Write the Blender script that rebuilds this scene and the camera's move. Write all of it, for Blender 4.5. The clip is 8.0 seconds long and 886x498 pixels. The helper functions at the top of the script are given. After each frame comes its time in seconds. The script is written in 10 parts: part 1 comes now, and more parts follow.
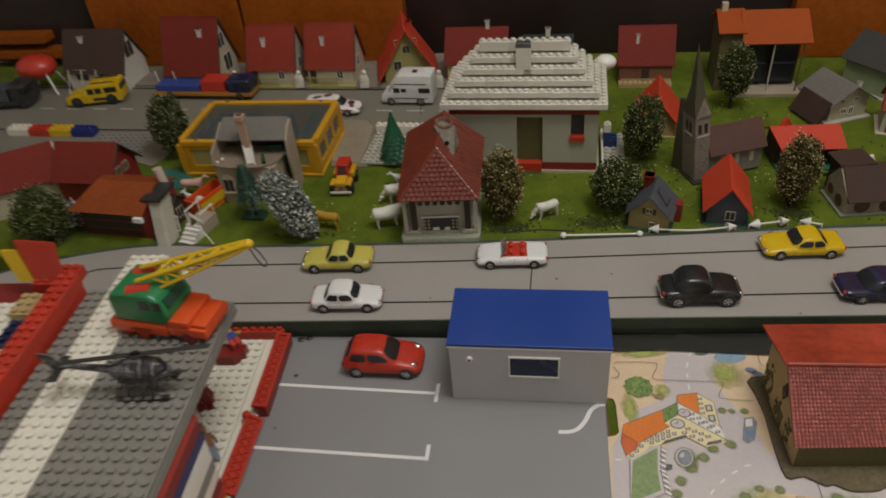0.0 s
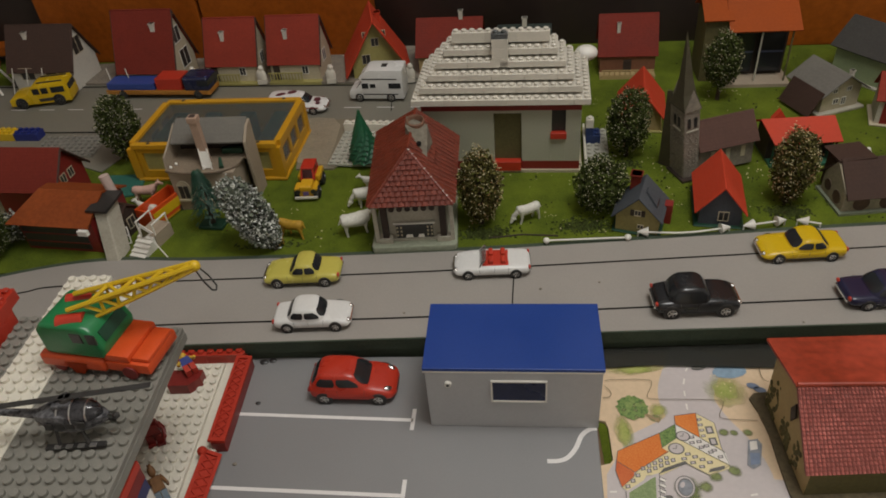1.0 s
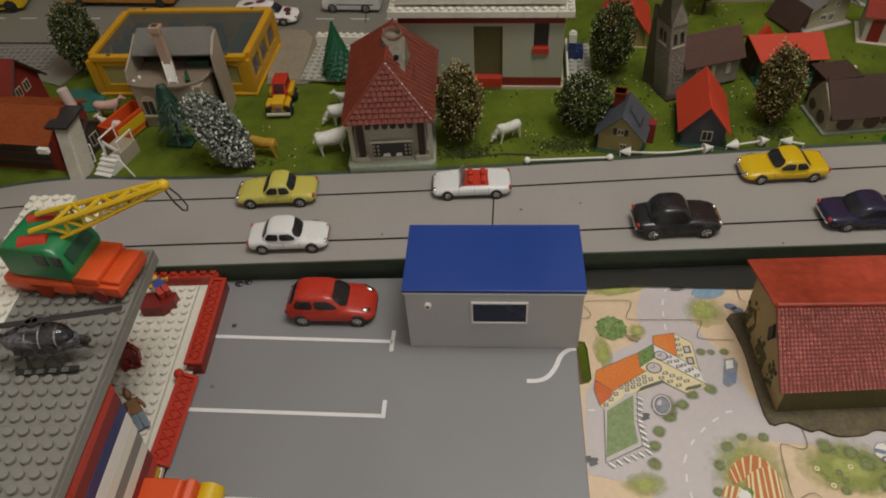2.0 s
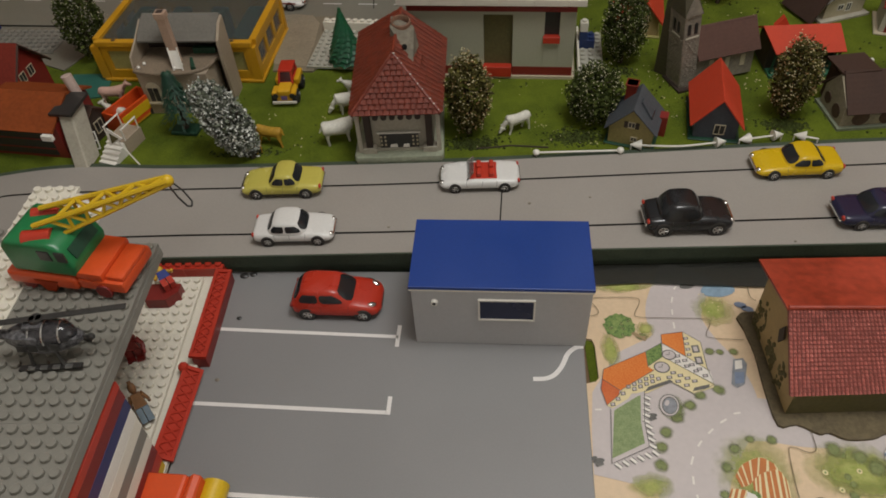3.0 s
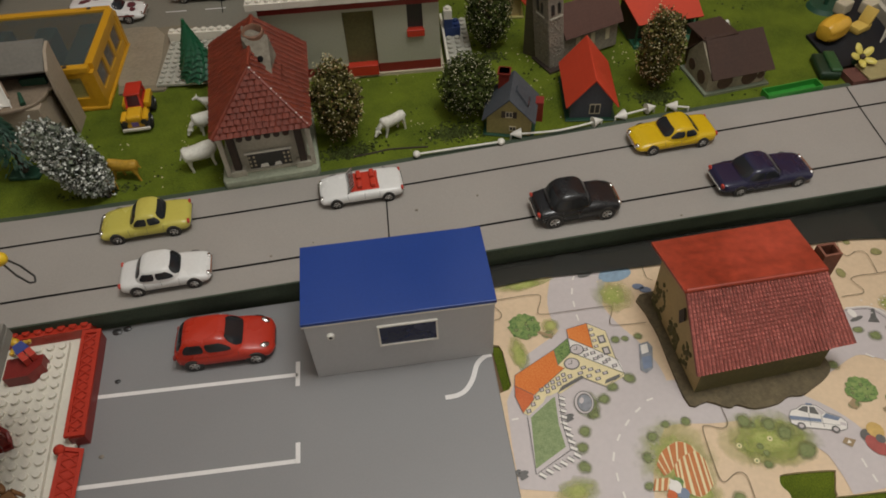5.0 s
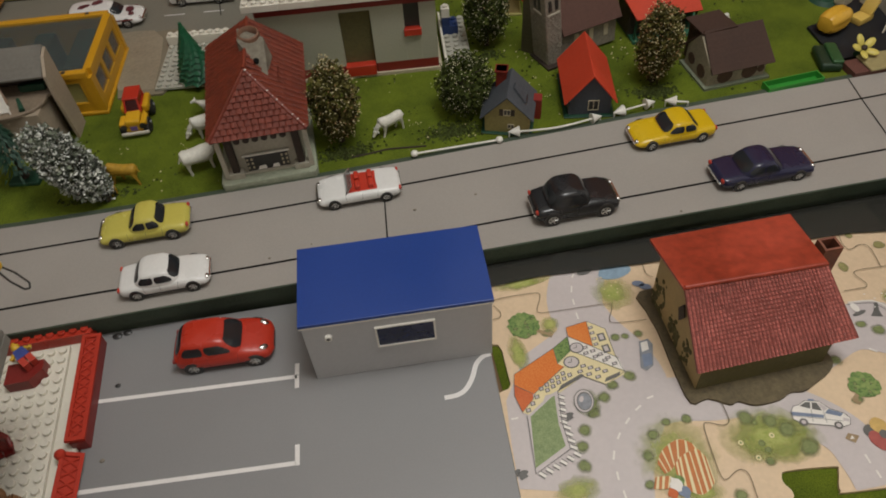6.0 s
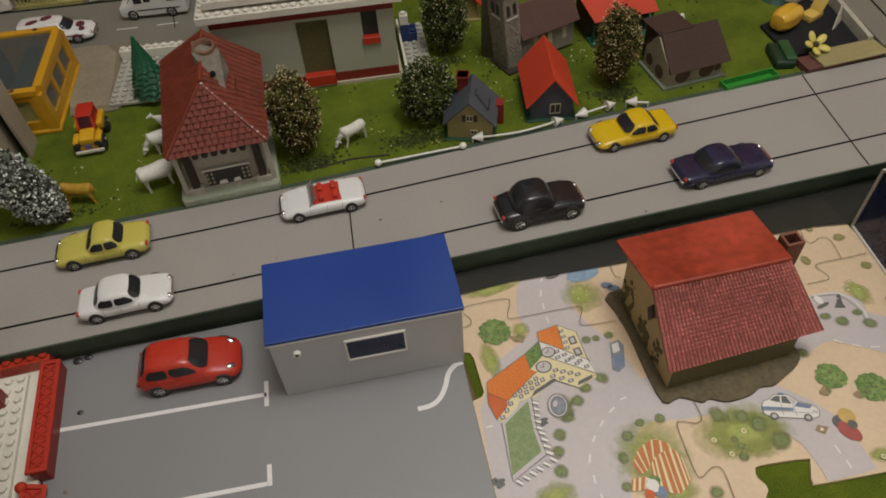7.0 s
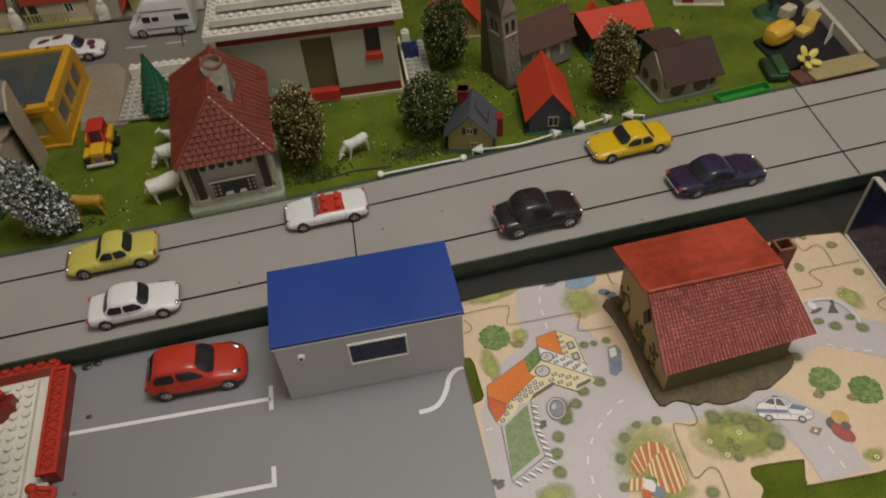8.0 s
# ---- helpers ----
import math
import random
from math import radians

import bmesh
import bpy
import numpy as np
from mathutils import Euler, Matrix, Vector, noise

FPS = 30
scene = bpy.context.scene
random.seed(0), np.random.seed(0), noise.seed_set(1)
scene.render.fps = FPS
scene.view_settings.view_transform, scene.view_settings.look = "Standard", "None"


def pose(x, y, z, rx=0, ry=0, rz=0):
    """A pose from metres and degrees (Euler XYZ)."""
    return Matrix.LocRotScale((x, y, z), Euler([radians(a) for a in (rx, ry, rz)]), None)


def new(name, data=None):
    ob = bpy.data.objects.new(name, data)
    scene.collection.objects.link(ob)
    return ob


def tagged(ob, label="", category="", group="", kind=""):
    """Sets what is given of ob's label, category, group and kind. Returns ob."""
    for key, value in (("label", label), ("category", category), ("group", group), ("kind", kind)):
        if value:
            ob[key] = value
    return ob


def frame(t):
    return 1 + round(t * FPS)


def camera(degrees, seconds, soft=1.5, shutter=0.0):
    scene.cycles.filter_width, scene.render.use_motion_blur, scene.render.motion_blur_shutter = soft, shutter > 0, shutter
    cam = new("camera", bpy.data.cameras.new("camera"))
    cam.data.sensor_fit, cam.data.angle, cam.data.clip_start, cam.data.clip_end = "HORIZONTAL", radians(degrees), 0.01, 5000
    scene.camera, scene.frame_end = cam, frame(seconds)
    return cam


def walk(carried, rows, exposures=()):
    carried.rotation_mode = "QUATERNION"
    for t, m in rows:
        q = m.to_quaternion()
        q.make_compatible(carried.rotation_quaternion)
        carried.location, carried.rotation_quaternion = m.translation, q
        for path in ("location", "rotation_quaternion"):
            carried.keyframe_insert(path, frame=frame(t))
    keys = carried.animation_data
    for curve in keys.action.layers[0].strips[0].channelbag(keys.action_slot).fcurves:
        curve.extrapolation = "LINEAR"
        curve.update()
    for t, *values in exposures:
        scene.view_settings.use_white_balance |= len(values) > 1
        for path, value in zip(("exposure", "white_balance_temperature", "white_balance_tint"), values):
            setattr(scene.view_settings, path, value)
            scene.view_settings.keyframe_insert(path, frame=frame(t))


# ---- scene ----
cam = camera(63.55, 8.0, soft=1.75, shutter=0.5)
# seconds, eye in metres, then yaw, pitch and lean to the right in degrees
PATH = [
    (0.0, 0.0665, -0.3964, 0.4481, 7.42, -37.54, 5.67),
    (0.3, 0.0639, -0.3591, 0.4277, 5.90, -38.62, 4.44),
    (0.5, 0.0631, -0.3492, 0.4313, 6.13, -39.53, 4.71),
    (1.0, 0.0651, -0.3458, 0.4279, 5.28, -38.34, 5.56),
    (1.3, 0.0638, -0.3438, 0.4227, 3.90, -39.28, 4.64),
    (1.5, 0.0611, -0.3409, 0.4204, 3.25, -42.32, 3.91),
    (1.8, 0.0602, -0.3380, 0.4199, 3.18, -43.75, 4.02),
    (2.0, 0.0597, -0.3362, 0.4197, 3.16, -44.86, 4.09),
    (2.2, 0.0587, -0.3298, 0.4224, 4.00, -45.55, 4.07),
    (3.3, 0.0585, -0.3218, 0.4231, 3.90, -46.38, 3.99),
    (3.5, 0.0732, -0.3172, 0.4264, 2.62, -46.22, 5.92),
    (3.7, 0.0736, -0.3101, 0.4238, -4.76, -45.34, 5.74),
    (4.0, 0.0655, -0.3016, 0.4211, -7.80, -46.13, 3.42),
    (4.5, 0.0655, -0.2943, 0.4204, -7.93, -47.19, 3.25),
    (4.7, 0.0650, -0.2887, 0.4224, -8.15, -48.08, 3.01),
    (5.8, 0.0674, -0.2820, 0.4230, -7.89, -49.34, 3.52),
    (6.0, 0.0730, -0.2841, 0.4219, -7.12, -48.95, 4.63),
    (6.5, 0.0739, -0.2816, 0.4202, -10.72, -48.32, 4.11),
    (7.0, 0.0743, -0.2794, 0.4201, -11.05, -48.73, 3.89),
    (7.5, 0.0723, -0.2745, 0.4211, -11.21, -49.73, 3.62),
    (8.0, 0.0728, -0.2947, 0.4233, -10.80, -47.09, 4.25),
]
walk(cam, [(t, pose(x, y, z, 90 + pitch, 0, yaw) @ pose(0, 0, 0, 0, 0, -lean)) for t, x, y, z, yaw, pitch, lean in PATH],
     exposures=[(0.0, -0.02), (0.6, -0.02), (1.3, 0.02), (2.2, 0.05), (3.5, 0.05), (8.0, 0.05)])

# ---- light: one warm ceiling lamp in a closed room ----
world = bpy.data.worlds.new("room_dark")
world.use_nodes = True
world.node_tree.nodes["Background"].inputs[0].default_value = (0.9, 0.8, 0.65, 1)
world.node_tree.nodes["Background"].inputs[1].default_value = 0.02
scene.world = world


def globe_lamp(name, m, radius, watts, rgb):
    data = bpy.data.lights.new(name, "POINT")
    data.shadow_soft_size, data.energy, data.color = radius, watts, rgb
    ob = new(name, data)
    ob.matrix_world = m
    return ob


globe_lamp("ceiling_lamp", pose(0.315, -0.06, 1.20), 0.22, 23.6, (0.99, 0.985, 0.972))

# ---- levels ----
ZR = 0.021   # slot road
ZG = 0.018   # flocked grass
ZD = 0.105   # brick deck


# ---- materials ----
def mat(name, rgb, rough=0.5, spread=0.12, grain=450.0, stain=28.0, bump=0.12, metal=0.0, rand=0.0, spec=0.5, lines=0.0, island=0.0):
    """Procedural surface: fine grain and larger stains vary colour and gloss; lines adds courses of that height, island a shade for each leaf."""
    m = bpy.data.materials.new(name)
    m.use_nodes = True
    nt = m.node_tree
    nodes, link = nt.nodes, nt.links.new
    bsdf = nodes["Principled BSDF"]
    tc = nodes.new("ShaderNodeTexCoord")
    n1, n2 = nodes.new("ShaderNodeTexNoise"), nodes.new("ShaderNodeTexNoise")
    n1.inputs["Scale"].default_value, n1.inputs["Detail"].default_value = grain, 5.0
    n2.inputs["Scale"].default_value, n2.inputs["Detail"].default_value = stain, 4.0
    link(tc.outputs["Object"], n1.inputs["Vector"])
    link(tc.outputs["Object"], n2.inputs["Vector"])
    add = nodes.new("ShaderNodeMath")
    add.operation = "ADD"
    link(n1.outputs[0], add.inputs[0])
    link(n2.outputs[0], add.inputs[1])
    rng = nodes.new("ShaderNodeMapRange")
    rng.inputs["From Min"].default_value, rng.inputs["From Max"].default_value = 0.6, 1.4
    rng.inputs["To Min"].default_value, rng.inputs["To Max"].default_value = 1 - spread, 1 + spread
    link(add.outputs[0], rng.inputs["Value"])
    value = rng.outputs["Result"]
    if rand:
        info = nodes.new("ShaderNodeObjectInfo")
        r2 = nodes.new("ShaderNodeMapRange")
        r2.inputs["To Min"].default_value, r2.inputs["To Max"].default_value = 1 - rand, 1 + rand
        link(info.outputs["Random"], r2.inputs["Value"])
        mul = nodes.new("ShaderNodeMath")
        mul.operation = "MULTIPLY"
        link(value, mul.inputs[0])
        link(r2.outputs["Result"], mul.inputs[1])
        value = mul.outputs[0]
    if island:
        geo = nodes.new("ShaderNodeNewGeometry")
        r4 = nodes.new("ShaderNodeMapRange")
        r4.inputs["To Min"].default_value, r4.inputs["To Max"].default_value = 1 - island, 1 + island
        link(geo.outputs["Random Per Island"], r4.inputs["Value"])
        mul2 = nodes.new("ShaderNodeMath")
        mul2.operation = "MULTIPLY"
        link(value, mul2.inputs[0])
        link(r4.outputs["Result"], mul2.inputs[1])
        value = mul2.outputs[0]
    hsv = nodes.new("ShaderNodeHueSaturation")
    hsv.inputs["Color"].default_value = (*rgb, 1)
    link(value, hsv.inputs["Value"])
    link(hsv.outputs["Color"], bsdf.inputs["Base Color"])
    r3 = nodes.new("ShaderNodeMapRange")
    r3.inputs["From Min"].default_value, r3.inputs["From Max"].default_value = 0.3, 0.7
    r3.inputs["To Min"].default_value, r3.inputs["To Max"].default_value = max(0.03, rough - 0.09), min(1, rough + 0.09)
    link(n2.outputs[0], r3.inputs["Value"])
    link(r3.outputs["Result"], bsdf.inputs["Roughness"])
    bsdf.inputs["Metallic"].default_value = metal
    bsdf.inputs["Specular IOR Level"].default_value = spec
    bp = nodes.new("ShaderNodeBump")
    bp.inputs["Strength"].default_value, bp.inputs["Distance"].default_value = bump, 0.0006
    height = n1.outputs[0]
    if lines:
        wv = nodes.new("ShaderNodeTexWave")
        wv.bands_direction = "Z"
        wv.inputs["Scale"].default_value = 0.314 / lines
        wv.inputs["Distortion"].default_value = 0.4
        link(tc.outputs["Object"], wv.inputs["Vector"])
        a2 = nodes.new("ShaderNodeMath")
        a2.operation = "ADD"
        link(n1.outputs[0], a2.inputs[0])
        link(wv.outputs["Fac"], a2.inputs[1])
        height = a2.outputs[0]
    link(height, bp.inputs["Height"])
    link(bp.outputs["Normal"], bsdf.inputs["Normal"])
    return m


def glass_mat(name, rgb, rough=0.08, alpha=0.4):
    """Tinted toy glazing: partly see-through, glossy."""
    m = bpy.data.materials.new(name)
    m.use_nodes = True
    b = m.node_tree.nodes["Principled BSDF"]
    b.inputs["Base Color"].default_value = (*rgb, 1)
    b.inputs["Roughness"].default_value = rough
    b.inputs["Alpha"].default_value = alpha
    return m


def wash_mat(name, a, b, scale, start=0.30, dense=0.95):
    """Watercolour print: two inks in patches that thin out towards the rim and let the paper show."""
    m = two_tone(name, a, b, scale, 0.5, 0.02)
    nt = m.node_tree
    nodes, link = nt.nodes, nt.links.new
    bsdf = nodes["Principled BSDF"]
    ink_colour = nodes["Color Ramp"].outputs["Color"]
    tc = nodes["Texture Coordinate"]
    level = nodes.new("ShaderNodeVectorMath")
    level.operation = "MULTIPLY"
    level.inputs[1].default_value = (1.0, 1.0, 0.0)
    link(tc.outputs["Generated"], level.inputs[0])
    dist = nodes.new("ShaderNodeVectorMath")
    dist.operation = "DISTANCE"
    dist.inputs[1].default_value = (0.5, 0.5, 0.0)
    link(level.outputs["Vector"], dist.inputs[0])
    wob = nodes.new("ShaderNodeTexNoise")
    wob.inputs["Scale"].default_value, wob.inputs["Detail"].default_value = 160.0, 4.0
    link(tc.outputs["Object"], wob.inputs["Vector"])
    add = nodes.new("ShaderNodeMath")
    add.operation = "MULTIPLY_ADD"
    add.inputs[1].default_value = 0.30
    link(wob.outputs[0], add.inputs[0])
    link(dist.outputs["Value"], add.inputs[2])
    rng = nodes.new("ShaderNodeMapRange")
    rng.inputs["From Min"].default_value, rng.inputs["From Max"].default_value = 0.15 + start, 0.60
    link(add.outputs[0], rng.inputs["Value"])
    fade = nodes.new("ShaderNodeMath")
    fade.operation = "MULTIPLY_ADD"
    fade.inputs[1].default_value, fade.inputs[2].default_value = -dense, dense
    link(rng.outputs["Result"], fade.inputs[0])
    link(fade.outputs[0], bsdf.inputs["Alpha"])
    link(ink_colour, bsdf.inputs["Base Color"])
    return m


def two_tone(name, a, b, scale, rough=0.9, bump=0.5, grain=900.0, lo=0.35, hi=0.65):
    """Flock or soil: two colours in soft patches, with a rough pile."""
    m = bpy.data.materials.new(name)
    m.use_nodes = True
    nt = m.node_tree
    nodes, link = nt.nodes, nt.links.new
    bsdf = nodes["Principled BSDF"]
    tc = nodes.new("ShaderNodeTexCoord")
    n1, n2 = nodes.new("ShaderNodeTexNoise"), nodes.new("ShaderNodeTexNoise")
    n1.inputs["Scale"].default_value, n1.inputs["Detail"].default_value = scale, 6.0
    n2.inputs["Scale"].default_value, n2.inputs["Detail"].default_value = grain, 4.0
    for n in (n1, n2):
        link(tc.outputs["Object"], n.inputs["Vector"])
    mix1 = nodes.new("ShaderNodeMath")
    mix1.operation = "MULTIPLY_ADD"
    mix1.inputs[1].default_value, mix1.inputs[2].default_value = 0.6, 0.0
    link(n2.outputs[0], mix1.inputs[0])
    add = nodes.new("ShaderNodeMath")
    add.operation = "MULTIPLY_ADD"
    add.inputs[1].default_value = 0.5
    link(n1.outputs[0], add.inputs[0])
    link(mix1.outputs[0], add.inputs[2])
    ramp = nodes.new("ShaderNodeValToRGB")
    ramp.color_ramp.elements[0].position, ramp.color_ramp.elements[1].position = lo, hi
    ramp.color_ramp.elements[0].color, ramp.color_ramp.elements[1].color = (*a, 1), (*b, 1)
    link(add.outputs[0], ramp.inputs["Fac"])
    link(ramp.outputs["Color"], bsdf.inputs["Base Color"])
    bsdf.inputs["Roughness"].default_value = rough
    bsdf.inputs["Specular IOR Level"].default_value = 0.2
    bp = nodes.new("ShaderNodeBump")
    bp.inputs["Strength"].default_value, bp.inputs["Distance"].default_value = bump, 0.001
    link(n2.outputs[0], bp.inputs["Height"])
    link(bp.outputs["Normal"], bsdf.inputs["Normal"])
    return m


M_GRASS = two_tone("grass_flock", (0.036, 0.058, 0.005), (0.132, 0.170, 0.013), 26.0, 0.95, 0.9, 1100.0, 0.36, 0.66)
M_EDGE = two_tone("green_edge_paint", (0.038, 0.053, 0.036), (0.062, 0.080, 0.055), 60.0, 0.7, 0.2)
M_ROAD = mat("grey_road_paint", (0.30, 0.275, 0.245), 0.62, 0.07, 700, 14, 0.1)
M_REAR = mat("rear_road_grey", (0.180, 0.168, 0.132), 0.6, 0.12, 600, 18, 0.1)
M_SLOT = mat("slot_black", (0.006, 0.0055, 0.005), 0.9, 0.2, 450, 28, 0.12, spec=0.1)
M_LOT = mat("lot_grey_card", (0.226, 0.222, 0.220), 0.42, 0.05, 800, 10, 0.04)
M_LINE = mat("line_white", (0.72, 0.69, 0.66), 0.5, 0.08, 900, 60, 0.05)
M_BLUE = mat("blue_plastic", (0.010, 0.043, 0.225), 0.42, 0.07, 500, 16, 0.05)
M_GREYP = mat("grey_plastic", (0.44, 0.435, 0.435), 0.45, 0.06, 500, 16, 0.05)
M_NAVY = mat("navy_window", (0.012, 0.016, 0.05), 0.25, 0.1, 300, 40, 0.03)
M_WHITE = mat("white_plastic", (0.74, 0.71, 0.64), 0.4, 0.06, 500, 30, 0.05)
M_CREAM = mat("cream_brick", (0.60, 0.56, 0.475), 0.22, 0.07, 500, 30, 0.04, rand=0.05, spec=0.7)
M_WPLATE = mat("white_plate", (0.71, 0.67, 0.565), 0.35, 0.06, 500, 20, 0.04, rand=0.03)
M_LPLATE = mat("light_grey_plate", (0.40, 0.39, 0.325), 0.45, 0.06, 500, 16, 0.05)
M_GPLATE = mat("grey_plate", (0.215, 0.205, 0.175), 0.45, 0.07, 500, 20, 0.04, rand=0.04)
M_RED = mat("red_brick", (0.45, 0.036, 0.017), 0.38, 0.09, 500, 30, 0.04, rand=0.06)
M_LATTICE = mat("red_lattice", (0.40, 0.034, 0.017), 0.65, 0.1, 500, 30, 0.04, spec=0.2)
M_DRED = mat("dark_red_brick", (0.20, 0.018, 0.014), 0.45, 0.12, 500, 30, 0.05)
M_ORANGE = mat("red_orange_plastic", (0.62, 0.075, 0.014), 0.38, 0.07, 500, 30, 0.04)
M_GREEN = mat("green_plastic", (0.012, 0.17, 0.052), 0.38, 0.1, 500, 30, 0.04)
M_DGREEN = mat("dark_green_plastic", (0.012, 0.055, 0.03), 0.5, 0.15, 500, 40, 0.08)
M_YELLOW = mat("yellow_plastic", (0.62, 0.40, 0.012), 0.38, 0.08, 500, 30, 0.04)
M_AMBER = mat("amber_plastic", (0.54, 0.275, 0.012), 0.4, 0.1, 500, 25, 0.05)
M_BLACK = mat("black_plastic", (0.030, 0.028, 0.026), 0.4, 0.2, 500, 40, 0.05)
M_TYRE = mat("tyre_rubber", (0.018, 0.017, 0.016), 0.8, 0.2, 900, 80, 0.2)
M_RIM = mat("rim_silver", (0.55, 0.54, 0.52), 0.3, 0.1, 500, 80, 0.05, metal=0.9)
M_CHROME = mat("chrome", (0.75, 0.74, 0.72), 0.18, 0.05, 500, 80, 0.02, metal=1.0)
M_GLASS = mat("dark_toy_glass", (0.02, 0.022, 0.024), 0.12, 0.1, 300, 60, 0.02)
M_SMOKE = glass_mat("smoked_clear_plastic", (0.20, 0.19, 0.18), 0.08, 0.45)
M_TINT = glass_mat("tinted_roof_glazing", (0.09, 0.12, 0.12), 0.18, 0.40)
# dark see-through tint that stands in for the road board's shade
M_SHADEFILM = glass_mat("board_shade_film", (0.020, 0.020, 0.014), 0.55, 0.70)
M_SMOKE2 = mat("dark_grey_brick", (0.085, 0.09, 0.088), 0.3, 0.15, 400, 60, 0.05)
M_BEIGE = mat("beige_card", (0.34, 0.275, 0.20), 0.7, 0.15, 400, 30, 0.1)
M_PALEW = mat("off_white_wall", (0.55, 0.52, 0.45), 0.7, 0.12, 400, 30, 0.1)
M_ASH = mat("ash_dark_roof", (0.05, 0.047, 0.042), 0.7, 0.2, 400, 40, 0.08, spec=0.2)
M_DKGREEN = mat("dark_green_roof", (0.025, 0.034, 0.028), 0.7, 0.2, 400, 40, 0.08, spec=0.2)
M_TAN = mat("tan_wall", (0.40, 0.29, 0.13), 0.7, 0.12, 400, 30, 0.12)
M_PALE = mat("pale_wall", (0.46, 0.40, 0.28), 0.7, 0.12, 400, 30, 0.12)
M_LIME = mat("yellow_green_wall", (0.34, 0.30, 0.10), 0.7, 0.15, 400, 30, 0.12)
M_STONE = mat("grey_stone", (0.215, 0.185, 0.145), 0.85, 0.35, 380, 60, 0.7)
M_PLASTER = mat("grey_plaster", (0.40, 0.37, 0.295), 0.8, 0.18, 350, 40, 0.3)
M_SLATE = mat("blue_grey_roof", (0.066, 0.072, 0.080), 0.7, 0.2, 400, 40, 0.1, spec=0.2, lines=0.003)
M_GREYROOF = mat("grey_roof", (0.15, 0.14, 0.12), 0.75, 0.15, 400, 40, 0.1, spec=0.2, lines=0.003)
M_BROWNROOF = mat("brown_roof", (0.098, 0.050, 0.038), 0.7, 0.15, 400, 40, 0.08, spec=0.2, lines=0.003)
M_DKROOF = mat("dark_brown_roof", (0.056, 0.032, 0.024), 0.7, 0.18, 400, 40, 0.08, spec=0.2, lines=0.003)
M_REDROOF = mat("red_roof", (0.235, 0.034, 0.020), 0.7, 0.16, 400, 35, 0.08, spec=0.15, lines=0.0025)
M_VERM = mat("vermilion_roof", (0.47, 0.048, 0.020), 0.6, 0.10, 400, 35, 0.06, spec=0.25)
M_BRICKROOF = mat("brick_red_roof", (0.165, 0.024, 0.015), 0.7, 0.2, 400, 35, 0.08, spec=0.15, lines=0.0025)
M_ORROOF = mat("orange_roof", (0.30, 0.060, 0.011), 0.7, 0.14, 400, 30, 0.06, spec=0.15, lines=0.003)
M_KTILE = mat("kiosk_tile", (0.145, 0.026, 0.012), 0.42, 0.34, 420, 38, 0.4, spec=0.35, rand=0.16)
M_KROOF = mat("kiosk_roof_bed", (0.085, 0.020, 0.012), 0.7, 0.2, 500, 60, 0.3, spec=0.2)
M_PHROOF = mat("worn_red_roof", (0.33, 0.046, 0.022), 0.45, 0.42, 150, 20, 0.15)
M_PHTILE = mat("pantile_red", (0.37, 0.105, 0.085), 0.20, 0.38, 260, 26, 0.2, island=0.22)
M_PHBED = mat("tile_bed_red", (0.25, 0.062, 0.050), 0.6, 0.25, 600, 40, 0.2)
M_PLAZA = mat("plaza_grey_brown", (0.20, 0.17, 0.115), 0.7, 0.15, 400, 25, 0.1)
M_HWALL = mat("grey_green_brick", (0.37, 0.362, 0.28), 0.45, 0.07, 500, 16, 0.05)
M_SHEDROOF = mat("dull_orange_roof", (0.225, 0.052, 0.013), 0.7, 0.25, 300, 30, 0.08, spec=0.15)
M_STACK = mat("rough_chimney_plaster", (0.17, 0.15, 0.115), 0.9, 0.4, 300, 90, 0.5, spec=0.15)
M_DARKWOOD = mat("dark_wood", (0.035, 0.022, 0.015), 0.7, 0.3, 300, 50, 0.3)
M_WOODBASE = mat("olive_brown_base", (0.115, 0.090, 0.050), 0.95, 0.45, 350, 50, 0.8)
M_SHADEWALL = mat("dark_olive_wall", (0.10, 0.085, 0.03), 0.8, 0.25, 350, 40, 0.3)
M_LEAF = mat("dark_foliage", (0.050, 0.064, 0.015), 0.8, 0.35, 500, 120, 0.4, spec=0.15, island=0.6)
M_BRONZE = mat("bronze_foliage", (0.082, 0.074, 0.020), 0.8, 0.35, 500, 120, 0.4, spec=0.15, island=0.6)
M_BLOSSOM = mat("cream_blossom", (0.62, 0.58, 0.38), 0.8, 0.25, 500, 120, 0.2)
M_RUST = mat("rust_blossom", (0.30, 0.17, 0.07), 0.8, 0.3, 500, 120, 0.2)
M_GOLD = mat("golden_blossom", (0.56, 0.49, 0.28), 0.8, 0.3, 500, 120, 0.2)
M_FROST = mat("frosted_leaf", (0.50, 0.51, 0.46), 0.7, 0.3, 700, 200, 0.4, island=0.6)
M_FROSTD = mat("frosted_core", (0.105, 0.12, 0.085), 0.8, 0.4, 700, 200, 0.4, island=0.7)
M_TRUNK = mat("bark", (0.045, 0.03, 0.018), 0.9, 0.3, 400, 100, 0.6)
M_SHEEP = mat("figurine_white", (0.62, 0.60, 0.52), 0.6, 0.15, 500, 120, 0.3)
M_OCHRE = mat("figurine_ochre", (0.40, 0.23, 0.02), 0.6, 0.25, 500, 120, 0.2)
M_PINK = mat("figurine_pink", (0.55, 0.34, 0.27), 0.6, 0.15, 500, 120, 0.2)
M_TEAL = mat("teal_card", (0.03, 0.13, 0.10), 0.5, 0.12, 400, 30, 0.05)
M_PANEL = two_tone("orange_wood_panel", (0.21, 0.050, 0.004), (0.31, 0.078, 0.007), 9.0, 0.5, 0.1, 120.0)
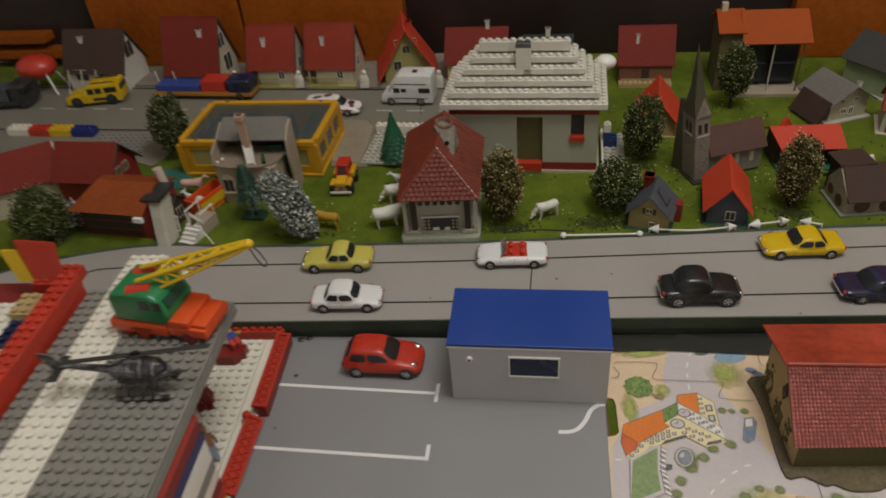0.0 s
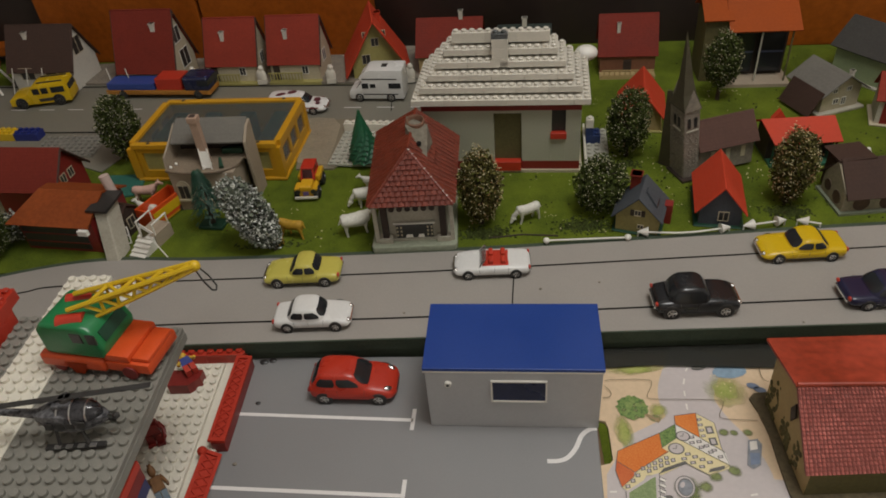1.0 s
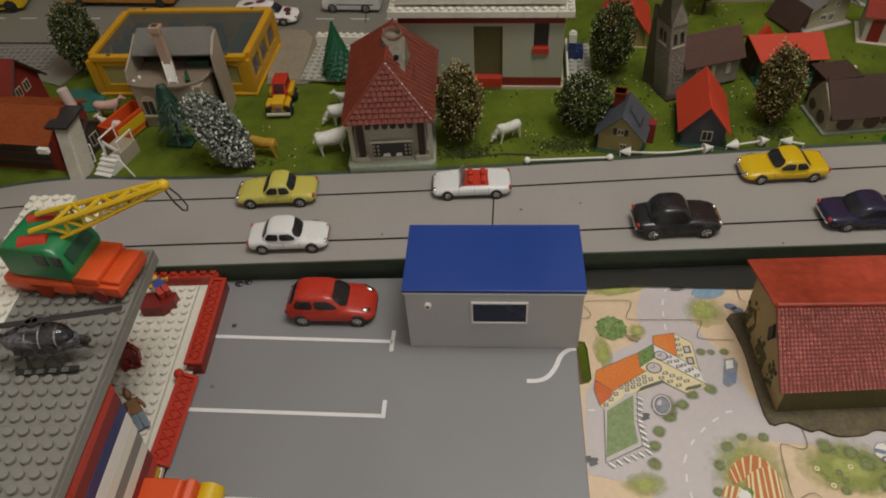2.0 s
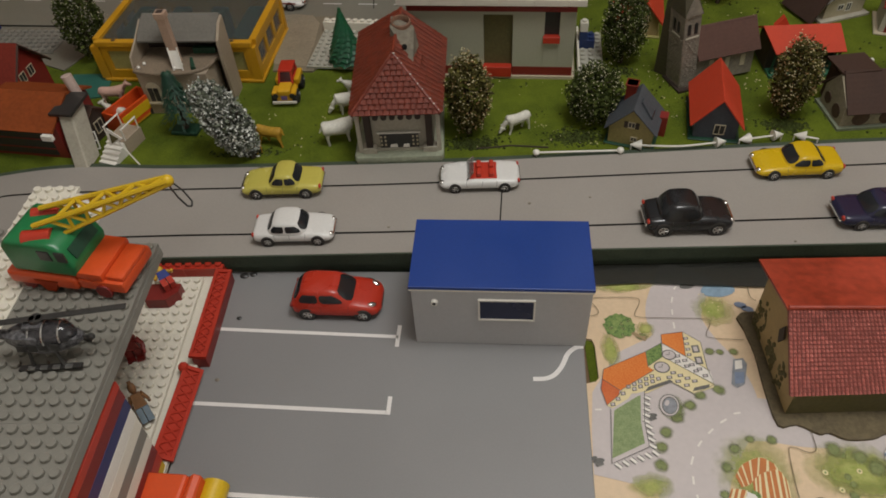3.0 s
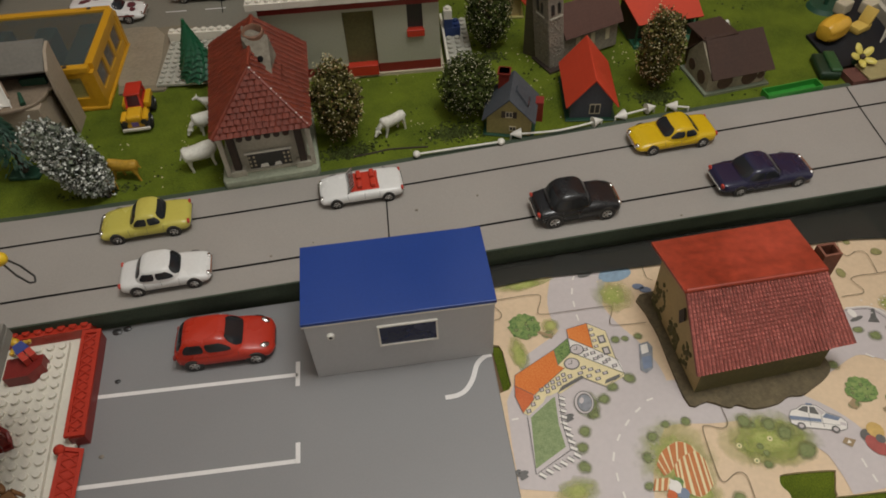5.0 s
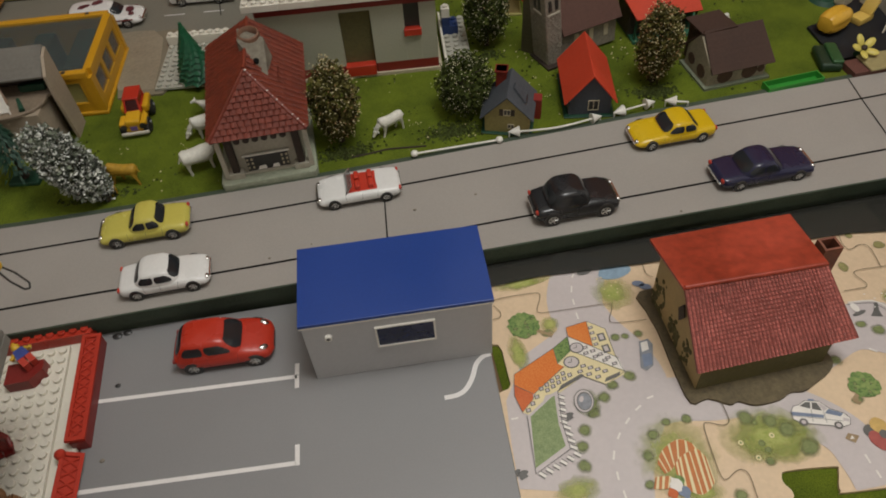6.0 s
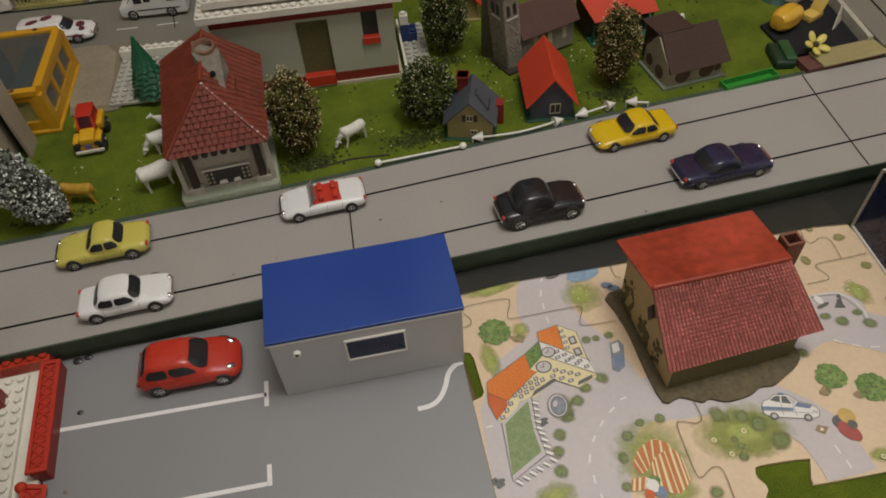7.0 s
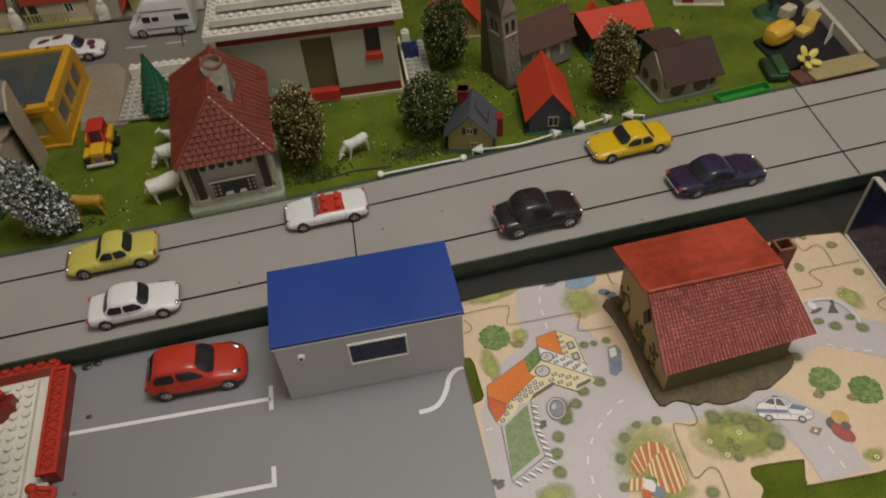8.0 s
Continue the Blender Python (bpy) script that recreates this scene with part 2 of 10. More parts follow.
M_DARKPANEL = mat("dark_cabinet", (0.018, 0.010, 0.007), 0.5, 0.3, 60, 6, 0.1)
M_TABLE = two_tone("table_plywood", (0.12, 0.075, 0.035), (0.19, 0.12, 0.06), 14.0, 0.6, 0.1, 150.0)
M_ROOM = mat("room_wall", (0.88, 0.855, 0.81), 0.8, 0.08, 40, 3, 0.1)
M_RFLOOR = mat("room_floor", (0.30, 0.22, 0.16), 0.6, 0.2, 30, 3, 0.1)
# print inks of the puzzle
M_PZ = mat("puzzle_sand", (0.655, 0.492, 0.320), 0.5, 0.09, 300, 16, 0.05)
M_PZROAD = mat("puzzle_lilac_grey", (0.515, 0.460, 0.445), 0.5, 0.06, 300, 16, 0.04)
M_PZDGREEN = two_tone("puzzle_dark_green", (0.075, 0.135, 0.045), (0.20, 0.29, 0.09), 330.0, 0.5, 0.02, 900.0, 0.42, 0.62)
M_PZCOURT = two_tone("puzzle_court_green", (0.15, 0.21, 0.09), (0.27, 0.33, 0.16), 260.0, 0.5, 0.02)
M_PZWASH = wash_mat("puzzle_green_wash", (0.235, 0.31, 0.055), (0.42, 0.43, 0.14), 120.0, 0.10, 0.92)
M_PZWASHD = wash_mat("puzzle_dark_green_wash", (0.12, 0.15, 0.06), (0.24, 0.27, 0.11), 260.0, 0.20, 0.95)
M_PZOLIVE = wash_mat("puzzle_olive_wash", (0.20, 0.19, 0.07), (0.34, 0.31, 0.13), 300.0, 0.30, 0.9)
M_PZWATER = mat("puzzle_water", (0.22, 0.23, 0.25), 0.5, 0.3, 300, 200, 0.02)
M_PZLEAF = two_tone("puzzle_leaf_green", (0.12, 0.20, 0.06), (0.26, 0.33, 0.11), 200.0, 0.5, 0.02)
M_PZDORANGE = two_tone("puzzle_dark_orange", (0.48, 0.09, 0.03), (0.58, 0.15, 0.05), 60.0, 0.5, 0.02)
M_PZSTRIPE = mat("puzzle_tent_orange", (0.47, 0.15, 0.03), 0.5, 0.15, 300, 90, 0.02)
M_PZORANGE = two_tone("puzzle_orange", (0.60, 0.135, 0.024), (0.69, 0.24, 0.06), 22.0, 0.5, 0.02)
M_PZCAR = mat("puzzle_car_red", (0.36, 0.08, 0.065), 0.5, 0.2, 300, 90, 0.02)
M_PZGOLD = mat("puzzle_gold", (0.55, 0.36, 0.11), 0.5, 0.2, 300, 90, 0.02)
M_PZCREAM = mat("puzzle_cream", (0.70, 0.60, 0.34), 0.5, 0.05, 300, 30, 0.02)
M_PZWHITE = mat("puzzle_white", (0.72, 0.68, 0.62), 0.5, 0.05, 300, 30, 0.02)
M_PZINK = mat("puzzle_ink", (0.12, 0.115, 0.105), 0.5, 0.25, 300, 60, 0.02)
M_PZBLUE = mat("puzzle_blue", (0.23, 0.33, 0.42), 0.5, 0.2, 300, 90, 0.02)
M_PZSTEEL = mat("puzzle_steel_blue", (0.16, 0.20, 0.28), 0.5, 0.2, 300, 90, 0.02)
M_PZCUT = mat("puzzle_cut", (0.11, 0.085, 0.05), 0.8, 0.2, 300, 60, 0.02)
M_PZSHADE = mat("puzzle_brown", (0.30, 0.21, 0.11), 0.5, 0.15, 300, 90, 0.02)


# ---- mesh helpers ----
def bx(bm, x0, x1, y0, y1, z0, z1, m=None):
    co = [(x0, y0, z0), (x1, y0, z0), (x1, y1, z0), (x0, y1, z0), (x0, y0, z1), (x1, y0, z1), (x1, y1, z1), (x0, y1, z1)]
    v = [bm.verts.new(m @ Vector(c) if m else c) for c in co]
    for f in ((3, 2, 1, 0), (4, 5, 6, 7), (0, 1, 5, 4), (1, 2, 6, 5), (2, 3, 7, 6), (3, 0, 4, 7)):
        bm.faces.new([v[i] for i in f])
    return v


def cyl(bm, p, q, r, r2=None, seg=10):
    """A capped, tapered cylinder from p to q."""
    p, q = Vector(p), Vector(q)
    turn = (q - p).to_track_quat("Z", "Y").to_matrix()
    r2 = r if r2 is None else r2
    ring = []
    for c, rad in ((p, r), (q, r2)):
        ring.append([bm.verts.new(c + turn @ Vector((rad * math.cos(2 * math.pi * i / seg), rad * math.sin(2 * math.pi * i / seg), 0))) for i in range(seg)])
    for i in range(seg):
        j = (i + 1) % seg
        bm.faces.new((ring[0][i], ring[0][j], ring[1][j], ring[1][i]))
    bm.faces.new(ring[0][::-1])
    bm.faces.new(ring[1])


def prism(bm, pts, z0, z1, m=None):
    """A polygon (counter-clockwise) pulled up from z0 to z1."""
    low = [bm.verts.new(m @ Vector((x, y, z0)) if m else (x, y, z0)) for x, y in pts]
    top = [bm.verts.new(m @ Vector((x, y, z1)) if m else (x, y, z1)) for x, y in pts]
    bm.faces.new(low[::-1])
    bm.faces.new(top)
    n = len(pts)
    for i in range(n):
        j = (i + 1) % n
        bm.faces.new((low[i], low[j], top[j], top[i]))


def slab(bm, corners, t):
    """A flat plate whose outer face has these corners, counter-clockwise from outside."""
    c = [Vector(p) for p in corners]
    nrm = (c[1] - c[0]).cross(c[2] - c[0]).normalized()
    a = [bm.verts.new(p) for p in c]
    b = [bm.verts.new(p - nrm * t) for p in c]
    bm.faces.new(a)
    bm.faces.new(b[::-1])
    n = len(c)
    for i in range(n):
        j = (i + 1) % n
        bm.faces.new((a[j], a[i], b[i], b[j]))


def blob(bm, c, r, seg=8, rings=5, m=None):
    """An ellipsoid of radii r at c."""
    c = Vector(c)
    rows = []
    for k in range(1, rings):
        th = math.pi * k / rings
        row = []
        for i in range(seg):
            ph = 2 * math.pi * i / seg
            p = Vector((r[0] * math.sin(th) * math.cos(ph), r[1] * math.sin(th) * math.sin(ph), r[2] * math.cos(th)))
            row.append(bm.verts.new(c + (m @ p if m else p)))
        rows.append(row)
    e = Vector((0, 0, r[2]))
    top = bm.verts.new(c + (m @ e if m else e))
    bot = bm.verts.new(c - (m @ e if m else e))
    for i in range(seg):
        j = (i + 1) % seg
        bm.faces.new((top, rows[0][i], rows[0][j]))
        bm.faces.new((bot, rows[-1][j], rows[-1][i]))
        for k in range(len(rows) - 1):
            bm.faces.new((rows[k][i], rows[k + 1][i], rows[k + 1][j], rows[k][j]))


def bev(bm, w, seg=2, angle=0.5):
    bmesh.ops.recalc_face_normals(bm, faces=bm.faces)
    bm.normal_update()
    edges = [e for e in bm.edges if len(e.link_faces) == 2 and e.calc_face_angle(0) > angle]
    bmesh.ops.bevel(bm, geom=edges, offset=w, segments=seg, affect="EDGES", profile=0.6, clamp_overlap=True)


def ribbon(bm, pts, width, z):
    """A flat strip along a line in the plane."""
    left, right = [], []
    for i, p in enumerate(pts):
        a = Vector(pts[max(0, i - 1)])
        b = Vector(pts[min(len(pts) - 1, i + 1)])
        d = (b - a).normalized()
        n = Vector((-d.y, d.x)) * width / 2
        left.append(bm.verts.new((p[0] + n.x, p[1] + n.y, z)))
        right.append(bm.verts.new((p[0] - n.x, p[1] - n.y, z)))
    for i in range(len(pts) - 1):
        bm.faces.new((left[i], right[i], right[i + 1], left[i + 1]))


def smooth_line(pts, n=6, closed=False):
    """Catmull-Rom points along a line."""
    out, k = [], len(pts)
    for i in range(k if closed else k - 1):
        p = [Vector(pts[(i + j) % k]) if closed else Vector(pts[min(max(i + j, 0), k - 1)]) for j in (-1, 0, 1, 2)]
        for s in range(n):
            u = s / n
            out.append(tuple(0.5 * (2 * p[1] + (p[2] - p[0]) * u + (2 * p[0] - 5 * p[1] + 4 * p[2] - p[3]) * u * u + (3 * p[1] - p[0] - 3 * p[2] + p[3]) * u ** 3)))
    if not closed:
        out.append(tuple(pts[-1]))
    return out


def flat(bm, pts, z):
    bm.faces.new([bm.verts.new((x, y, z)) for x, y in pts])


def oval(cx, cy, rx, ry, n=18, turn=0.0, wob=0.0, seed=0):
    rnd = random.Random(seed)
    out = []
    for i in range(n):
        a = 2 * math.pi * i / n
        k = 1 + wob * (rnd.random() - 0.5)
        x, y = rx * k * math.cos(a), ry * k * math.sin(a)
        out.append((cx + x * math.cos(turn) - y * math.sin(turn), cy + x * math.sin(turn) + y * math.cos(turn)))
    return out


def mesh_of(name, bm, material, smooth=False, normals=True):
    if normals:
        bmesh.ops.recalc_face_normals(bm, faces=bm.faces)
    me = bpy.data.meshes.new(name)
    bm.to_mesh(me)
    bm.free()
    me.materials.append(material)
    if smooth:
        me.polygons.foreach_set("use_smooth", [True] * len(me.polygons))
        me.set_sharp_from_angle(angle=0.7)
    return me


def part(name, bm, material, parent, label="", m=None, smooth=False, kind=""):
    """Links a bmesh as one mesh object under a thing or a part."""
    ob = new(name, mesh_of(name, bm, material, smooth))
    ob.parent = parent
    if m is not None:
        ob.matrix_basis = m
    return tagged(ob, label, kind=kind)


def same(name, mesh, parent, m):
    """One more object on a mesh that others share."""
    ob = new(name, mesh)
    ob.parent = parent
    ob.matrix_basis = m
    return ob


def thing(name, m, label, category, group="", kind=""):
    ob = new(name)
    ob.empty_display_size = 0.01
    ob.matrix_basis = m
    return tagged(ob, label, category, group, kind)


def solid(name, bm, material, label, category, group="", kind="", m=None, smooth=False):
    """A thing that is one mesh."""
    ob = new(name, mesh_of(name, bm, material, smooth))
    if m is not None:
        ob.matrix_basis = m
    return tagged(ob, label, category, group, kind)


def B():
    return bmesh.new()

# ---- unseen room that closes the place; its pale walls bounce fill light ----
def room():
    bm = B()
    bx(bm, -1.7, 1.8, -1.6, 1.6, -0.80, -0.75)
    solid("floor", bm, M_RFLOOR, "brown room floor under the layout table", "floor", kind="structure")
    bm = B()
    bx(bm, -1.6, 1.7, -1.5, 1.5, 1.6, 1.65)
    solid("ceiling", bm, M_ROOM, "unseen pale room ceiling that bounces light", "ceiling", kind="structure")
    for nm, a in (("wall_north", (-1.6, 1.7, 1.5, 1.6)), ("wall_south", (-1.6, 1.7, -1.6, -1.5)), ("wall_west", (-1.7, -1.6, -1.6, 1.6)), ("wall_east", (1.7, 1.8, -1.6, 1.6))):
        bm = B()
        bx(bm, *a, -0.75, 1.6)
        solid(nm, bm, M_ROOM, "unseen pale room wall that bounces light", "wall", kind="structure")
    t = thing("layout_table", pose(0, 0, -0.0046), "plywood table that carries the toy town", "table")
    bm = B()
    bx(bm, -1.0, 1.1, -0.5, 0.75, -0.02, 0.0)
    bev(bm, 0.002)
    part("tabletop", bm, M_TABLE, t)
    for x in (-0.95, 1.05):
        for y in (-0.45, 0.62):
            bm = B()
            bx(bm, x - 0.03, x + 0.03, y - 0.03, y + 0.03, -0.73, -0.02)
            part("leg", bm, M_TABLE, t)


room()


# ---- wooden panels behind the layout ----
def back_panels():
    t = thing("back_cabinet", pose(0, 0.605, 0, 0, 0, -4.8), "orange wooden cabinet doors with dark gaps behind the layout", "cabinet", kind="structure")
    bm = B()
    bx(bm, -1.3, 1.2, 0.03, 0.06, ZG, 0.9)
    part("body", bm, M_DARKPANEL, t)
    for x0, x1 in ((-0.5860, -0.3410), (-0.3360, -0.0900), (0.4400, 0.7500), (0.7570, 1.1000)):
        bm = B()
        bx(bm, x0, x1, 0.005, 0.028, ZG, 0.88)
        bev(bm, 0.002)
        d = part("door", bm, M_PANEL, t, "orange varnished wooden door")
    for x0, x1, z in ((-1.1, -0.66, 0.035), (-1.1, -0.68, 0.060)):
        bm = B()
        bx(bm, x0, x1, 0.0, 0.028, z, z + 0.012)
        part("shelf_board", bm, M_PANEL, t, "orange wooden slat")


back_panels()

# ---- raised ground of the town ----
bm = B()
bx(bm, -1.0, 1.1, 0.160, 0.700, -0.0045, ZG)
ground = solid("ground", bm, M_GRASS, "green flocked grass board of the toy town", "grass", kind="structure")


# ---- slot road: a raised board, straight, bending towards the viewer at its west end ----
def road():
    t = thing("road", pose(0, 0, 0), "light grey slot car road on a raised dark green board", "road", kind="structure")
    back = [(-0.62, 0.055), (-0.50, 0.105), (-0.43, 0.140), (-0.352, 0.163), (-0.289, 0.169), (-0.20, 0.1635), (0.028, 0.163), (0.187, 0.168), (0.369, 0.175), (0.55, 0.178), (1.10, 0.186)]
    front = [(1.10, 0.058), (0.47, 0.0555), (0.15, 0.055), (-0.20, 0.055), (-0.30, 0.050), (-0.40, 0.030), (-0.50, -0.02)]
    back = smooth_line(back, 5)
    outline = front + back[0:1] + back[1:]
    bm = B()
    prism(bm, outline, ZR - 0.006, ZR)
    bmesh.ops.recalc_face_normals(bm, faces=bm.faces)
    part("road_surface", bm, M_ROAD, t)
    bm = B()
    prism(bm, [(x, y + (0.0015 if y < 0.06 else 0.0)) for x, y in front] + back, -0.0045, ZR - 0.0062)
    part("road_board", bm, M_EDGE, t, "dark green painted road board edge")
    # strip added over the puzzle to put the board's shade there
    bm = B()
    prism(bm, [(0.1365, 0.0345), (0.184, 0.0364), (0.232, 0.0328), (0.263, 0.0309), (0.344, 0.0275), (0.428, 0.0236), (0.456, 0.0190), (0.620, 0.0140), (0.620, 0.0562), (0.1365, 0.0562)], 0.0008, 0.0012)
    part("board_shade", bm, M_SHADEFILM, t, "dark see-through strip standing in for shade on the puzzle edge")
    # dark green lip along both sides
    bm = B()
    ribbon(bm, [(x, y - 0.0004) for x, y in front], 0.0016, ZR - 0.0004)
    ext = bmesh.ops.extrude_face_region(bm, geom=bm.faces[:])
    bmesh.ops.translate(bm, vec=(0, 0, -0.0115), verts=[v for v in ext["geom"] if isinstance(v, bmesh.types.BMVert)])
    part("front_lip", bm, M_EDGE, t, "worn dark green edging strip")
    bm = B()
    ribbon(bm, [(x, y + 0.0028) for x, y in back], 0.0058, ZR - 0.0008)
    ext = bmesh.ops.extrude_face_region(bm, geom=bm.faces[:])
    bmesh.ops.translate(bm, vec=(0, 0, -0.003), verts=[v for v in ext["geom"] if isinstance(v, bmesh.types.BMVert)])
    part("back_lip", bm, M_EDGE, t, "dark green edging strip against the grass")
    # guide slots
    for pts in ([(-0.52, 0.02), (-0.43, 0.09), (-0.385, 0.120), (-0.362, 0.128), (-0.337, 0.1335), (-0.230, 0.135), (-0.035, 0.135), (0.082, 0.137), (0.283, 0.1425), (0.52, 0.149), (1.10, 0.165)],
                [(-0.50, 0.01), (-0.42, 0.055), (-0.34, 0.073), (-0.209, 0.0785), (-0.013, 0.0775), (0.151, 0.080), (0.395, 0.0835), (1.10, 0.0935)]):
        bm = B()
        ribbon(bm, smooth_line(pts, 6), 0.0019, ZR + 0.0002)
        part("guide_slot", bm, M_SLOT, t, "black guide slot")
    for pts in ([(0.0822, 0.163), (0.0815, 0.137), (0.0772, 0.083), (0.076, 0.056)], [(0.506, 0.177), (0.501, 0.146), (0.489, 0.056)]):
        bm = B()
        ribbon(bm, pts, 0.0011, ZR + 0.00025)
        part("board_joint", bm, M_SLOT, t, "dark joint between road boards")
    for x, y, r in ((0.1022, 0.107, 0.0011), (0.1521, 0.1127, 0.0009), (-0.012, 0.083, 0.0009), (0.30, 0.058, 0.0009), (0.02, 0.09, 0.0006)):
        bm = B()
        blob(bm, (x, y, ZR + r * 0.4), (r * 1.3, r, r * 0.7), 7, 5)
        part("pebble", bm, M_STONE, t, "tiny grit lying on the road", smooth=True)


road()


# ---- rear road and plaza on the grass board ----
def rear_road():
    t = thing("rear_road", pose(0, 0, 0), "grey rear road with dashed centre line and dark slots", "road", kind="structure")
    bm = B()
    prism(bm, [(-1.0, 0.40), (-0.43, 0.36), (-0.38, 0.335), (-0.345, 0.42), (-0.05, 0.405), (0.0, 0.42), (0.0, 0.530), (-0.10, 0.5245), (-0.60, 0.585), (-1.0, 0.62)], ZG - 0.002, ZG + 0.0012)
    part("road_surface", bm, M_REAR, t)
    bm = B()
    prism(bm, [(-0.150, 0.320), (-0.108, 0.317), (-0.050, 0.41), (-0.10, 0.43), (-0.16, 0.43)], ZG - 0.002, ZG + 0.0021)
    part("plaza", bm, M_PLAZA, t, "brownish grey plaza beside the yellow building")
    for pts in ([(-0.95, 0.615), (-0.60, 0.578), (-0.35, 0.549), (-0.10, 0.5225), (0.0, 0.519)], [(-0.95, 0.475), (-0.489, 0.436), (-0.40, 0.428), (-0.35, 0.424)]):
        bm = B()
        ribbon(bm, pts, 0.0028, ZG + 0.0017)
        part("guide_slot", bm, M_SLOT, t, "black guide slot")
    for i in range(15):
        x = -0.62 + i * 0.042
        y = 0.5105 - (x + 0.62) * 0.098
        bm = B()
        ribbon(bm, [(x, y), (x + 0.022, y - 0.0022)], 0.0016, ZG + 0.00165)
        part("lane_dash", bm, M_LINE, t, "worn white lane dash")
    bm = B()
    ribbon(bm, [(-0.055, 0.445), (-0.06, 0.51)], 0.0010, ZG + 0.0018)
    part("board_joint", bm, M_SLOT, t)
    # pavement strip below the row of houses
    bm = B()
    prism(bm, [(-0.62, 0.588), (-0.10, 0.5275), (0.0, 0.5330), (0.0, 0.640), (-0.62, 0.640)], ZG - 0.002, ZG + 0.0035)
    part("pavement", bm, M_STONE, t, "grey cobbled pavement before the houses")


rear_road()


# ---- car park board ----
def car_park():
    t = thing("car_park", pose(0, 0, 0), "grey printed car park board with white bay lines", "car park", kind="structure")
    bm = B()
    prism(bm, [(-0.1425, -0.34), (0.118, -0.34), (0.128, -0.12), (0.1335, -0.02), (0.1335, 0.050), (-0.1425, 0.058)], -0.0035, 0.0)
    bev(bm, 0.0006, 1)
    part("board", bm, M_LOT, t)
    w = 0.0030

    def line(pts, width=w):
        b = B()
        ribbon(b, pts, width, 0.0003)
        part("bay_line", b, M_LINE, t, "white painted bay line")

    line([(-0.1405, -0.0005), (-0.0005, -0.0105)])
    line([(0.0002, 0.0), (-0.0010, -0.0195)])
    line([(-0.1415, -0.0645), (-0.0045, -0.0735)])
    line([(-0.0028, -0.061), (-0.0035, -0.0752)])
    line([(-0.1425, -0.1275), (-0.006, -0.1370)])
    line(smooth_line([(0.1330, -0.0215), (0.1275, -0.0225), (0.1215, -0.0275), (0.1165, -0.0375), (0.1105, -0.0450), (0.1040, -0.0480), (0.0955, -0.0482)], 6), 0.0034)
    for x, y, r in ((-0.123, 0.009, 0.0017), (-0.127, -0.046, 0.0014), (-0.128, 0.052, 0.0030), (-0.121, 0.0535, 0.0026)):
        b = B()
        blob(b, (x, y, 0.0004), (r * 1.3, r, r * 0.55), 8, 5)
        part("dirt_crumb", b, M_BLACK if y > -0.04 else M_STONE, t, "small dark crumb on the board", smooth=True)


car_park()


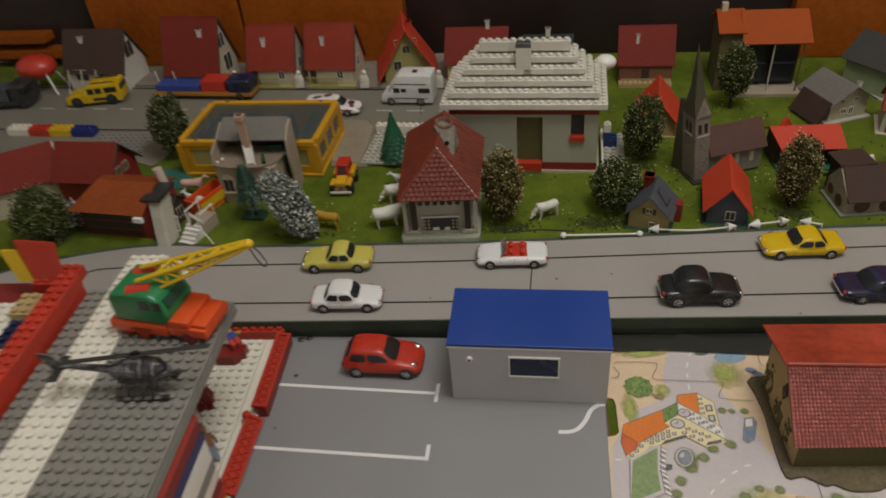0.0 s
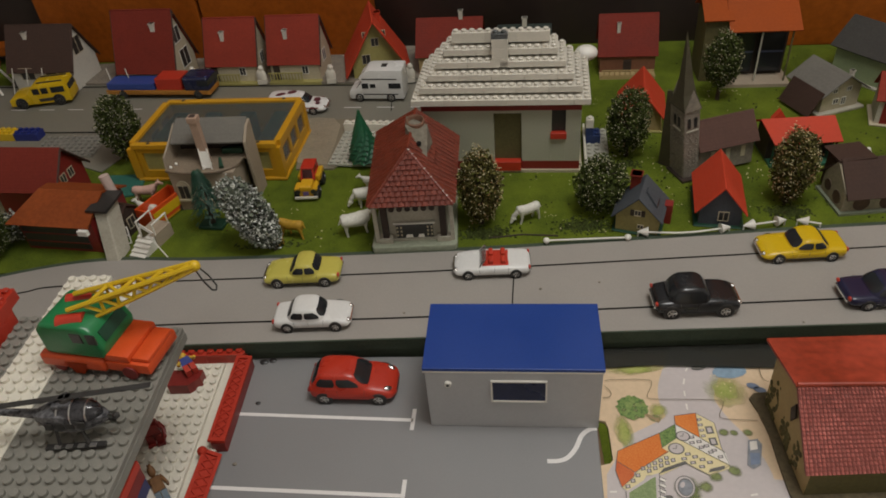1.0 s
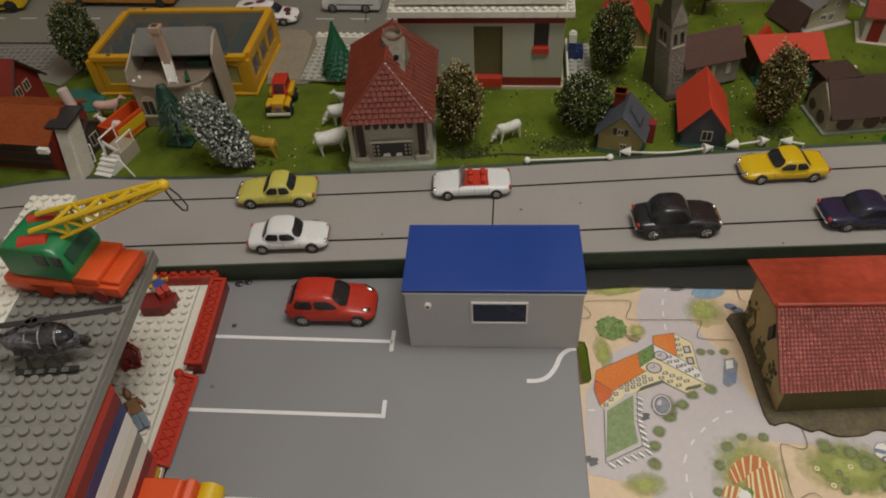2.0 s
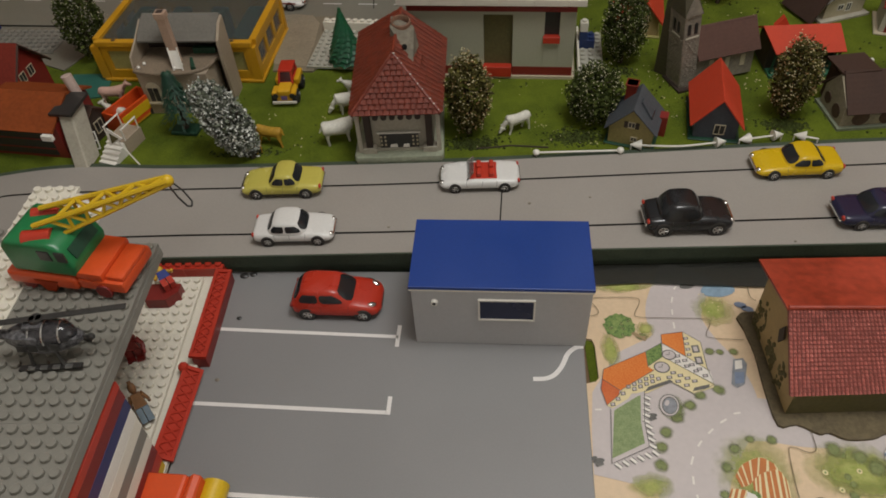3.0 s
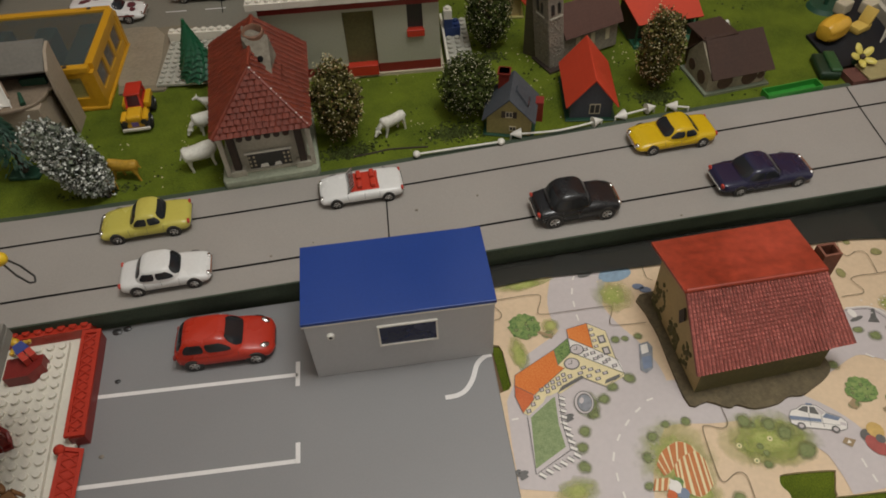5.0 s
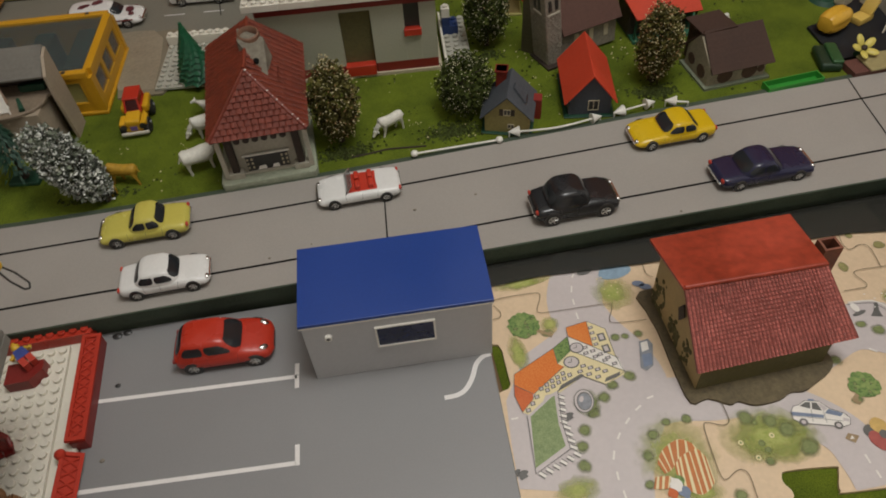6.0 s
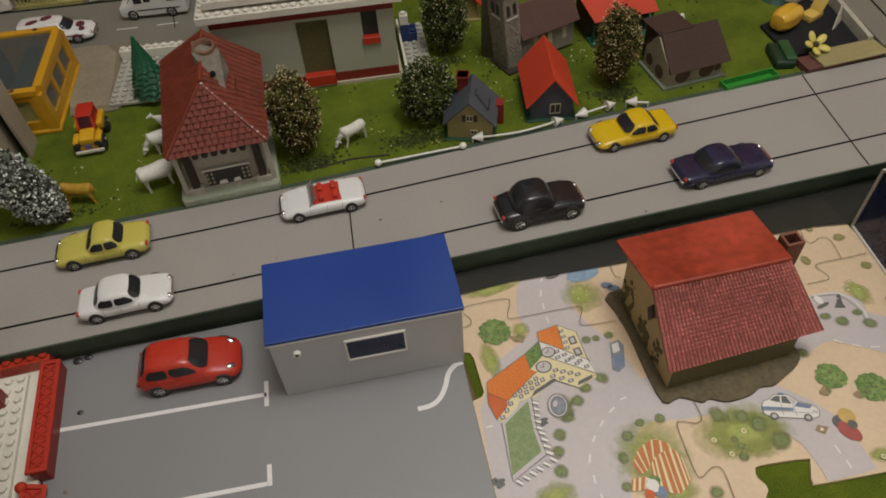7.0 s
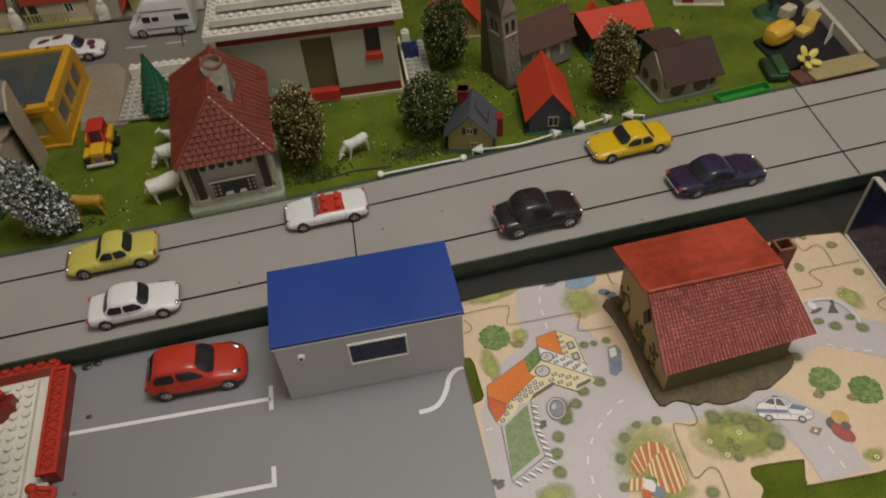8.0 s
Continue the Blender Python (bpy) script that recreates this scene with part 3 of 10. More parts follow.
# ---- jigsaw puzzle with a printed town ----
def puzzle():
    t = thing("jigsaw_puzzle", pose(0, 0, 0), "printed cardboard jigsaw of a town map with roads and trees", "puzzle")
    z = -0.0010
    # slot on the west side and a missing piece to the south
    west = [(0.1345, 0.052), (0.1345, -0.0130), (0.1400, -0.0145), (0.1415, -0.0200), (0.1408, -0.0470), (0.1385, -0.0500), (0.1300, -0.0520), (0.1270, -0.130), (0.122, -0.30)]
    south = [(0.2860, -0.30), (0.2803, -0.1594), (0.2847, -0.1549), (0.2849, -0.1514), (0.2827, -0.1465), (0.2836, -0.1423), (0.2883, -0.1399), (0.3163, -0.1430), (0.3178, -0.1460), (0.3130, -0.1547), (0.3127, -0.1575), (0.3153, -0.1592), (0.3573, -0.1626), (0.455, -0.158)]
    bm = B()
    south = south[:2] + smooth_line(south[2:13], 4) + south[13:]
    prism(bm, west + south + [(0.455, 0.052)], -0.0035, z)
    part("board", bm, M_PZ, t, "sand-coloured printed cardboard")

    def ink(name, material, pts, label="", lift=1):
        b = B()
        flat(b, pts, z + 0.00012 * lift)
        for f in b.faces:
            f.normal_update()
            if f.normal.z < 0:
                f.normal_flip()
        me = mesh_of(name, b, material, normals=False)
        ob = new(name, me)
        ob.parent = t
        return tagged(ob, label)

    def stroke(name, material, pts, width, label="", lift=3, smooth=True):
        b = B()
        ribbon(b, smooth_line(pts, 6) if smooth else pts, width, z + 0.00012 * lift)
        ob = part(name, b, material, t, label)
        return ob

    # soft ground of the street square
    ink("printed_square", M_PZROAD, [(0.1349, -0.0586), (0.1562, -0.0265), (0.1806, -0.0141), (0.1973, 0.0004), (0.2189, -0.0288), (0.2356, -0.0533), (0.2408, -0.0865), (0.2193, -0.0983), (0.1964, -0.1362), (0.1285, -0.1180), (0.1309, -0.0881)], "printed lilac-grey square", 1.7)
    # roads
    stroke("printed_road", M_PZROAD, [(0.222, 0.052), (0.211, 0.030), (0.202, 0.005), (0.208, -0.020), (0.220, -0.045), (0.222, -0.070), (0.203, -0.098), (0.188, -0.128), (0.178, -0.18), (0.17, -0.28)], 0.040, "printed lilac-grey street", 1)
    stroke("printed_road", M_PZROAD, [(0.205, -0.085), (0.235, -0.080), (0.270, -0.085), (0.305, -0.083), (0.345, -0.066), (0.380, -0.056), (0.415, -0.075), (0.455, -0.105)], 0.032, "printed lilac-grey street", 2)
    stroke("printed_road", M_PZROAD, [(0.290, -0.092), (0.315, -0.105), (0.333, -0.125), (0.337, -0.145), (0.3372, -0.1598)], 0.032, "printed lilac-grey street", 3)
    ink("printed_square", M_PZROAD, oval(0.390, -0.052, 0.030, 0.017, 20, 0.1), "printed grey square", 2.5)
    for a, b in (((0.2074, 0.0308), (0.2098, 0.0341)), ((0.2048, 0.0233), (0.2029, 0.0178)), ((0.2020, 0.0116), (0.2015, 0.0064)), ((0.2007, -0.0006), (0.2005, -0.0062)), ((0.2292, -0.0756), (0.2245, -0.0764)), ((0.2189, -0.0804), (0.2143, -0.0830)), ((0.2087, -0.0872), (0.2049, -0.0907)),
                 ((0.1995, -0.0957), (0.1964, -0.0996)), ((0.1918, -0.1065), (0.1893, -0.1120)), ((0.1888, -0.1197), (0.1881, -0.1250)), ((0.1886, -0.1316), (0.1886, -0.1369)), ((0.1348, -0.0723), (0.1393, -0.0723)), ((0.3821, -0.0722), (0.3862, -0.0758)), ((0.3915, -0.0787), (0.3961, -0.0814)),
                 ((0.4023, -0.0836), (0.4080, -0.0852)), ((0.3381, -0.1401), (0.3381, -0.1458)), ((0.3389, -0.1505), (0.3390, -0.1555))):
        stroke("lane_dash", M_PZWHITE, [a, b], 0.0013, "", 5, False)
    # meadows with a paler rim, pond
    n = 0
    for c, rx, ry, turn, wob in (((0.2325, 0.0115), 0.0150, 0.0150, 0.2, 0.3), ((0.1692, 0.0340), 0.0240, 0.0050, 0.15, 0.2), ((0.1525, -0.0255), 0.0060, 0.0170, 0.2, 0.4), ((0.1796, -0.0069), 0.0070, 0.0070, 0.0, 0.4),
                                 ((0.2275, -0.1185), 0.0250, 0.0285, 0.0, 0.10), ((0.2865, -0.1160), 0.0300, 0.0190, -0.25, 0.15), ((0.2960, -0.1215), 0.0270, 0.0140, -0.15, 0.2), ((0.2890, -0.1175), 0.0240, 0.0150, -0.2, 0.3), ((0.1631, -0.1258), 0.0150, 0.0080, 0.2, 0.4), ((0.2347, -0.1429), 0.0110, 0.0090, 0.1, 0.4), ((0.3620, -0.1520), 0.0085, 0.0050, 0.1, 0.4)):
        n += 1
        ink("printed_meadow", M_PZWASH, oval(c[0], c[1], rx * 1.15, ry * 1.15, 26, turn, wob, n), "printed soft green meadow", 3.4 + 0.06 * n)
    for c, rx, ry in (((0.2395, 0.0295), 0.0125, 0.0070),):
        ink("printed_pond", M_PZBLUE, oval(c[0], c[1], rx, ry, 16, 0.1, 0.15, 2), "printed blue pond", 4)
    ink("printed_meadow", M_PZWASH, [(0.4190, -0.0255), (0.4241, -0.0248), (0.4249, -0.0316), (0.4326, -0.0403), (0.4337, -0.0491), (0.4269, -0.0561), (0.4203, -0.0516), (0.4150, -0.0396), (0.4113, -0.0342)], "printed green shrubbery", 4)
    stroke("printed_outline", M_PZWHITE, [(0.3895, -0.0344), (0.4005, -0.0354), (0.4081, -0.0376), (0.4139, -0.0445), (0.4164, -0.0546), (0.4148, -0.0633)], 0.0010, "", 4.6)
    stroke("printed_outline", M_PZINK, [(0.3876, -0.0360), (0.3994, -0.0372), (0.4062, -0.0392), (0.4111, -0.0453), (0.4135, -0.0548), (0.4125, -0.0627)], 0.0005, "", 4.7)
    for c, sx, sy in (((0.4404, 0.0095), 0.0056, 0.0042), ((0.4435, -0.0202), 0.0050, 0.0044), ((0.4036, -0.0041), 0.0044, 0.0058), ((0.4240, 0.0229), 0.0038, 0.0030)):
        ink("printed_shrub", M_PZOLIVE, oval(c[0], c[1], sx, sy, 14, 0.4, 0.2, 31), "printed olive bush", 4.9)
    ink("printed_statue", M_PZINK, [(0.3983, -0.0484), (0.4061, -0.0507), (0.4064, -0.0456), (0.4091, -0.0389), (0.4068, -0.0383), (0.4027, -0.0445)], "printed grey statue", 5.2)
    ink("printed_meadow", M_PZWASH, oval(0.375, 0.012, 0.015, 0.012, 14, 0.3, 0.3, 9), "printed green patch", 3.2)
    # trees: trunk and shadow, crown in three tones
    for c, r, tr in (((0.1613, -0.0027), 0.0132, (0.1737, -0.0122)), ((0.3639, -0.0967), 0.0118, (0.3526, -0.1045)), ((0.3851, -0.1109), 0.0125, (0.3718, -0.1124))):
        d = Vector((tr[0] - c[0], tr[1] - c[1]))
        foot = (tr[0] + d.x * 0.12, tr[1] + d.y * 0.12)
        stroke("printed_tree_trunk", M_PZSHADE, [c, foot], 0.0024, "printed brown trunk", 4.5 + 0.01 * n, False)
        for k in (-0.9, -0.35, 0.5):
            stroke("printed_root", M_PZSHADE, [foot, (foot[0] + 0.0042 * math.cos(k), foot[1] + 0.0030 * math.sin(k) - 0.0012)], 0.0013, "", 4.6 + 0.01 * k, False)
        ink("printed_tree_shade", M_PZWASHD, oval(tr[0] + 0.002, tr[1] - 0.001, 0.0060, 0.0034, 14, 0.3, 0.3, n), "", 4.4)
        r *= 0.86
        ink("printed_tree", M_PZDGREEN, oval(c[0], c[1], r, r * 0.95, 40, 0.2, 0.18, 20 + n), "printed dark green tree crown", 5.2)
        rt = random.Random(500 + n)
        for k in range(16):
            a, q = rt.uniform(0, 6.28), r * 0.80 * math.sqrt(rt.random())
            ink("printed_leafage", M_PZLEAF if k % 3 else M_PZWASHD, oval(c[0] + q * math.cos(a), c[1] + q * math.sin(a), r * 0.20, r * 0.15, 9, a, 0.6, 90 + n + k), "", 5.4 + 0.03 * k)
        n += 1
    for c, r in (((0.2205, -0.0268), 1.0), ((0.2278, -0.0274), 0.9), ((0.2372, -0.0271), 1.0), ((0.2195, -0.0579), 1.3), ((0.2062, -0.0623), 1.3), ((0.1977, -0.0699), 1.3), ((0.1880, -0.0791), 1.3), ((0.1789, -0.0893), 1.3), ((0.1735, -0.1000), 1.3), ((0.1706, -0.1122), 1.4),
                 ((0.2302, -0.0944), 0.9), ((0.2433, -0.0955), 1.1), ((0.2188, -0.1013), 1.2), ((0.2110, -0.1140), 1.1), ((0.2050, -0.1313), 1.0), ((0.2798, -0.1026), 1.6), ((0.2936, -0.1076), 1.5), ((0.3010, -0.1154), 1.8), ((0.3081, -0.1288), 1.9), ((0.2811, -0.1327), 0.9), ((0.2832, -0.1256), 0.7),
                 ((0.3967, -0.0602), 1.4), ((0.4142, -0.0666), 1.4), ((0.3563, -0.0759), 1.2), ((0.3618, -0.1538), 0.8), ((0.2818, -0.1205), 0.7), ((0.2836, -0.1065), 0.6), ((0.2546, -0.1486), 1.4)):
        ink("printed_shrub", M_PZWASHD, oval(c[0], c[1], 0.0043 * r, 0.0040 * r, 18, 0.3, 0.2, 70 + n), "", 5.0 + 0.05 * (n % 20))
        n += 1
    for x, y in ((0.388, -0.0535), (0.411, -0.0560)):
        ink("printed_shrub", M_PZWASHD, oval(x, y, 0.0052, 0.0036, 11, 0.3, 0.35, 70 + n), "", 5.1)
        n += 1
    for c in ((0.2691, -0.1178), (0.2898, -0.1171), (0.2752, -0.1291), (0.3616, -0.1541)):
        ink("printed_flower", M_PZCREAM, oval(c[0], c[1], 0.0018, 0.0018, 8), "", 7)
        ink("printed_flower", M_PZDGREEN, oval(c[0], c[1], 0.0008, 0.0008, 6), "", 7.3)
    for i in range(18):
        rnd = random.Random(300 + i)
        cx, cy, sx, sy = (0.42, -0.036, 0.017, 0.006) if i % 2 else (0.2344, 0.0164, 0.010, 0.010)
        ink("printed_flower", M_PZWHITE if i % 2 else M_PZCREAM, oval(cx + sx * rnd.uniform(-1, 1), cy + sy * rnd.uniform(-1, 1), 0.0007, 0.0006, 6), "", 6)
    # town hall
    ink("printed_facade", M_PZCREAM, [(0.1432, -0.0693), (0.1521, -0.0616), (0.1550, -0.0573), (0.1794, -0.0418), (0.1906, -0.0508), (0.1716, -0.0601), (0.1610, -0.0603), (0.1553, -0.0684), (0.1482, -0.0727)], "printed cream town hall facade", 6)
    ink("printed_facade", M_PZCREAM, [(0.1751, -0.0392), (0.1872, -0.0309), (0.2174, -0.0533), (0.2166, -0.0562), (0.2023, -0.0612), (0.1882, -0.0510)], "printed cream town hall front", 6.2)
    ink("printed_facade", M_PZWHITE, [(0.1891, -0.0195), (0.2035, -0.0312), (0.2172, -0.0436), (0.2177, -0.0534), (0.1872, -0.0309)], "printed pale town hall front", 6.4)
    ink("printed_facade", M_PZCREAM, [(0.2052, -0.0096), (0.2161, -0.0187), (0.2156, -0.0403), (0.2172, -0.0436), (0.2031, -0.0311)], "printed cream gable", 6.6)
    ink("printed_roof", M_PZORANGE, [(0.1447, -0.0408), (0.1761, -0.0264), (0.1756, -0.0389), (0.1793, -0.0422), (0.1532, -0.0581), (0.1426, -0.0482)], "printed orange town hall roof", 7)
    ink("printed_roof", M_PZDORANGE, [(0.1426, -0.0482), (0.1533, -0.0577), (0.1520, -0.0620), (0.1432, -0.0693), (0.1409, -0.0564)], "printed dark orange roof end", 7.2)
    ink("printed_roof", M_PZDGREEN, [(0.1761, -0.0264), (0.1884, -0.0192), (0.1867, -0.0313), (0.1756, -0.0389)], "printed green tower roof", 7.4)
    ink("printed_roof", M_PZORANGE, [(0.1897, -0.0117), (0.2052, -0.0096), (0.2031, -0.0311), (0.1891, -0.0195)], "printed orange town hall roof", 7.6)
    for c, k in (((0.1850, -0.0397), 1.0), ((0.1918, -0.0294), 0.9)):
        ink("printed_clock", M_PZINK, oval(c[0], c[1], 0.0056 * k, 0.0048 * k, 18), "printed round clock dial", 8)
        ink("printed_clock", M_PZROAD, oval(c[0], c[1], 0.0046 * k, 0.0039 * k, 18), "", 9)
        stroke("clock_hand", M_PZINK, [(c[0] - 0.0025 * k, c[1]), c, (c[0] + 0.0008 * k, c[1] + 0.0026 * k)], 0.0006, "", 9.6, False)

    def windows(start, step, count, w, h, lift=8.0):
        """A row of small printed windows."""
        for i in range(count):
            x, y = start[0] + step[0] * i, start[1] + step[1] * i
            ink("printed_window", M_PZINK, [(x - w, y - h), (x + w, y - h + 0.0004), (x + w, y + h), (x - w, y + h - 0.0004)], "", lift)
            ink("printed_window", M_PZROAD, [(x - w * 0.55, y - h * 0.6), (x + w * 0.55, y - h * 0.6 + 0.0002), (x + w * 0.55, y + h * 0.6), (x - w * 0.55, y + h * 0.6)], "", lift + 0.4)

    d = lambda a, b, k: ((b[0] - a[0]) / k, (b[1] - a[1]) / k)
    windows((0.1918, -0.0443), d((0.1918, -0.0443), (0.2049, -0.0512), 3), 4, 0.0019, 0.0014)
    windows((0.1885, -0.0480), d((0.1885, -0.0480), (0.1989, -0.0545), 2), 3, 0.0019, 0.0014)
    windows((0.1976, -0.0305), d((0.1976, -0.0305), (0.2102, -0.0416), 3), 4, 0.0018, 0.0014)
    windows((0.1968, -0.0350), d((0.1968, -0.0350), (0.2130, -0.0470), 3), 4, 0.0018, 0.0014)
    windows((0.2064, -0.0154), d((0.2064, -0.0154), (0.2058, -0.0295), 3), 4, 0.0016, 0.0013)
    windows((0.2113, -0.0247), d((0.2113, -0.0247), (0.2114, -0.0344), 1), 2, 0.0026, 0.0034)
    windows((0.1596, -0.0551), d((0.1596, -0.0551), (0.1768, -0.0470), 4), 5, 0.0015, 0.0017)
    windows((0.1633, -0.0570), d((0.1633, -0.0570), (0.1809, -0.0490), 4), 5, 0.0015, 0.0017)
    windows((0.1472, -0.0687), d((0.1472, -0.0687), (0.1552, -0.0604), 2), 3, 0.0016, 0.0016)
    ink("printed_arcade", M_PZINK, [(0.1694, -0.0595), (0.1732, -0.0553), (0.1886, -0.0498), (0.1903, -0.0516)], "printed dark arcade", 8.2)
    ink("printed_arcade", M_PZINK, [(0.2018, -0.0593), (0.2038, -0.0563), (0.2143, -0.0538), (0.2132, -0.0566)], "printed dark arcade", 8.2)
    for pts in ([(0.1447, -0.0408), (0.1761, -0.0264), (0.1884, -0.0192), (0.1897, -0.0117), (0.2052, -0.0096), (0.2161, -0.0187), (0.2156, -0.0403), (0.2174, -0.0542), (0.2023, -0.0612), (0.1882, -0.0510)],
                [(0.1447, -0.0408), (0.1409, -0.0564), (0.1432, -0.0693), (0.1521, -0.0616), (0.1550, -0.0573), (0.1794, -0.0418)], [(0.1751, -0.0392), (0.1872, -0.0309), (0.2174, -0.0542)], [(0.1891, -0.0195), (0.2031, -0.0311), (0.2172, -0.0436)], [(0.1761, -0.0264), (0.1756, -0.0389)], [(0.1884, -0.0192), (0.1872, -0.0309)], [(0.2052, -0.0096), (0.2031, -0.0311)], [(0.1425, -0.0486), (0.1533, -0.0577)]):
        stroke("printed_outline", M_PZINK, pts, 0.00036, "", 9.5, False)
    # court, colonnade, fountain
    ink("printed_court", M_PZROAD, [(0.1453, -0.0724), (0.1645, -0.0603), (0.1697, -0.0587), (0.1658, -0.0816), (0.1659, -0.0995), (0.1406, -0.1111)], "printed pale courtyard rim", 7)
    ink("printed_court", M_PZCOURT, [(0.1473, -0.0733), (0.1646, -0.0625), (0.1667, -0.0618), (0.1635, -0.0818), (0.1634, -0.0973), (0.1413, -0.1076)], "printed green courtyard", 7.3)
    stroke("printed_outline", M_PZINK, [(0.1453, -0.0724), (0.1406, -0.1111), (0.1658, -0.0999), (0.1658, -0.0816), (0.1697, -0.0587)], 0.0005, "", 8.5, False)
    for a, b, off, k in (((0.1687, -0.0628), (0.1651, -0.0802), (0.1726, -0.0651), 5), ((0.1661, -0.0841), (0.1661, -0.0980), (0.1700, -0.0868), 4), ((0.1428, -0.1110), (0.1674, -0.1026), (0.1461, -0.1141), 6)):
        for i in range(k):
            u = i / (k - 1)
            x, y = a[0] + (b[0] - a[0]) * u, a[1] + (b[1] - a[1]) * u
            p, q = (x, y), (x + off[0] - a[0], y + off[1] - a[1])
            stroke("printed_column", M_PZINK, [p, q], 0.0030, "", 7.5 + 0.02 * i, False)
            stroke("printed_column", M_PZWHITE, [p, q], 0.0019, "", 8.0 + 0.02 * i, False)
    for c in ((0.1842, -0.0696),):
        ink("printed_fountain", M_PZWASHD, oval(c[0] + 0.002, c[1] - 0.001, 0.0100, 0.0118, 20, -0.3, 0.2, 3), "printed shrubs round the fountain", 5.8)
        ink("printed_fountain", M_PZINK, oval(c[0], c[1], 0.0066, 0.0086, 24, -0.3), "printed fountain rim", 6.4)
        ink("printed_fountain", M_PZROAD, oval(c[0], c[1], 0.0061, 0.0080, 24, -0.3), "", 6.7)
        ink("printed_fountain", M_PZINK, oval(c[0] + 0.0003, c[1] - 0.0002, 0.0050, 0.0068, 24, -0.3), "", 6.9)
        ink("printed_fountain", M_PZWATER, oval(c[0] + 0.0004, c[1] - 0.0004, 0.0045, 0.0061, 24, -0.3), "printed dark water", 7.1)
        ink("printed_fountain", M_PZROAD, oval(c[0] - 0.0012, c[1] + 0.0016, 0.0014, 0.0024, 12, -0.5), "printed light on the water", 7.3)
    for c, r in (((0.1715, -0.0783), 0.0034), ((0.1327, -0.1101), 0.0036), ((0.1299, -0.1075), 0.0020)):
        ink("printed_statue", M_PZINK, oval(c[0], c[1], r, r * 0.6, 12, 0.3, 0.8, 5), "printed dark ornament", 7)
    # striped tent: two fans of stripes and an awning
    def fan(pa, pb, count, lift):
        """Cream cloth between two edges, with orange stripes across."""
        ea, eb = smooth_line(pa, 8), smooth_line(pb, 8)
        ink("printed_tent", M_PZCREAM, ea + eb[::-1], "printed cream tent cloth", lift)
        at = lambda e, u: e[min(len(e) - 1, int(u * (len(e) - 1) + 0.5))]
        for i in range(count):
            u0, u1 = (i + 0.04) / count, (i + 0.64) / count
            ink("printed_stripe", M_PZSTRIPE, [at(ea, u0), at(ea, u1), at(eb, u1), at(eb, u0)], "", lift + 0.3)

    fan([(0.2144, -0.1199), (0.2208, -0.1121), (0.2327, -0.1075), (0.2406, -0.1124)], [(0.2163, -0.1271), (0.2214, -0.1255), (0.2283, -0.1202), (0.2416, -0.1158)], 6, 6.6)
    fan([(0.2239, -0.1232), (0.2292, -0.1190), (0.2351, -0.1168), (0.2418, -0.1162), (0.2449, -0.1236)], [(0.2226, -0.1325), (0.2250, -0.1382), (0.2318, -0.1436), (0.2385, -0.1418), (0.2435, -0.1377)], 7, 7.2)
    fan([(0.2101, -0.1280), (0.2136, -0.1282), (0.2194, -0.1291)], [(0.2064, -0.1346), (0.2103, -0.1357), (0.2154, -0.1363)], 3, 7.2)
    for c, r, m in (((0.2204, -0.1348), 0.0038, M_PZWHITE), ((0.2233, -0.1326), 0.0030, M_PZDGREEN), ((0.2235, -0.1399), 0.0036, M_PZSTEEL), ((0.2165, -0.1395), 0.0030, M_PZDORANGE)):
        ink("printed_stall", m, oval(c[0], c[1], r, r * 1.2, 12, 0.3, 0.4, 9), "printed market goods", 8 + 400 * r)
    # patrol car, small cars, signs
    ca, cu, cv = Vector((0.3072, -0.1118)), Vector((0.0318, -0.0104)), Vector((0.0062, 0.0150))
    at = lambda pts: [tuple(ca + cu * u + cv * v) for u, v in pts]
    shape = at([(0.0, 0.12), (-0.03, 0.45), (0.02, 0.70), (0.12, 0.78), (0.24, 1.0), (0.50, 1.02), (0.68, 0.74), (0.93, 0.60), (1.03, 0.40), (1.01, 0.12), (0.88, 0.0), (0.14, 0.0)])
    ink("printed_car", M_PZWHITE, shape, "printed white and blue patrol car", 7)
    for pts, mtl, lift in (([(0.66, 0.72), (0.92, 0.59), (0.86, 0.44), (0.58, 0.52)], M_PZSTEEL, 7.4), ([(-0.02, 0.46), (0.56, 0.44), (0.56, 0.30), (-0.01, 0.30)], M_PZSTEEL, 7.4), ([(0.14, 0.74), (0.25, 0.94), (0.34, 0.95), (0.33, 0.66)], M_PZINK, 7.5), ([(0.36, 0.65), (0.37, 0.95), (0.46, 0.95), (0.54, 0.62)], M_PZINK, 7.5), ([(0.49, 0.97), (0.65, 0.74), (0.57, 0.60), (0.48, 0.92)], M_PZROAD, 7.6), ([(0.30, 1.02), (0.42, 1.02), (0.42, 1.10), (0.31, 1.10)], M_PZSTEEL, 7.5), ([(0.90, 0.40), (1.01, 0.36), (1.0, 0.24), (0.90, 0.27)], M_PZROAD, 7.5)):
        ink("printed_car", mtl, at(pts), "", lift)
    stroke("printed_outline", M_PZINK, shape + shape[:1], 0.0004, "", 8.4, False)
    for line in ([(0.34, 0.64), (0.35, 0.10)], [(0.56, 0.60), (0.60, 0.10)], [(0.0, 0.28), (0.90, 0.24)]):
        stroke("printed_outline", M_PZINK, at(line), 0.0003, "", 8.2, False)
    for u in (0.18, 0.80):
        c = at([(u, 0.04)])[0]
        ink("printed_wheel", M_PZINK, oval(c[0], c[1], 0.0027, 0.0026, 14), "", 9)
        ink("printed_wheel", M_PZROAD, oval(c[0], c[1], 0.0015, 0.0014, 12), "", 9.3)
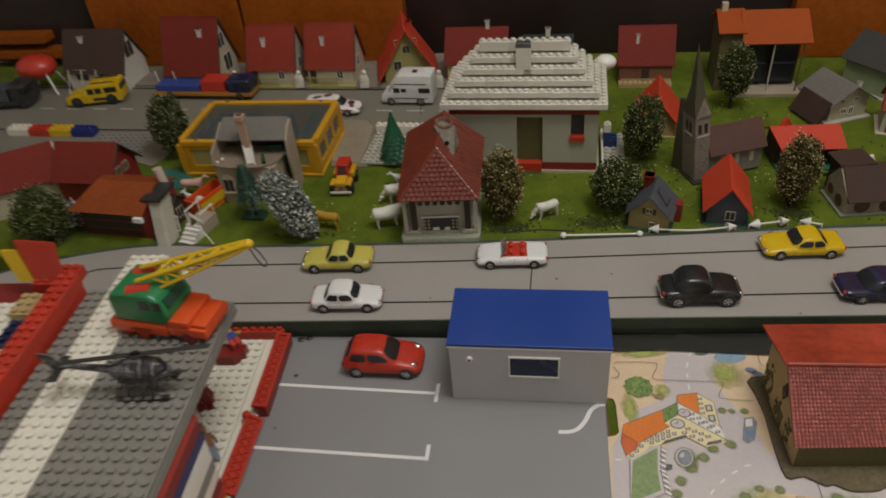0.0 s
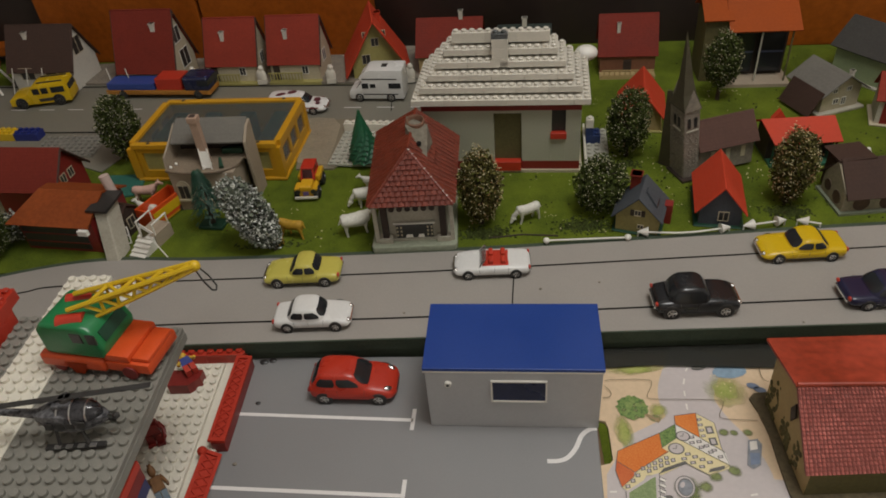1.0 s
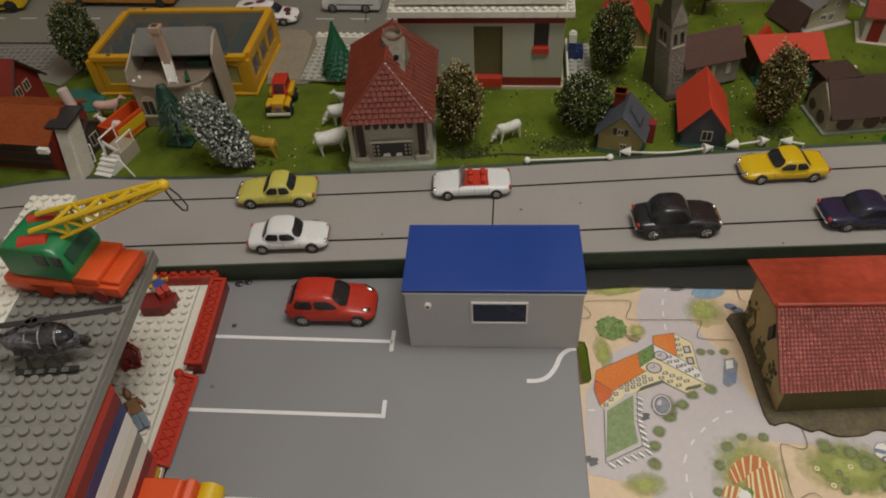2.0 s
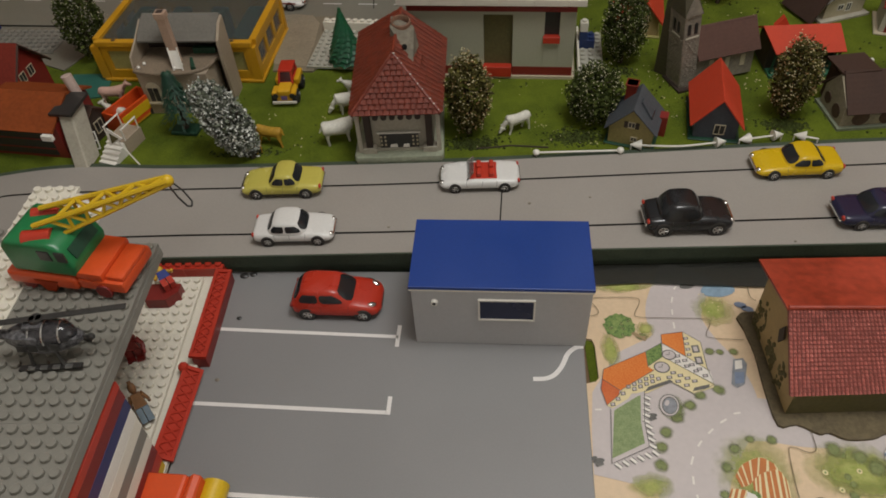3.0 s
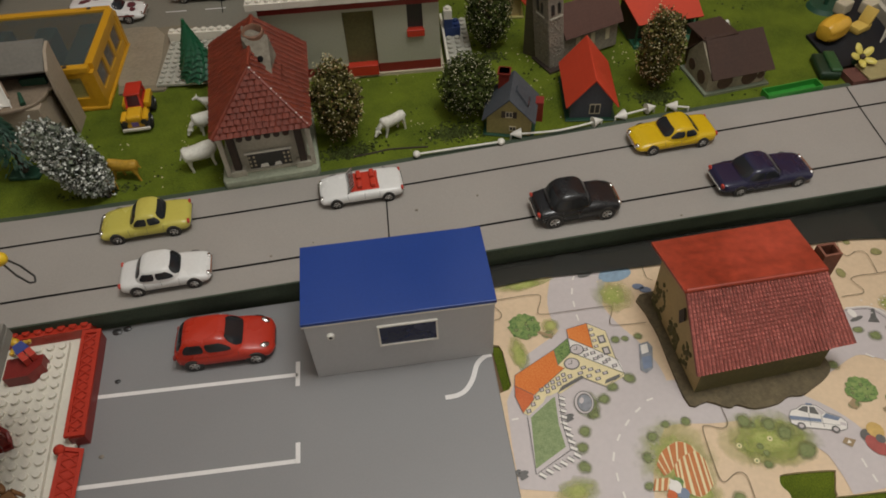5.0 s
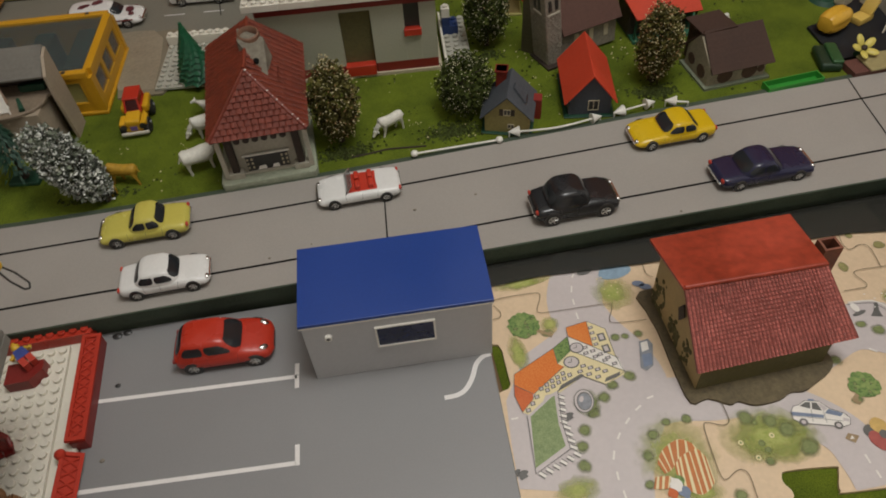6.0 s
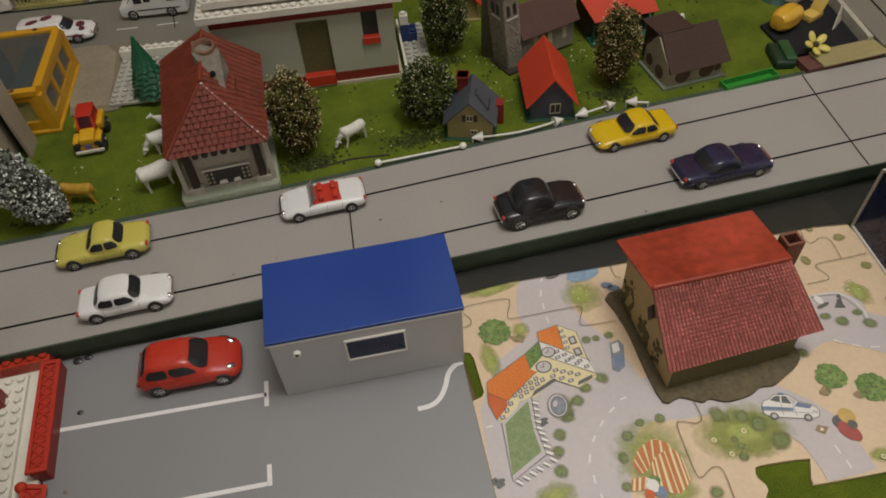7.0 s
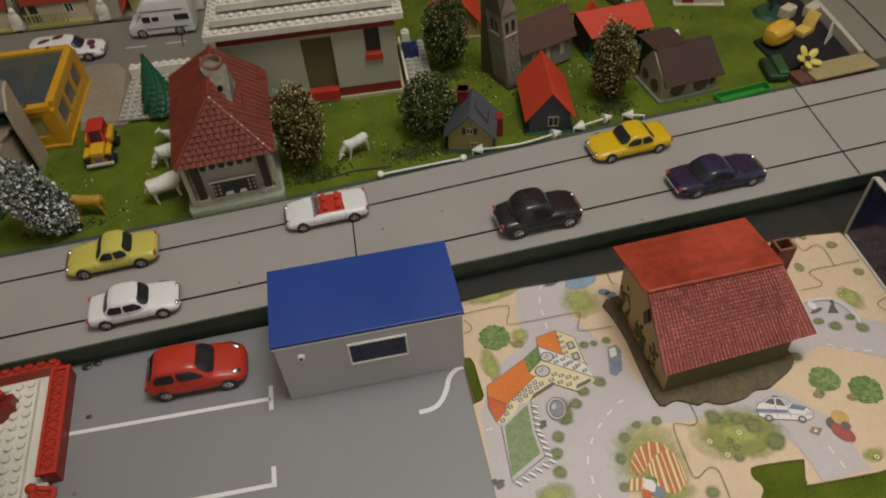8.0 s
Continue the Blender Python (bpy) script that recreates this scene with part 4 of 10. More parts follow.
    ink("printed_sign", M_PZSHADE, [(0.3321, -0.1283), (0.3357, -0.1253), (0.3414, -0.1284), (0.3366, -0.1323)], "printed warning triangle", 7)
    ink("printed_sign", M_PZWHITE, [(0.3346, -0.1294), (0.3371, -0.1273), (0.3375, -0.1297)], "", 8)
    for c, rx, ry, m, lf in (((0.3567, -0.1245), 0.0052, 0.0058, M_PZGOLD, 7.4), ((0.3522, -0.1342), 0.0052, 0.0082, M_PZCAR, 7.0), ((0.3501, -0.1272), 0.0044, 0.0050, M_PZINK, 6.8), ((0.3566, -0.1306), 0.0030, 0.0032, M_PZINK, 7.6)):
        ink("printed_car", m, oval(c[0], c[1], rx, ry, 14, 0.5, 0.15, 4), "printed small red and yellow car", lf)
    for c in ((0.2373, -0.0426),):
        ink("printed_car", M_PZWATER, [(0.2352, -0.0338), (0.2419, -0.0328), (0.2436, -0.0377), (0.2378, -0.0539), (0.2320, -0.0569), (0.2289, -0.0537)], "printed pale blue van on the street", 7)
        ink("printed_car", M_PZSTEEL, [(0.2333, -0.0443), (0.2399, -0.0443), (0.2374, -0.0529), (0.2313, -0.0539)], "", 7.4)
        ink("printed_car", M_PZWHITE, [(0.2359, -0.0350), (0.2408, -0.0344), (0.2395, -0.0413), (0.2342, -0.0422)], "", 7.4)
    for c in ((0.2179, 0.0340),):
        ink("printed_car", M_PZINK, oval(c[0], c[1], 0.0060, 0.0026, 12, 0.15), "printed dark car by the pond", 7)
    for c in ((0.2527, 0.0145), (0.2568, 0.0106)):
        ink("printed_cart", M_PZSTEEL, oval(c[0], c[1], 0.0046, 0.0028, 10, -0.3), "printed little blue cart", 7)
    ink("printed_cart", M_PZINK, oval(0.3920, -0.0445, 0.0055, 0.0016, 10, 0.2), "printed scooter on the square", 7)
    ink("printed_cart", M_PZWHITE, oval(0.3915, -0.0395, 0.0028, 0.0040, 10, 0.1), "", 7.5)
    # knob-shaped cuts between the pieces
    cuts = ([(0.1453, 0.0224), (0.1507, 0.0235), (0.1766, 0.0226), (0.1790, 0.0176), (0.1744, 0.0084), (0.1761, 0.0043), (0.1948, 0.0031), (0.2243, 0.0015), (0.2263, -0.0032), (0.2219, -0.0112), (0.2241, -0.0154), (0.2466, -0.0177)],
            [(0.1441, 0.0180), (0.1477, 0.0113), (0.1462, 0.0071), (0.1409, 0.0061)], [(0.2622, 0.0321), (0.2618, 0.0214), (0.2652, 0.0176)],
            [(0.2695, -0.0884), (0.2690, -0.1009), (0.2665, -0.1043), (0.2625, -0.1044), (0.2552, -0.1012), (0.2516, -0.1031), (0.2493, -0.1202), (0.2482, -0.1350), (0.2508, -0.1379), (0.2576, -0.1346), (0.2622, -0.1343), (0.2647, -0.1387), (0.2626, -0.1547)],
            [(0.3919, -0.0249), (0.4026, -0.0252), (0.4082, -0.0252), (0.4103, -0.0219), (0.4072, -0.0132), (0.4083, -0.0106), (0.4146, -0.0096), (0.4291, -0.0104), (0.4506, -0.0108)],
            [(0.4163, 0.0246), (0.4143, 0.0153), (0.4158, 0.0100), (0.4197, 0.0101), (0.4249, 0.0122), (0.4301, 0.0113), (0.4318, 0.0066), (0.4310, -0.0004), (0.4291, -0.0104)],
            [(0.4550, -0.0460), (0.4380, -0.0500), (0.4370, -0.0560), (0.4450, -0.0700), (0.4400, -0.0900)])
    for pts in cuts:
        stroke("piece_cut", M_PZCUT, pts, 0.00045, "dark cut between puzzle pieces", 12)


puzzle()

# green felt under the puzzle
bm = B()
bx(bm, 0.135, 0.75, -0.34, 0.04, -0.0045, -0.0037)
solid("felt_mat", bm, M_GRASS, "dark green felt under the puzzle", "mat", kind="structure")


# ---- small toy vehicles ----
def loft(bm, stations):
    """Skin over cross-sections (x, half width, bottom, top) of a rounded body."""
    rings = []
    for x, hw, zb, zt in stations:
        h = zt - zb
        prof = [(hw * 0.90, zb), (hw, zb + 0.30 * h), (hw * 0.985, zb + 0.70 * h), (hw * 0.88, zb + 0.95 * h), (hw * 0.55, zt), (-hw * 0.55, zt), (-hw * 0.88, zb + 0.95 * h), (-hw * 0.985, zb + 0.70 * h), (-hw, zb + 0.30 * h), (-hw * 0.90, zb)]
        rings.append([bm.verts.new((x, y, z)) for y, z in prof])
    n = len(rings[0])
    for a, b in zip(rings, rings[1:]):
        for i in range(n):
            j = (i + 1) % n
            bm.faces.new((a[i], a[j], b[j], b[i]))
    bm.faces.new(rings[0])
    bm.faces.new(rings[-1][::-1])


def wheels(t, L, W, r, x0, x1, wide=0.0042, rim=M_RIM):
    bm = B()
    cyl(bm, (0, -wide / 2, 0), (0, wide / 2, 0), r, seg=18)
    bev(bm, r * 0.12, 1, 1.0)
    tyre = mesh_of("wheel", bm, M_TYRE, True)
    bm = B()
    for y in (-1, 1):
        e = y * (wide / 2 + 0.0003)
        for k in range(16):
            a0, a1 = 2 * math.pi * k / 16, 2 * math.pi * (k + 1) / 16
            q = [bm.verts.new((rr * r * math.cos(a), e + y * h, rr * r * math.sin(a))) for rr, h, a in ((0.64, 0.0, a0), (0.64, 0.0, a1), (0.54, 0.0003, a1), (0.54, 0.0003, a0))]
            bm.faces.new(q)
        for k in range(5):
            a = 2 * math.pi * k / 5
            cyl(bm, (0, e, 0), (0.56 * r * math.cos(a), e, 0.56 * r * math.sin(a)), r * 0.11, r * 0.09, 5)
        cyl(bm, (0, e - y * 0.0004, 0), (0, e + y * 0.0005, 0), r * 0.20, seg=10)
    disc = mesh_of("rim", bm, rim, True)
    for x in (x0, x1):
        for y in (-1, 1):
            w = same("wheel", tyre, t, pose(x, y * (W / 2 - wide / 2 + 0.0004), r))
            same("rim", disc, w, Matrix())


def along(pts, x):
    """Height of a smooth line through points (x, z), x rising."""
    for (a, p), (b, q) in zip(pts, pts[1:]):
        if x <= b:
            u = min(1.0, max(0.0, (x - a) / (b - a)))
            return p + (q - p) * (u * 0.45 + (3 * u * u - 2 * u ** 3) * 0.55)
    return pts[-1][1]


SECTION = [(0.80, 0.0), (0.93, 0.06), (0.985, 0.20), (1.0, 0.38), (0.997, 0.54), (0.975, 0.68), (0.94, 0.80), (0.88, 0.90), (0.77, 0.965), (0.55, 0.995), (0.25, 1.01)]


def toy_car(label, m, L, W, H, paint, hood=0.56, trunk=0.58, cab=(-0.34, 0.22), top=(-0.22, 0.06), roof=None, glass=M_GLASS, group="", lamps=M_CHROME, wagon=False, stripe=None, seats=None, soft=4.0, modern=False):
    """A die-cast car; its front points along +x."""
    t = thing("toy_car", m, label, "toy car", group)
    r = H * (0.215 if modern else 0.225)
    z0 = r * 0.72
    nose = 0.05 if modern else 0.0
    deck = [(-0.506, 0.40), (-0.494, trunk - 0.10), (-0.47, trunk - 0.035), (-0.40, trunk), (-0.22, 0.605), (0.05, 0.605), (0.20, hood + 0.025), (0.33, hood - 0.01 - nose * 0.6), (0.41, hood - 0.06 - nose), (0.465, hood - 0.13 - nose), (0.492, hood - 0.20 - nose), (0.506, hood - 0.29 - nose)]
    half = lambda x: 0.5 * W * (1 - (0.16 if modern else 0.08) * max(0.0, (abs(x) - 0.22) / 0.286) ** 2 - 0.34 * max(0.0, (abs(x) - 0.43) / 0.076) ** 3)
    low = lambda x: z0 + H * 0.075 * max(0.0, (abs(x) - 0.36) / 0.146) ** 2

    def side(x, v):
        """Point of the flank at length x (in car lengths) and height share v."""
        zt = along(deck, x) * H
        for (w0, v0), (w1, v1) in zip(SECTION, SECTION[1:]):
            if v <= v1:
                return Vector((x * L, half(x) * (w0 + (w1 - w0) * (v - v0) / (v1 - v0)), low(x) + (zt - low(x)) * v))
        return Vector((x * L, 0.0, zt))

    bm = B()
    rings = []
    xs = [-0.506, -0.502, -0.495, -0.484, -0.47, -0.45, -0.42] + [-0.38 + 0.04 * i for i in range(20)] + [0.42, 0.445, 0.465, 0.482, 0.494, 0.502, 0.506]
    for x in xs:
        pts = [side(x, v) for _, v in SECTION[:-1]] + [Vector((x * L, half(x) * 0.25, along(deck, x) * H + 0.0001))]
        rings.append([bm.verts.new(p) for p in pts] + [bm.verts.new((p.x, -p.y, p.z)) for p in pts[::-1]])
    n = len(rings[0])
    for a, b in zip(rings, rings[1:]):
        for i in range(n):
            bm.faces.new((a[i], a[(i + 1) % n], b[(i + 1) % n], b[i]))
    bm.faces.new(rings[0])
    bm.faces.new(rings[-1][::-1])
    part("body", bm, paint, t, smooth=True)
    for s in (-1, 1):
        for xw in (-0.31, 0.31):
            bm = B()
            cyl(bm, (xw * L, s * (half(xw) - 0.0024), r * 1.0), (xw * L, s * (half(xw) + 0.00015), r * 1.0), r * 1.16, seg=18)
            part("wheel_arch", bm, M_BLACK, t, "black wheel arch")
        # door seams and sill
        for xd in ((0.165, -0.155) if modern else (0.17, -0.04, -0.22)):
            bm = B()
            col = [side(xd - 0.02 * (1 - v) * (1 if xd > 0 else -1), v) for v in (0.16, 0.32, 0.5, 0.66, 0.8, 0.89)]
            for p, q in zip(col, col[1:]):
                cyl(bm, (p.x, s * (p.y - 0.00012), p.z), (q.x, s * (q.y - 0.00012), q.z), 0.00022, 0.00022, 4)
            part("door_seam", bm, M_BLACK, t, "fine dark door seam")
        bm = B()
        p, q = side(-0.22, 0.10), side(0.22, 0.10)
        bx(bm, p.x, q.x, s * p.y - 0.0006, s * p.y + 0.0003, p.z - 0.0006, p.z + 0.0004)
        part("sill", bm, M_BLACK, t)
    if top is None:
        bm = B()
        bx(bm, -0.22 * L, 0.13 * L, -0.36 * W, 0.36 * W, 0.52 * H, 0.615 * H)
        bev(bm, 0.0008)
        part("interior", bm, seats or M_RED, t, "open red interior")
        for xs_ in (-0.13, 0.03):
            for y in (-0.17, 0.17):
                bm = B()
                bx(bm, (xs_ - 0.05) * L, (xs_ + 0.01) * L, (y - 0.14) * W, (y + 0.14) * W, 0.55 * H, 0.80 * H)
                bev(bm, 0.0012)
                part("seat", bm, seats or M_RED, t, smooth=True)
        bm = B()
        slab(bm, [(0.16 * L, -0.40 * W, 0.60 * H), (0.16 * L, 0.40 * W, 0.60 * H), (0.08 * L, 0.34 * W, 0.92 * H), (0.08 * L, -0.34 * W, 0.92 * H)], 0.0008)
        part("windscreen", bm, M_SMOKE, t)
        for y in (-0.40, 0.40):
            bm = B()
            cyl(bm, (0.16 * L, y * W, 0.59 * H), (0.08 * L, y * 0.86 * W, 0.93 * H), 0.0006, 0.0006, 6)
            part("screen_post", bm, M_CHROME, t)
    else:
        a, b, c, d = cab[0], cab[1], top[0], top[1]
        zb = 0.55 * H
        taper = 0.22 if modern else 0.13
        crown = lambda w: 1 - taper * w - 0.10 * w * w - 2.2 * max(0.0, w - 0.86) ** 1.6

        def shell(w):
            """Rear end, front end, half width and height of the cabin at height share w."""
            bow = 0.018 * math.sin(math.pi * min(1.0, w)) * L
            drop = 0.55 * max(0.0, w - 0.86) ** 1.5 * L
            return (a + (c - a) * w) * L - bow + drop, (b + (d - b) * w) * L + bow - drop, 0.475 * W * crown(w), zb + (H - zb) * (w if w < 0.9 else 0.9 + (w - 0.9) * 0.9)

        def skin(kind, u, w, out=0.0):
            x0, x1, hw, z = shell(w)
            xc, ax = (x0 + x1) / 2, (x1 - x0) / 2
            e = soft
            if kind in ("right", "left"):
                y = hw * (1 - abs(u) ** e) ** (1 / e) + out
                return Vector((xc + ax * u, -y if kind == "right" else y, z + out * 0.3))
            x = ax * (1 - abs(u) ** e) ** (1 / e) + out
            return Vector((xc + (x if kind == "front" else -x), hw * u, z + out * 0.6))

        bm = B()
        rings = []
        for w in (0.0, 0.15, 0.3, 0.45, 0.6, 0.74, 0.86, 0.92, 0.96, 0.985, 1.0):
            x0, x1, hw, z = shell(w)
            ring = []
            for k in range(36):
                an = 2 * math.pi * k / 36
                cx, cy = math.cos(an), math.sin(an)
                ring.append(bm.verts.new(((x0 + x1) / 2 + (x1 - x0) / 2 * math.copysign(abs(cx) ** (2 / soft), cx), hw * math.copysign(abs(cy) ** (2 / soft), cy), z)))
            rings.append(ring)
        for p, q in zip(rings, rings[1:]):
            for k in range(36):
                bm.faces.new((p[k], p[(k + 1) % 36], q[(k + 1) % 36], q[k]))
        mid = bm.verts.new(((shell(1.0)[0] + shell(1.0)[1]) / 2, 0, H * 1.005))
        for k in range(36):
            bm.faces.new((rings[-1][k], rings[-1][(k + 1) % 36], mid))
        part("cabin", bm, roof or paint, t, smooth=True)

        def pane(name, kind, u0, u1, v0, v1, slant=0.0):
            nu, nv = 9, 6
            bm = B()
            grid = []
            for j in range(nv):
                f = j / (nv - 1)
                w = v0 + (v1 - v0) * f
                k = 0.10 if j in (0, nv - 1) else 0.02 if j in (1, nv - 2) else 0.0
                lo_, hi_ = u0 + (u1 - u0) * k, u1 - (u1 - u0) * k - slant * f
                grid.append([[bm.verts.new(skin(kind, lo_ + (hi_ - lo_) * i / (nu - 1), w, o)) for i in range(nu)] for o in (0.0002, -0.0009)])
            for p, q in zip(grid, grid[1:]):
                for i in range(nu - 1):
                    bm.faces.new((p[0][i], p[0][i + 1], q[0][i + 1], q[0][i]))
                for i in (0, nu - 1):
                    bm.faces.new((p[0][i], q[0][i], q[1][i], p[1][i]))
            for p in (grid[0], grid[-1]):
                for i in range(nu - 1):
                    bm.faces.new((p[0][i], p[0][i + 1], p[1][i + 1], p[1][i]))
            part(name, bm, glass, t, "dark car window", smooth=True)

        for kind in ("right", "left"):
            for u0, u1, sl in ((-0.80, -0.10, 0.0), (-0.02, 0.80, 0.10)) if not wagon else ((-0.86, -0.52, 0.0), (-0.46, 0.08, 0.0), (0.15, 0.82, 0.10)):
                pane("side_window", kind, u0, u1, 0.26 if modern else 0.20, 0.76, sl)
        pane("windscreen", "front", -0.84, 0.84, 0.19, 0.86)
        pane("rear_window", "rear", -0.80, 0.80, 0.22, 0.82)
    for s in (-1, 1):
        bm = B()
        if modern:
            blob(bm, (0.418 * L, s * 0.315 * W, (hood - 0.105) * H), (0.0034, 0.0021, 0.0011), 12, 7, pose(0, 0, 0, s * -14, 18, s * -28).to_3x3())
        else:
            blob(bm, (0.474 * L, s * 0.30 * W, (hood - 0.17) * H), (0.0016, 0.0024, 0.0015), 10, 6)
        part("headlight", bm, lamps, t, "bright headlight", smooth=True)
        bm = B()
        blob(bm, (-0.487 * L, s * 0.36 * W, 0.47 * H), (0.0012, 0.0024, 0.0020), 8, 5)
        part("tail_light", bm, M_DRED if modern else M_RED, t, smooth=True)
    if modern:
        bm = B()
        bx(bm, 0.500 * L, 0.5075 * L, -0.20 * W, 0.20 * W, 0.20 * H, 0.28 * H)
        part("grille", bm, M_BLACK, t)
    else:
        for xs_, w in ((0.500, 0.33), (-0.500, 0.36)):
            bm = B()
            bx(bm, xs_ * L - 0.0009, xs_ * L + 0.0009, -w * W, w * W, z0 + 0.11 * H, z0 + 0.20 * H)
            bev(bm, 0.0005)
            part("bumper", bm, M_CHROME if lamps is M_CHROME else M_BLACK, t)
    if stripe:
        for s in (-1, 1):
            bm = B()
            bx(bm, -0.42 * L, 0.40 * L, s * 0.496 * W, s * 0.504 * W, 0.40 * H, 0.46 * H)
            part("stripe", bm, stripe, t)
    wheels(t, L, W - (0.0012 if modern else 0.0006), r, -0.31 * L, 0.31 * L)
    return t


P_RED = mat("car_red_paint", (0.44, 0.032, 0.015), 0.30, 0.08, 500, 30, 0.02)
P_WHITE = mat("car_white_paint", (0.66, 0.65, 0.62), 0.25, 0.05, 500, 30, 0.02)
P_YELLOW = mat("car_yellow_paint", (0.58, 0.38, 0.010), 0.25, 0.05, 500, 30, 0.02)
P_LEMON = mat("car_lemon_paint", (0.50, 0.44, 0.09), 0.25, 0.05, 500, 30, 0.02)
P_NAVY = mat("car_navy_paint", (0.018, 0.018, 0.045), 0.25, 0.08, 500, 30, 0.02)
P_BLACK = mat("car_black_paint", (0.016, 0.016, 0.017), 0.25, 0.08, 500, 30, 0.02)

# parked red hatchback on the car park
toy_car("red three-door hatchback parked beside the bay line", pose(-0.0475, 0.0222, 0.0, 0, 0, -3.0), 0.0675, 0.0335, 0.0262, P_RED, hood=0.60, trunk=0.64, cab=(-0.48, 0.235), top=(-0.345, 0.01), lamps=M_CHROME, soft=5.0, modern=True)


# cars on the slot road, the far lane drives west, the near lane east
toy_car("pale lemon coupe on the far lane of the road", pose(-0.105, 0.1345, ZR + 0.0003, 0, 0, 180), 0.068, 0.030, 0.0215, P_LEMON, group="cars on the slot road", cab=(-0.26, 0.16), top=(-0.14, 0.03))
toy_car("bright yellow sports coupe on the far lane of the road", pose(0.325, 0.1435, ZR + 0.0003, 0, 0, 181), 0.070, 0.031, 0.0200, P_YELLOW, group="cars on the slot road", hood=0.55, trunk=0.62, cab=(-0.30, 0.18), top=(-0.16, 0.02))
toy_car("dark navy saloon on the near lane of the road", pose(0.375, 0.0835, ZR + 0.0003, 0, 0, 0.5), 0.078, 0.031, 0.0205, P_NAVY, group="cars on the slot road", cab=(-0.30, 0.16), top=(-0.14, 0.02))
toy_car("small white saloon on the near lane of the road", pose(-0.086, 0.0780, ZR + 0.0003, 0, 0, 0), 0.064, 0.028, 0.0205, P_WHITE, group="cars on the slot road", cab=(-0.32, 0.20), top=(-0.20, 0.07))
toy_car("black rounded saloon on the near lane of the road", pose(0.222, 0.0815, ZR + 0.0003, 0, 0, 0.5), 0.066, 0.031, 0.0265, P_BLACK, group="cars on the slot road", hood=0.58, trunk=0.56, cab=(-0.36, 0.16), top=(-0.24, 0.04))
toy_car("white open convertible with red interior on the far lane", pose(0.062, 0.1365, ZR + 0.0003, 0, 0, 180), 0.066, 0.030, 0.0195, P_WHITE, top=None, group="cars on the slot road")

# white estate car with red decals on the rear road
t = toy_car("white estate car with dark and red decals on the rear road", pose(-0.176, 0.4640, ZG + 0.0013, 0, 0, -6), 0.082, 0.030, 0.0215, P_WHITE, cab=(-0.44, 0.27), top=(-0.38, 0.12), wagon=True, stripe=M_DRED, group="cars on the rear road")
decal = mat("maroon_decal", (0.10, 0.022, 0.030), 0.45, 0.3, 500, 90, 0.05)
for cx, cy, rx, ry, zz in ((0.0270, 0.003, 0.0045, 0.0052, 0.0122), (0.0300, -0.006, 0.0030, 0.0030, 0.0121), (-0.004, 0.004, 0.0060, 0.0040, 0.0216), (-0.017, -0.002, 0.0065, 0.0035, 0.0216)):
    bm = B()
    prism(bm, oval(cx, cy, rx, ry, 14, 0.4, 0.3, 5), zz - 0.0012, zz + 0.0002)
    part("decal", bm, decal, t, "maroon printed decal")


def box_van(label, m, L, W, H, paint, group):
    """A high-roofed motorhome with a sloping nose; front along +x."""
    t = thing("toy_motorhome", m, label, "toy motorhome", group)
    r = H * 0.14
    bm = B()
    side = [(-0.5, 0.10), (0.47, 0.10), (0.5, 0.18), (0.49, 0.34), (0.36, 0.42), (0.24, 0.64), (0.30, 0.76), (0.16, 0.97), (0.08, 1.0), (-0.49, 1.0), (-0.5, 0.97)]
    a = [bm.verts.new((x * L, -W / 2, z * H)) for x, z in side]
    b = [bm.verts.new((x * L, W / 2, z * H)) for x, z in side]
    bm.faces.new(a)
    bm.faces.new(b[::-1])
    for i in range(len(side)):
        j = (i + 1) % len(side)
        bm.faces.new((a[j], a[i], b[i], b[j]))
    bev(bm, 0.0012, 2)
    part("body", bm, paint, t, smooth=True)
    for s in (-1, 1):
        for x0, x1, z0, z1 in ((0.13, 0.25, 0.44, 0.60), (0.0, 0.10, 0.46, 0.58), (-0.46, -0.24, 0.44, 0.60)):
            bm = B()
            bx(bm, x0 * L, x1 * L, s * W / 2 - 0.0004, s * W / 2 + 0.0004, z0 * H, z1 * H)
            part("window", bm, M_GLASS, t, "dark side window")
        for z0, z1 in ((0.715, 0.745), (0.235, 0.265)):
            bm = B()
            bx(bm, -0.40 * L, 0.24 * L, s * W / 2 - 0.0003, s * W / 2 + 0.0003, z0 * H, z1 * H)
            part("stripe", bm, M_BLACK, t)
    bm = B()
    slab(bm, [(0.362 * L, -0.42 * W, 0.435 * H), (0.362 * L, 0.42 * W, 0.435 * H), (0.254 * L, 0.40 * W, 0.63 * H), (0.254 * L, -0.40 * W, 0.63 * H)], 0.0006)
    part("windscreen", bm, M_GLASS, t)
    bm = B()
    bx(bm, -0.20 * L, -0.10 * L, -0.18 * W, 0.12 * W, 0.995 * H, 1.012 * H)
    part("roof_hatch", bm, M_BLACK, t, "black roof hatch")
    wheels(t, L, W, r, -0.26 * L, 0.32 * L, 0.0045)
    return t


box_van("white high-roof motorhome with black stripes on the rear road", pose(-0.073, 0.4870, ZG + 0.0013, 0, 0, 173), 0.070, 0.030, 0.0420, P_WHITE, "cars on the rear road")


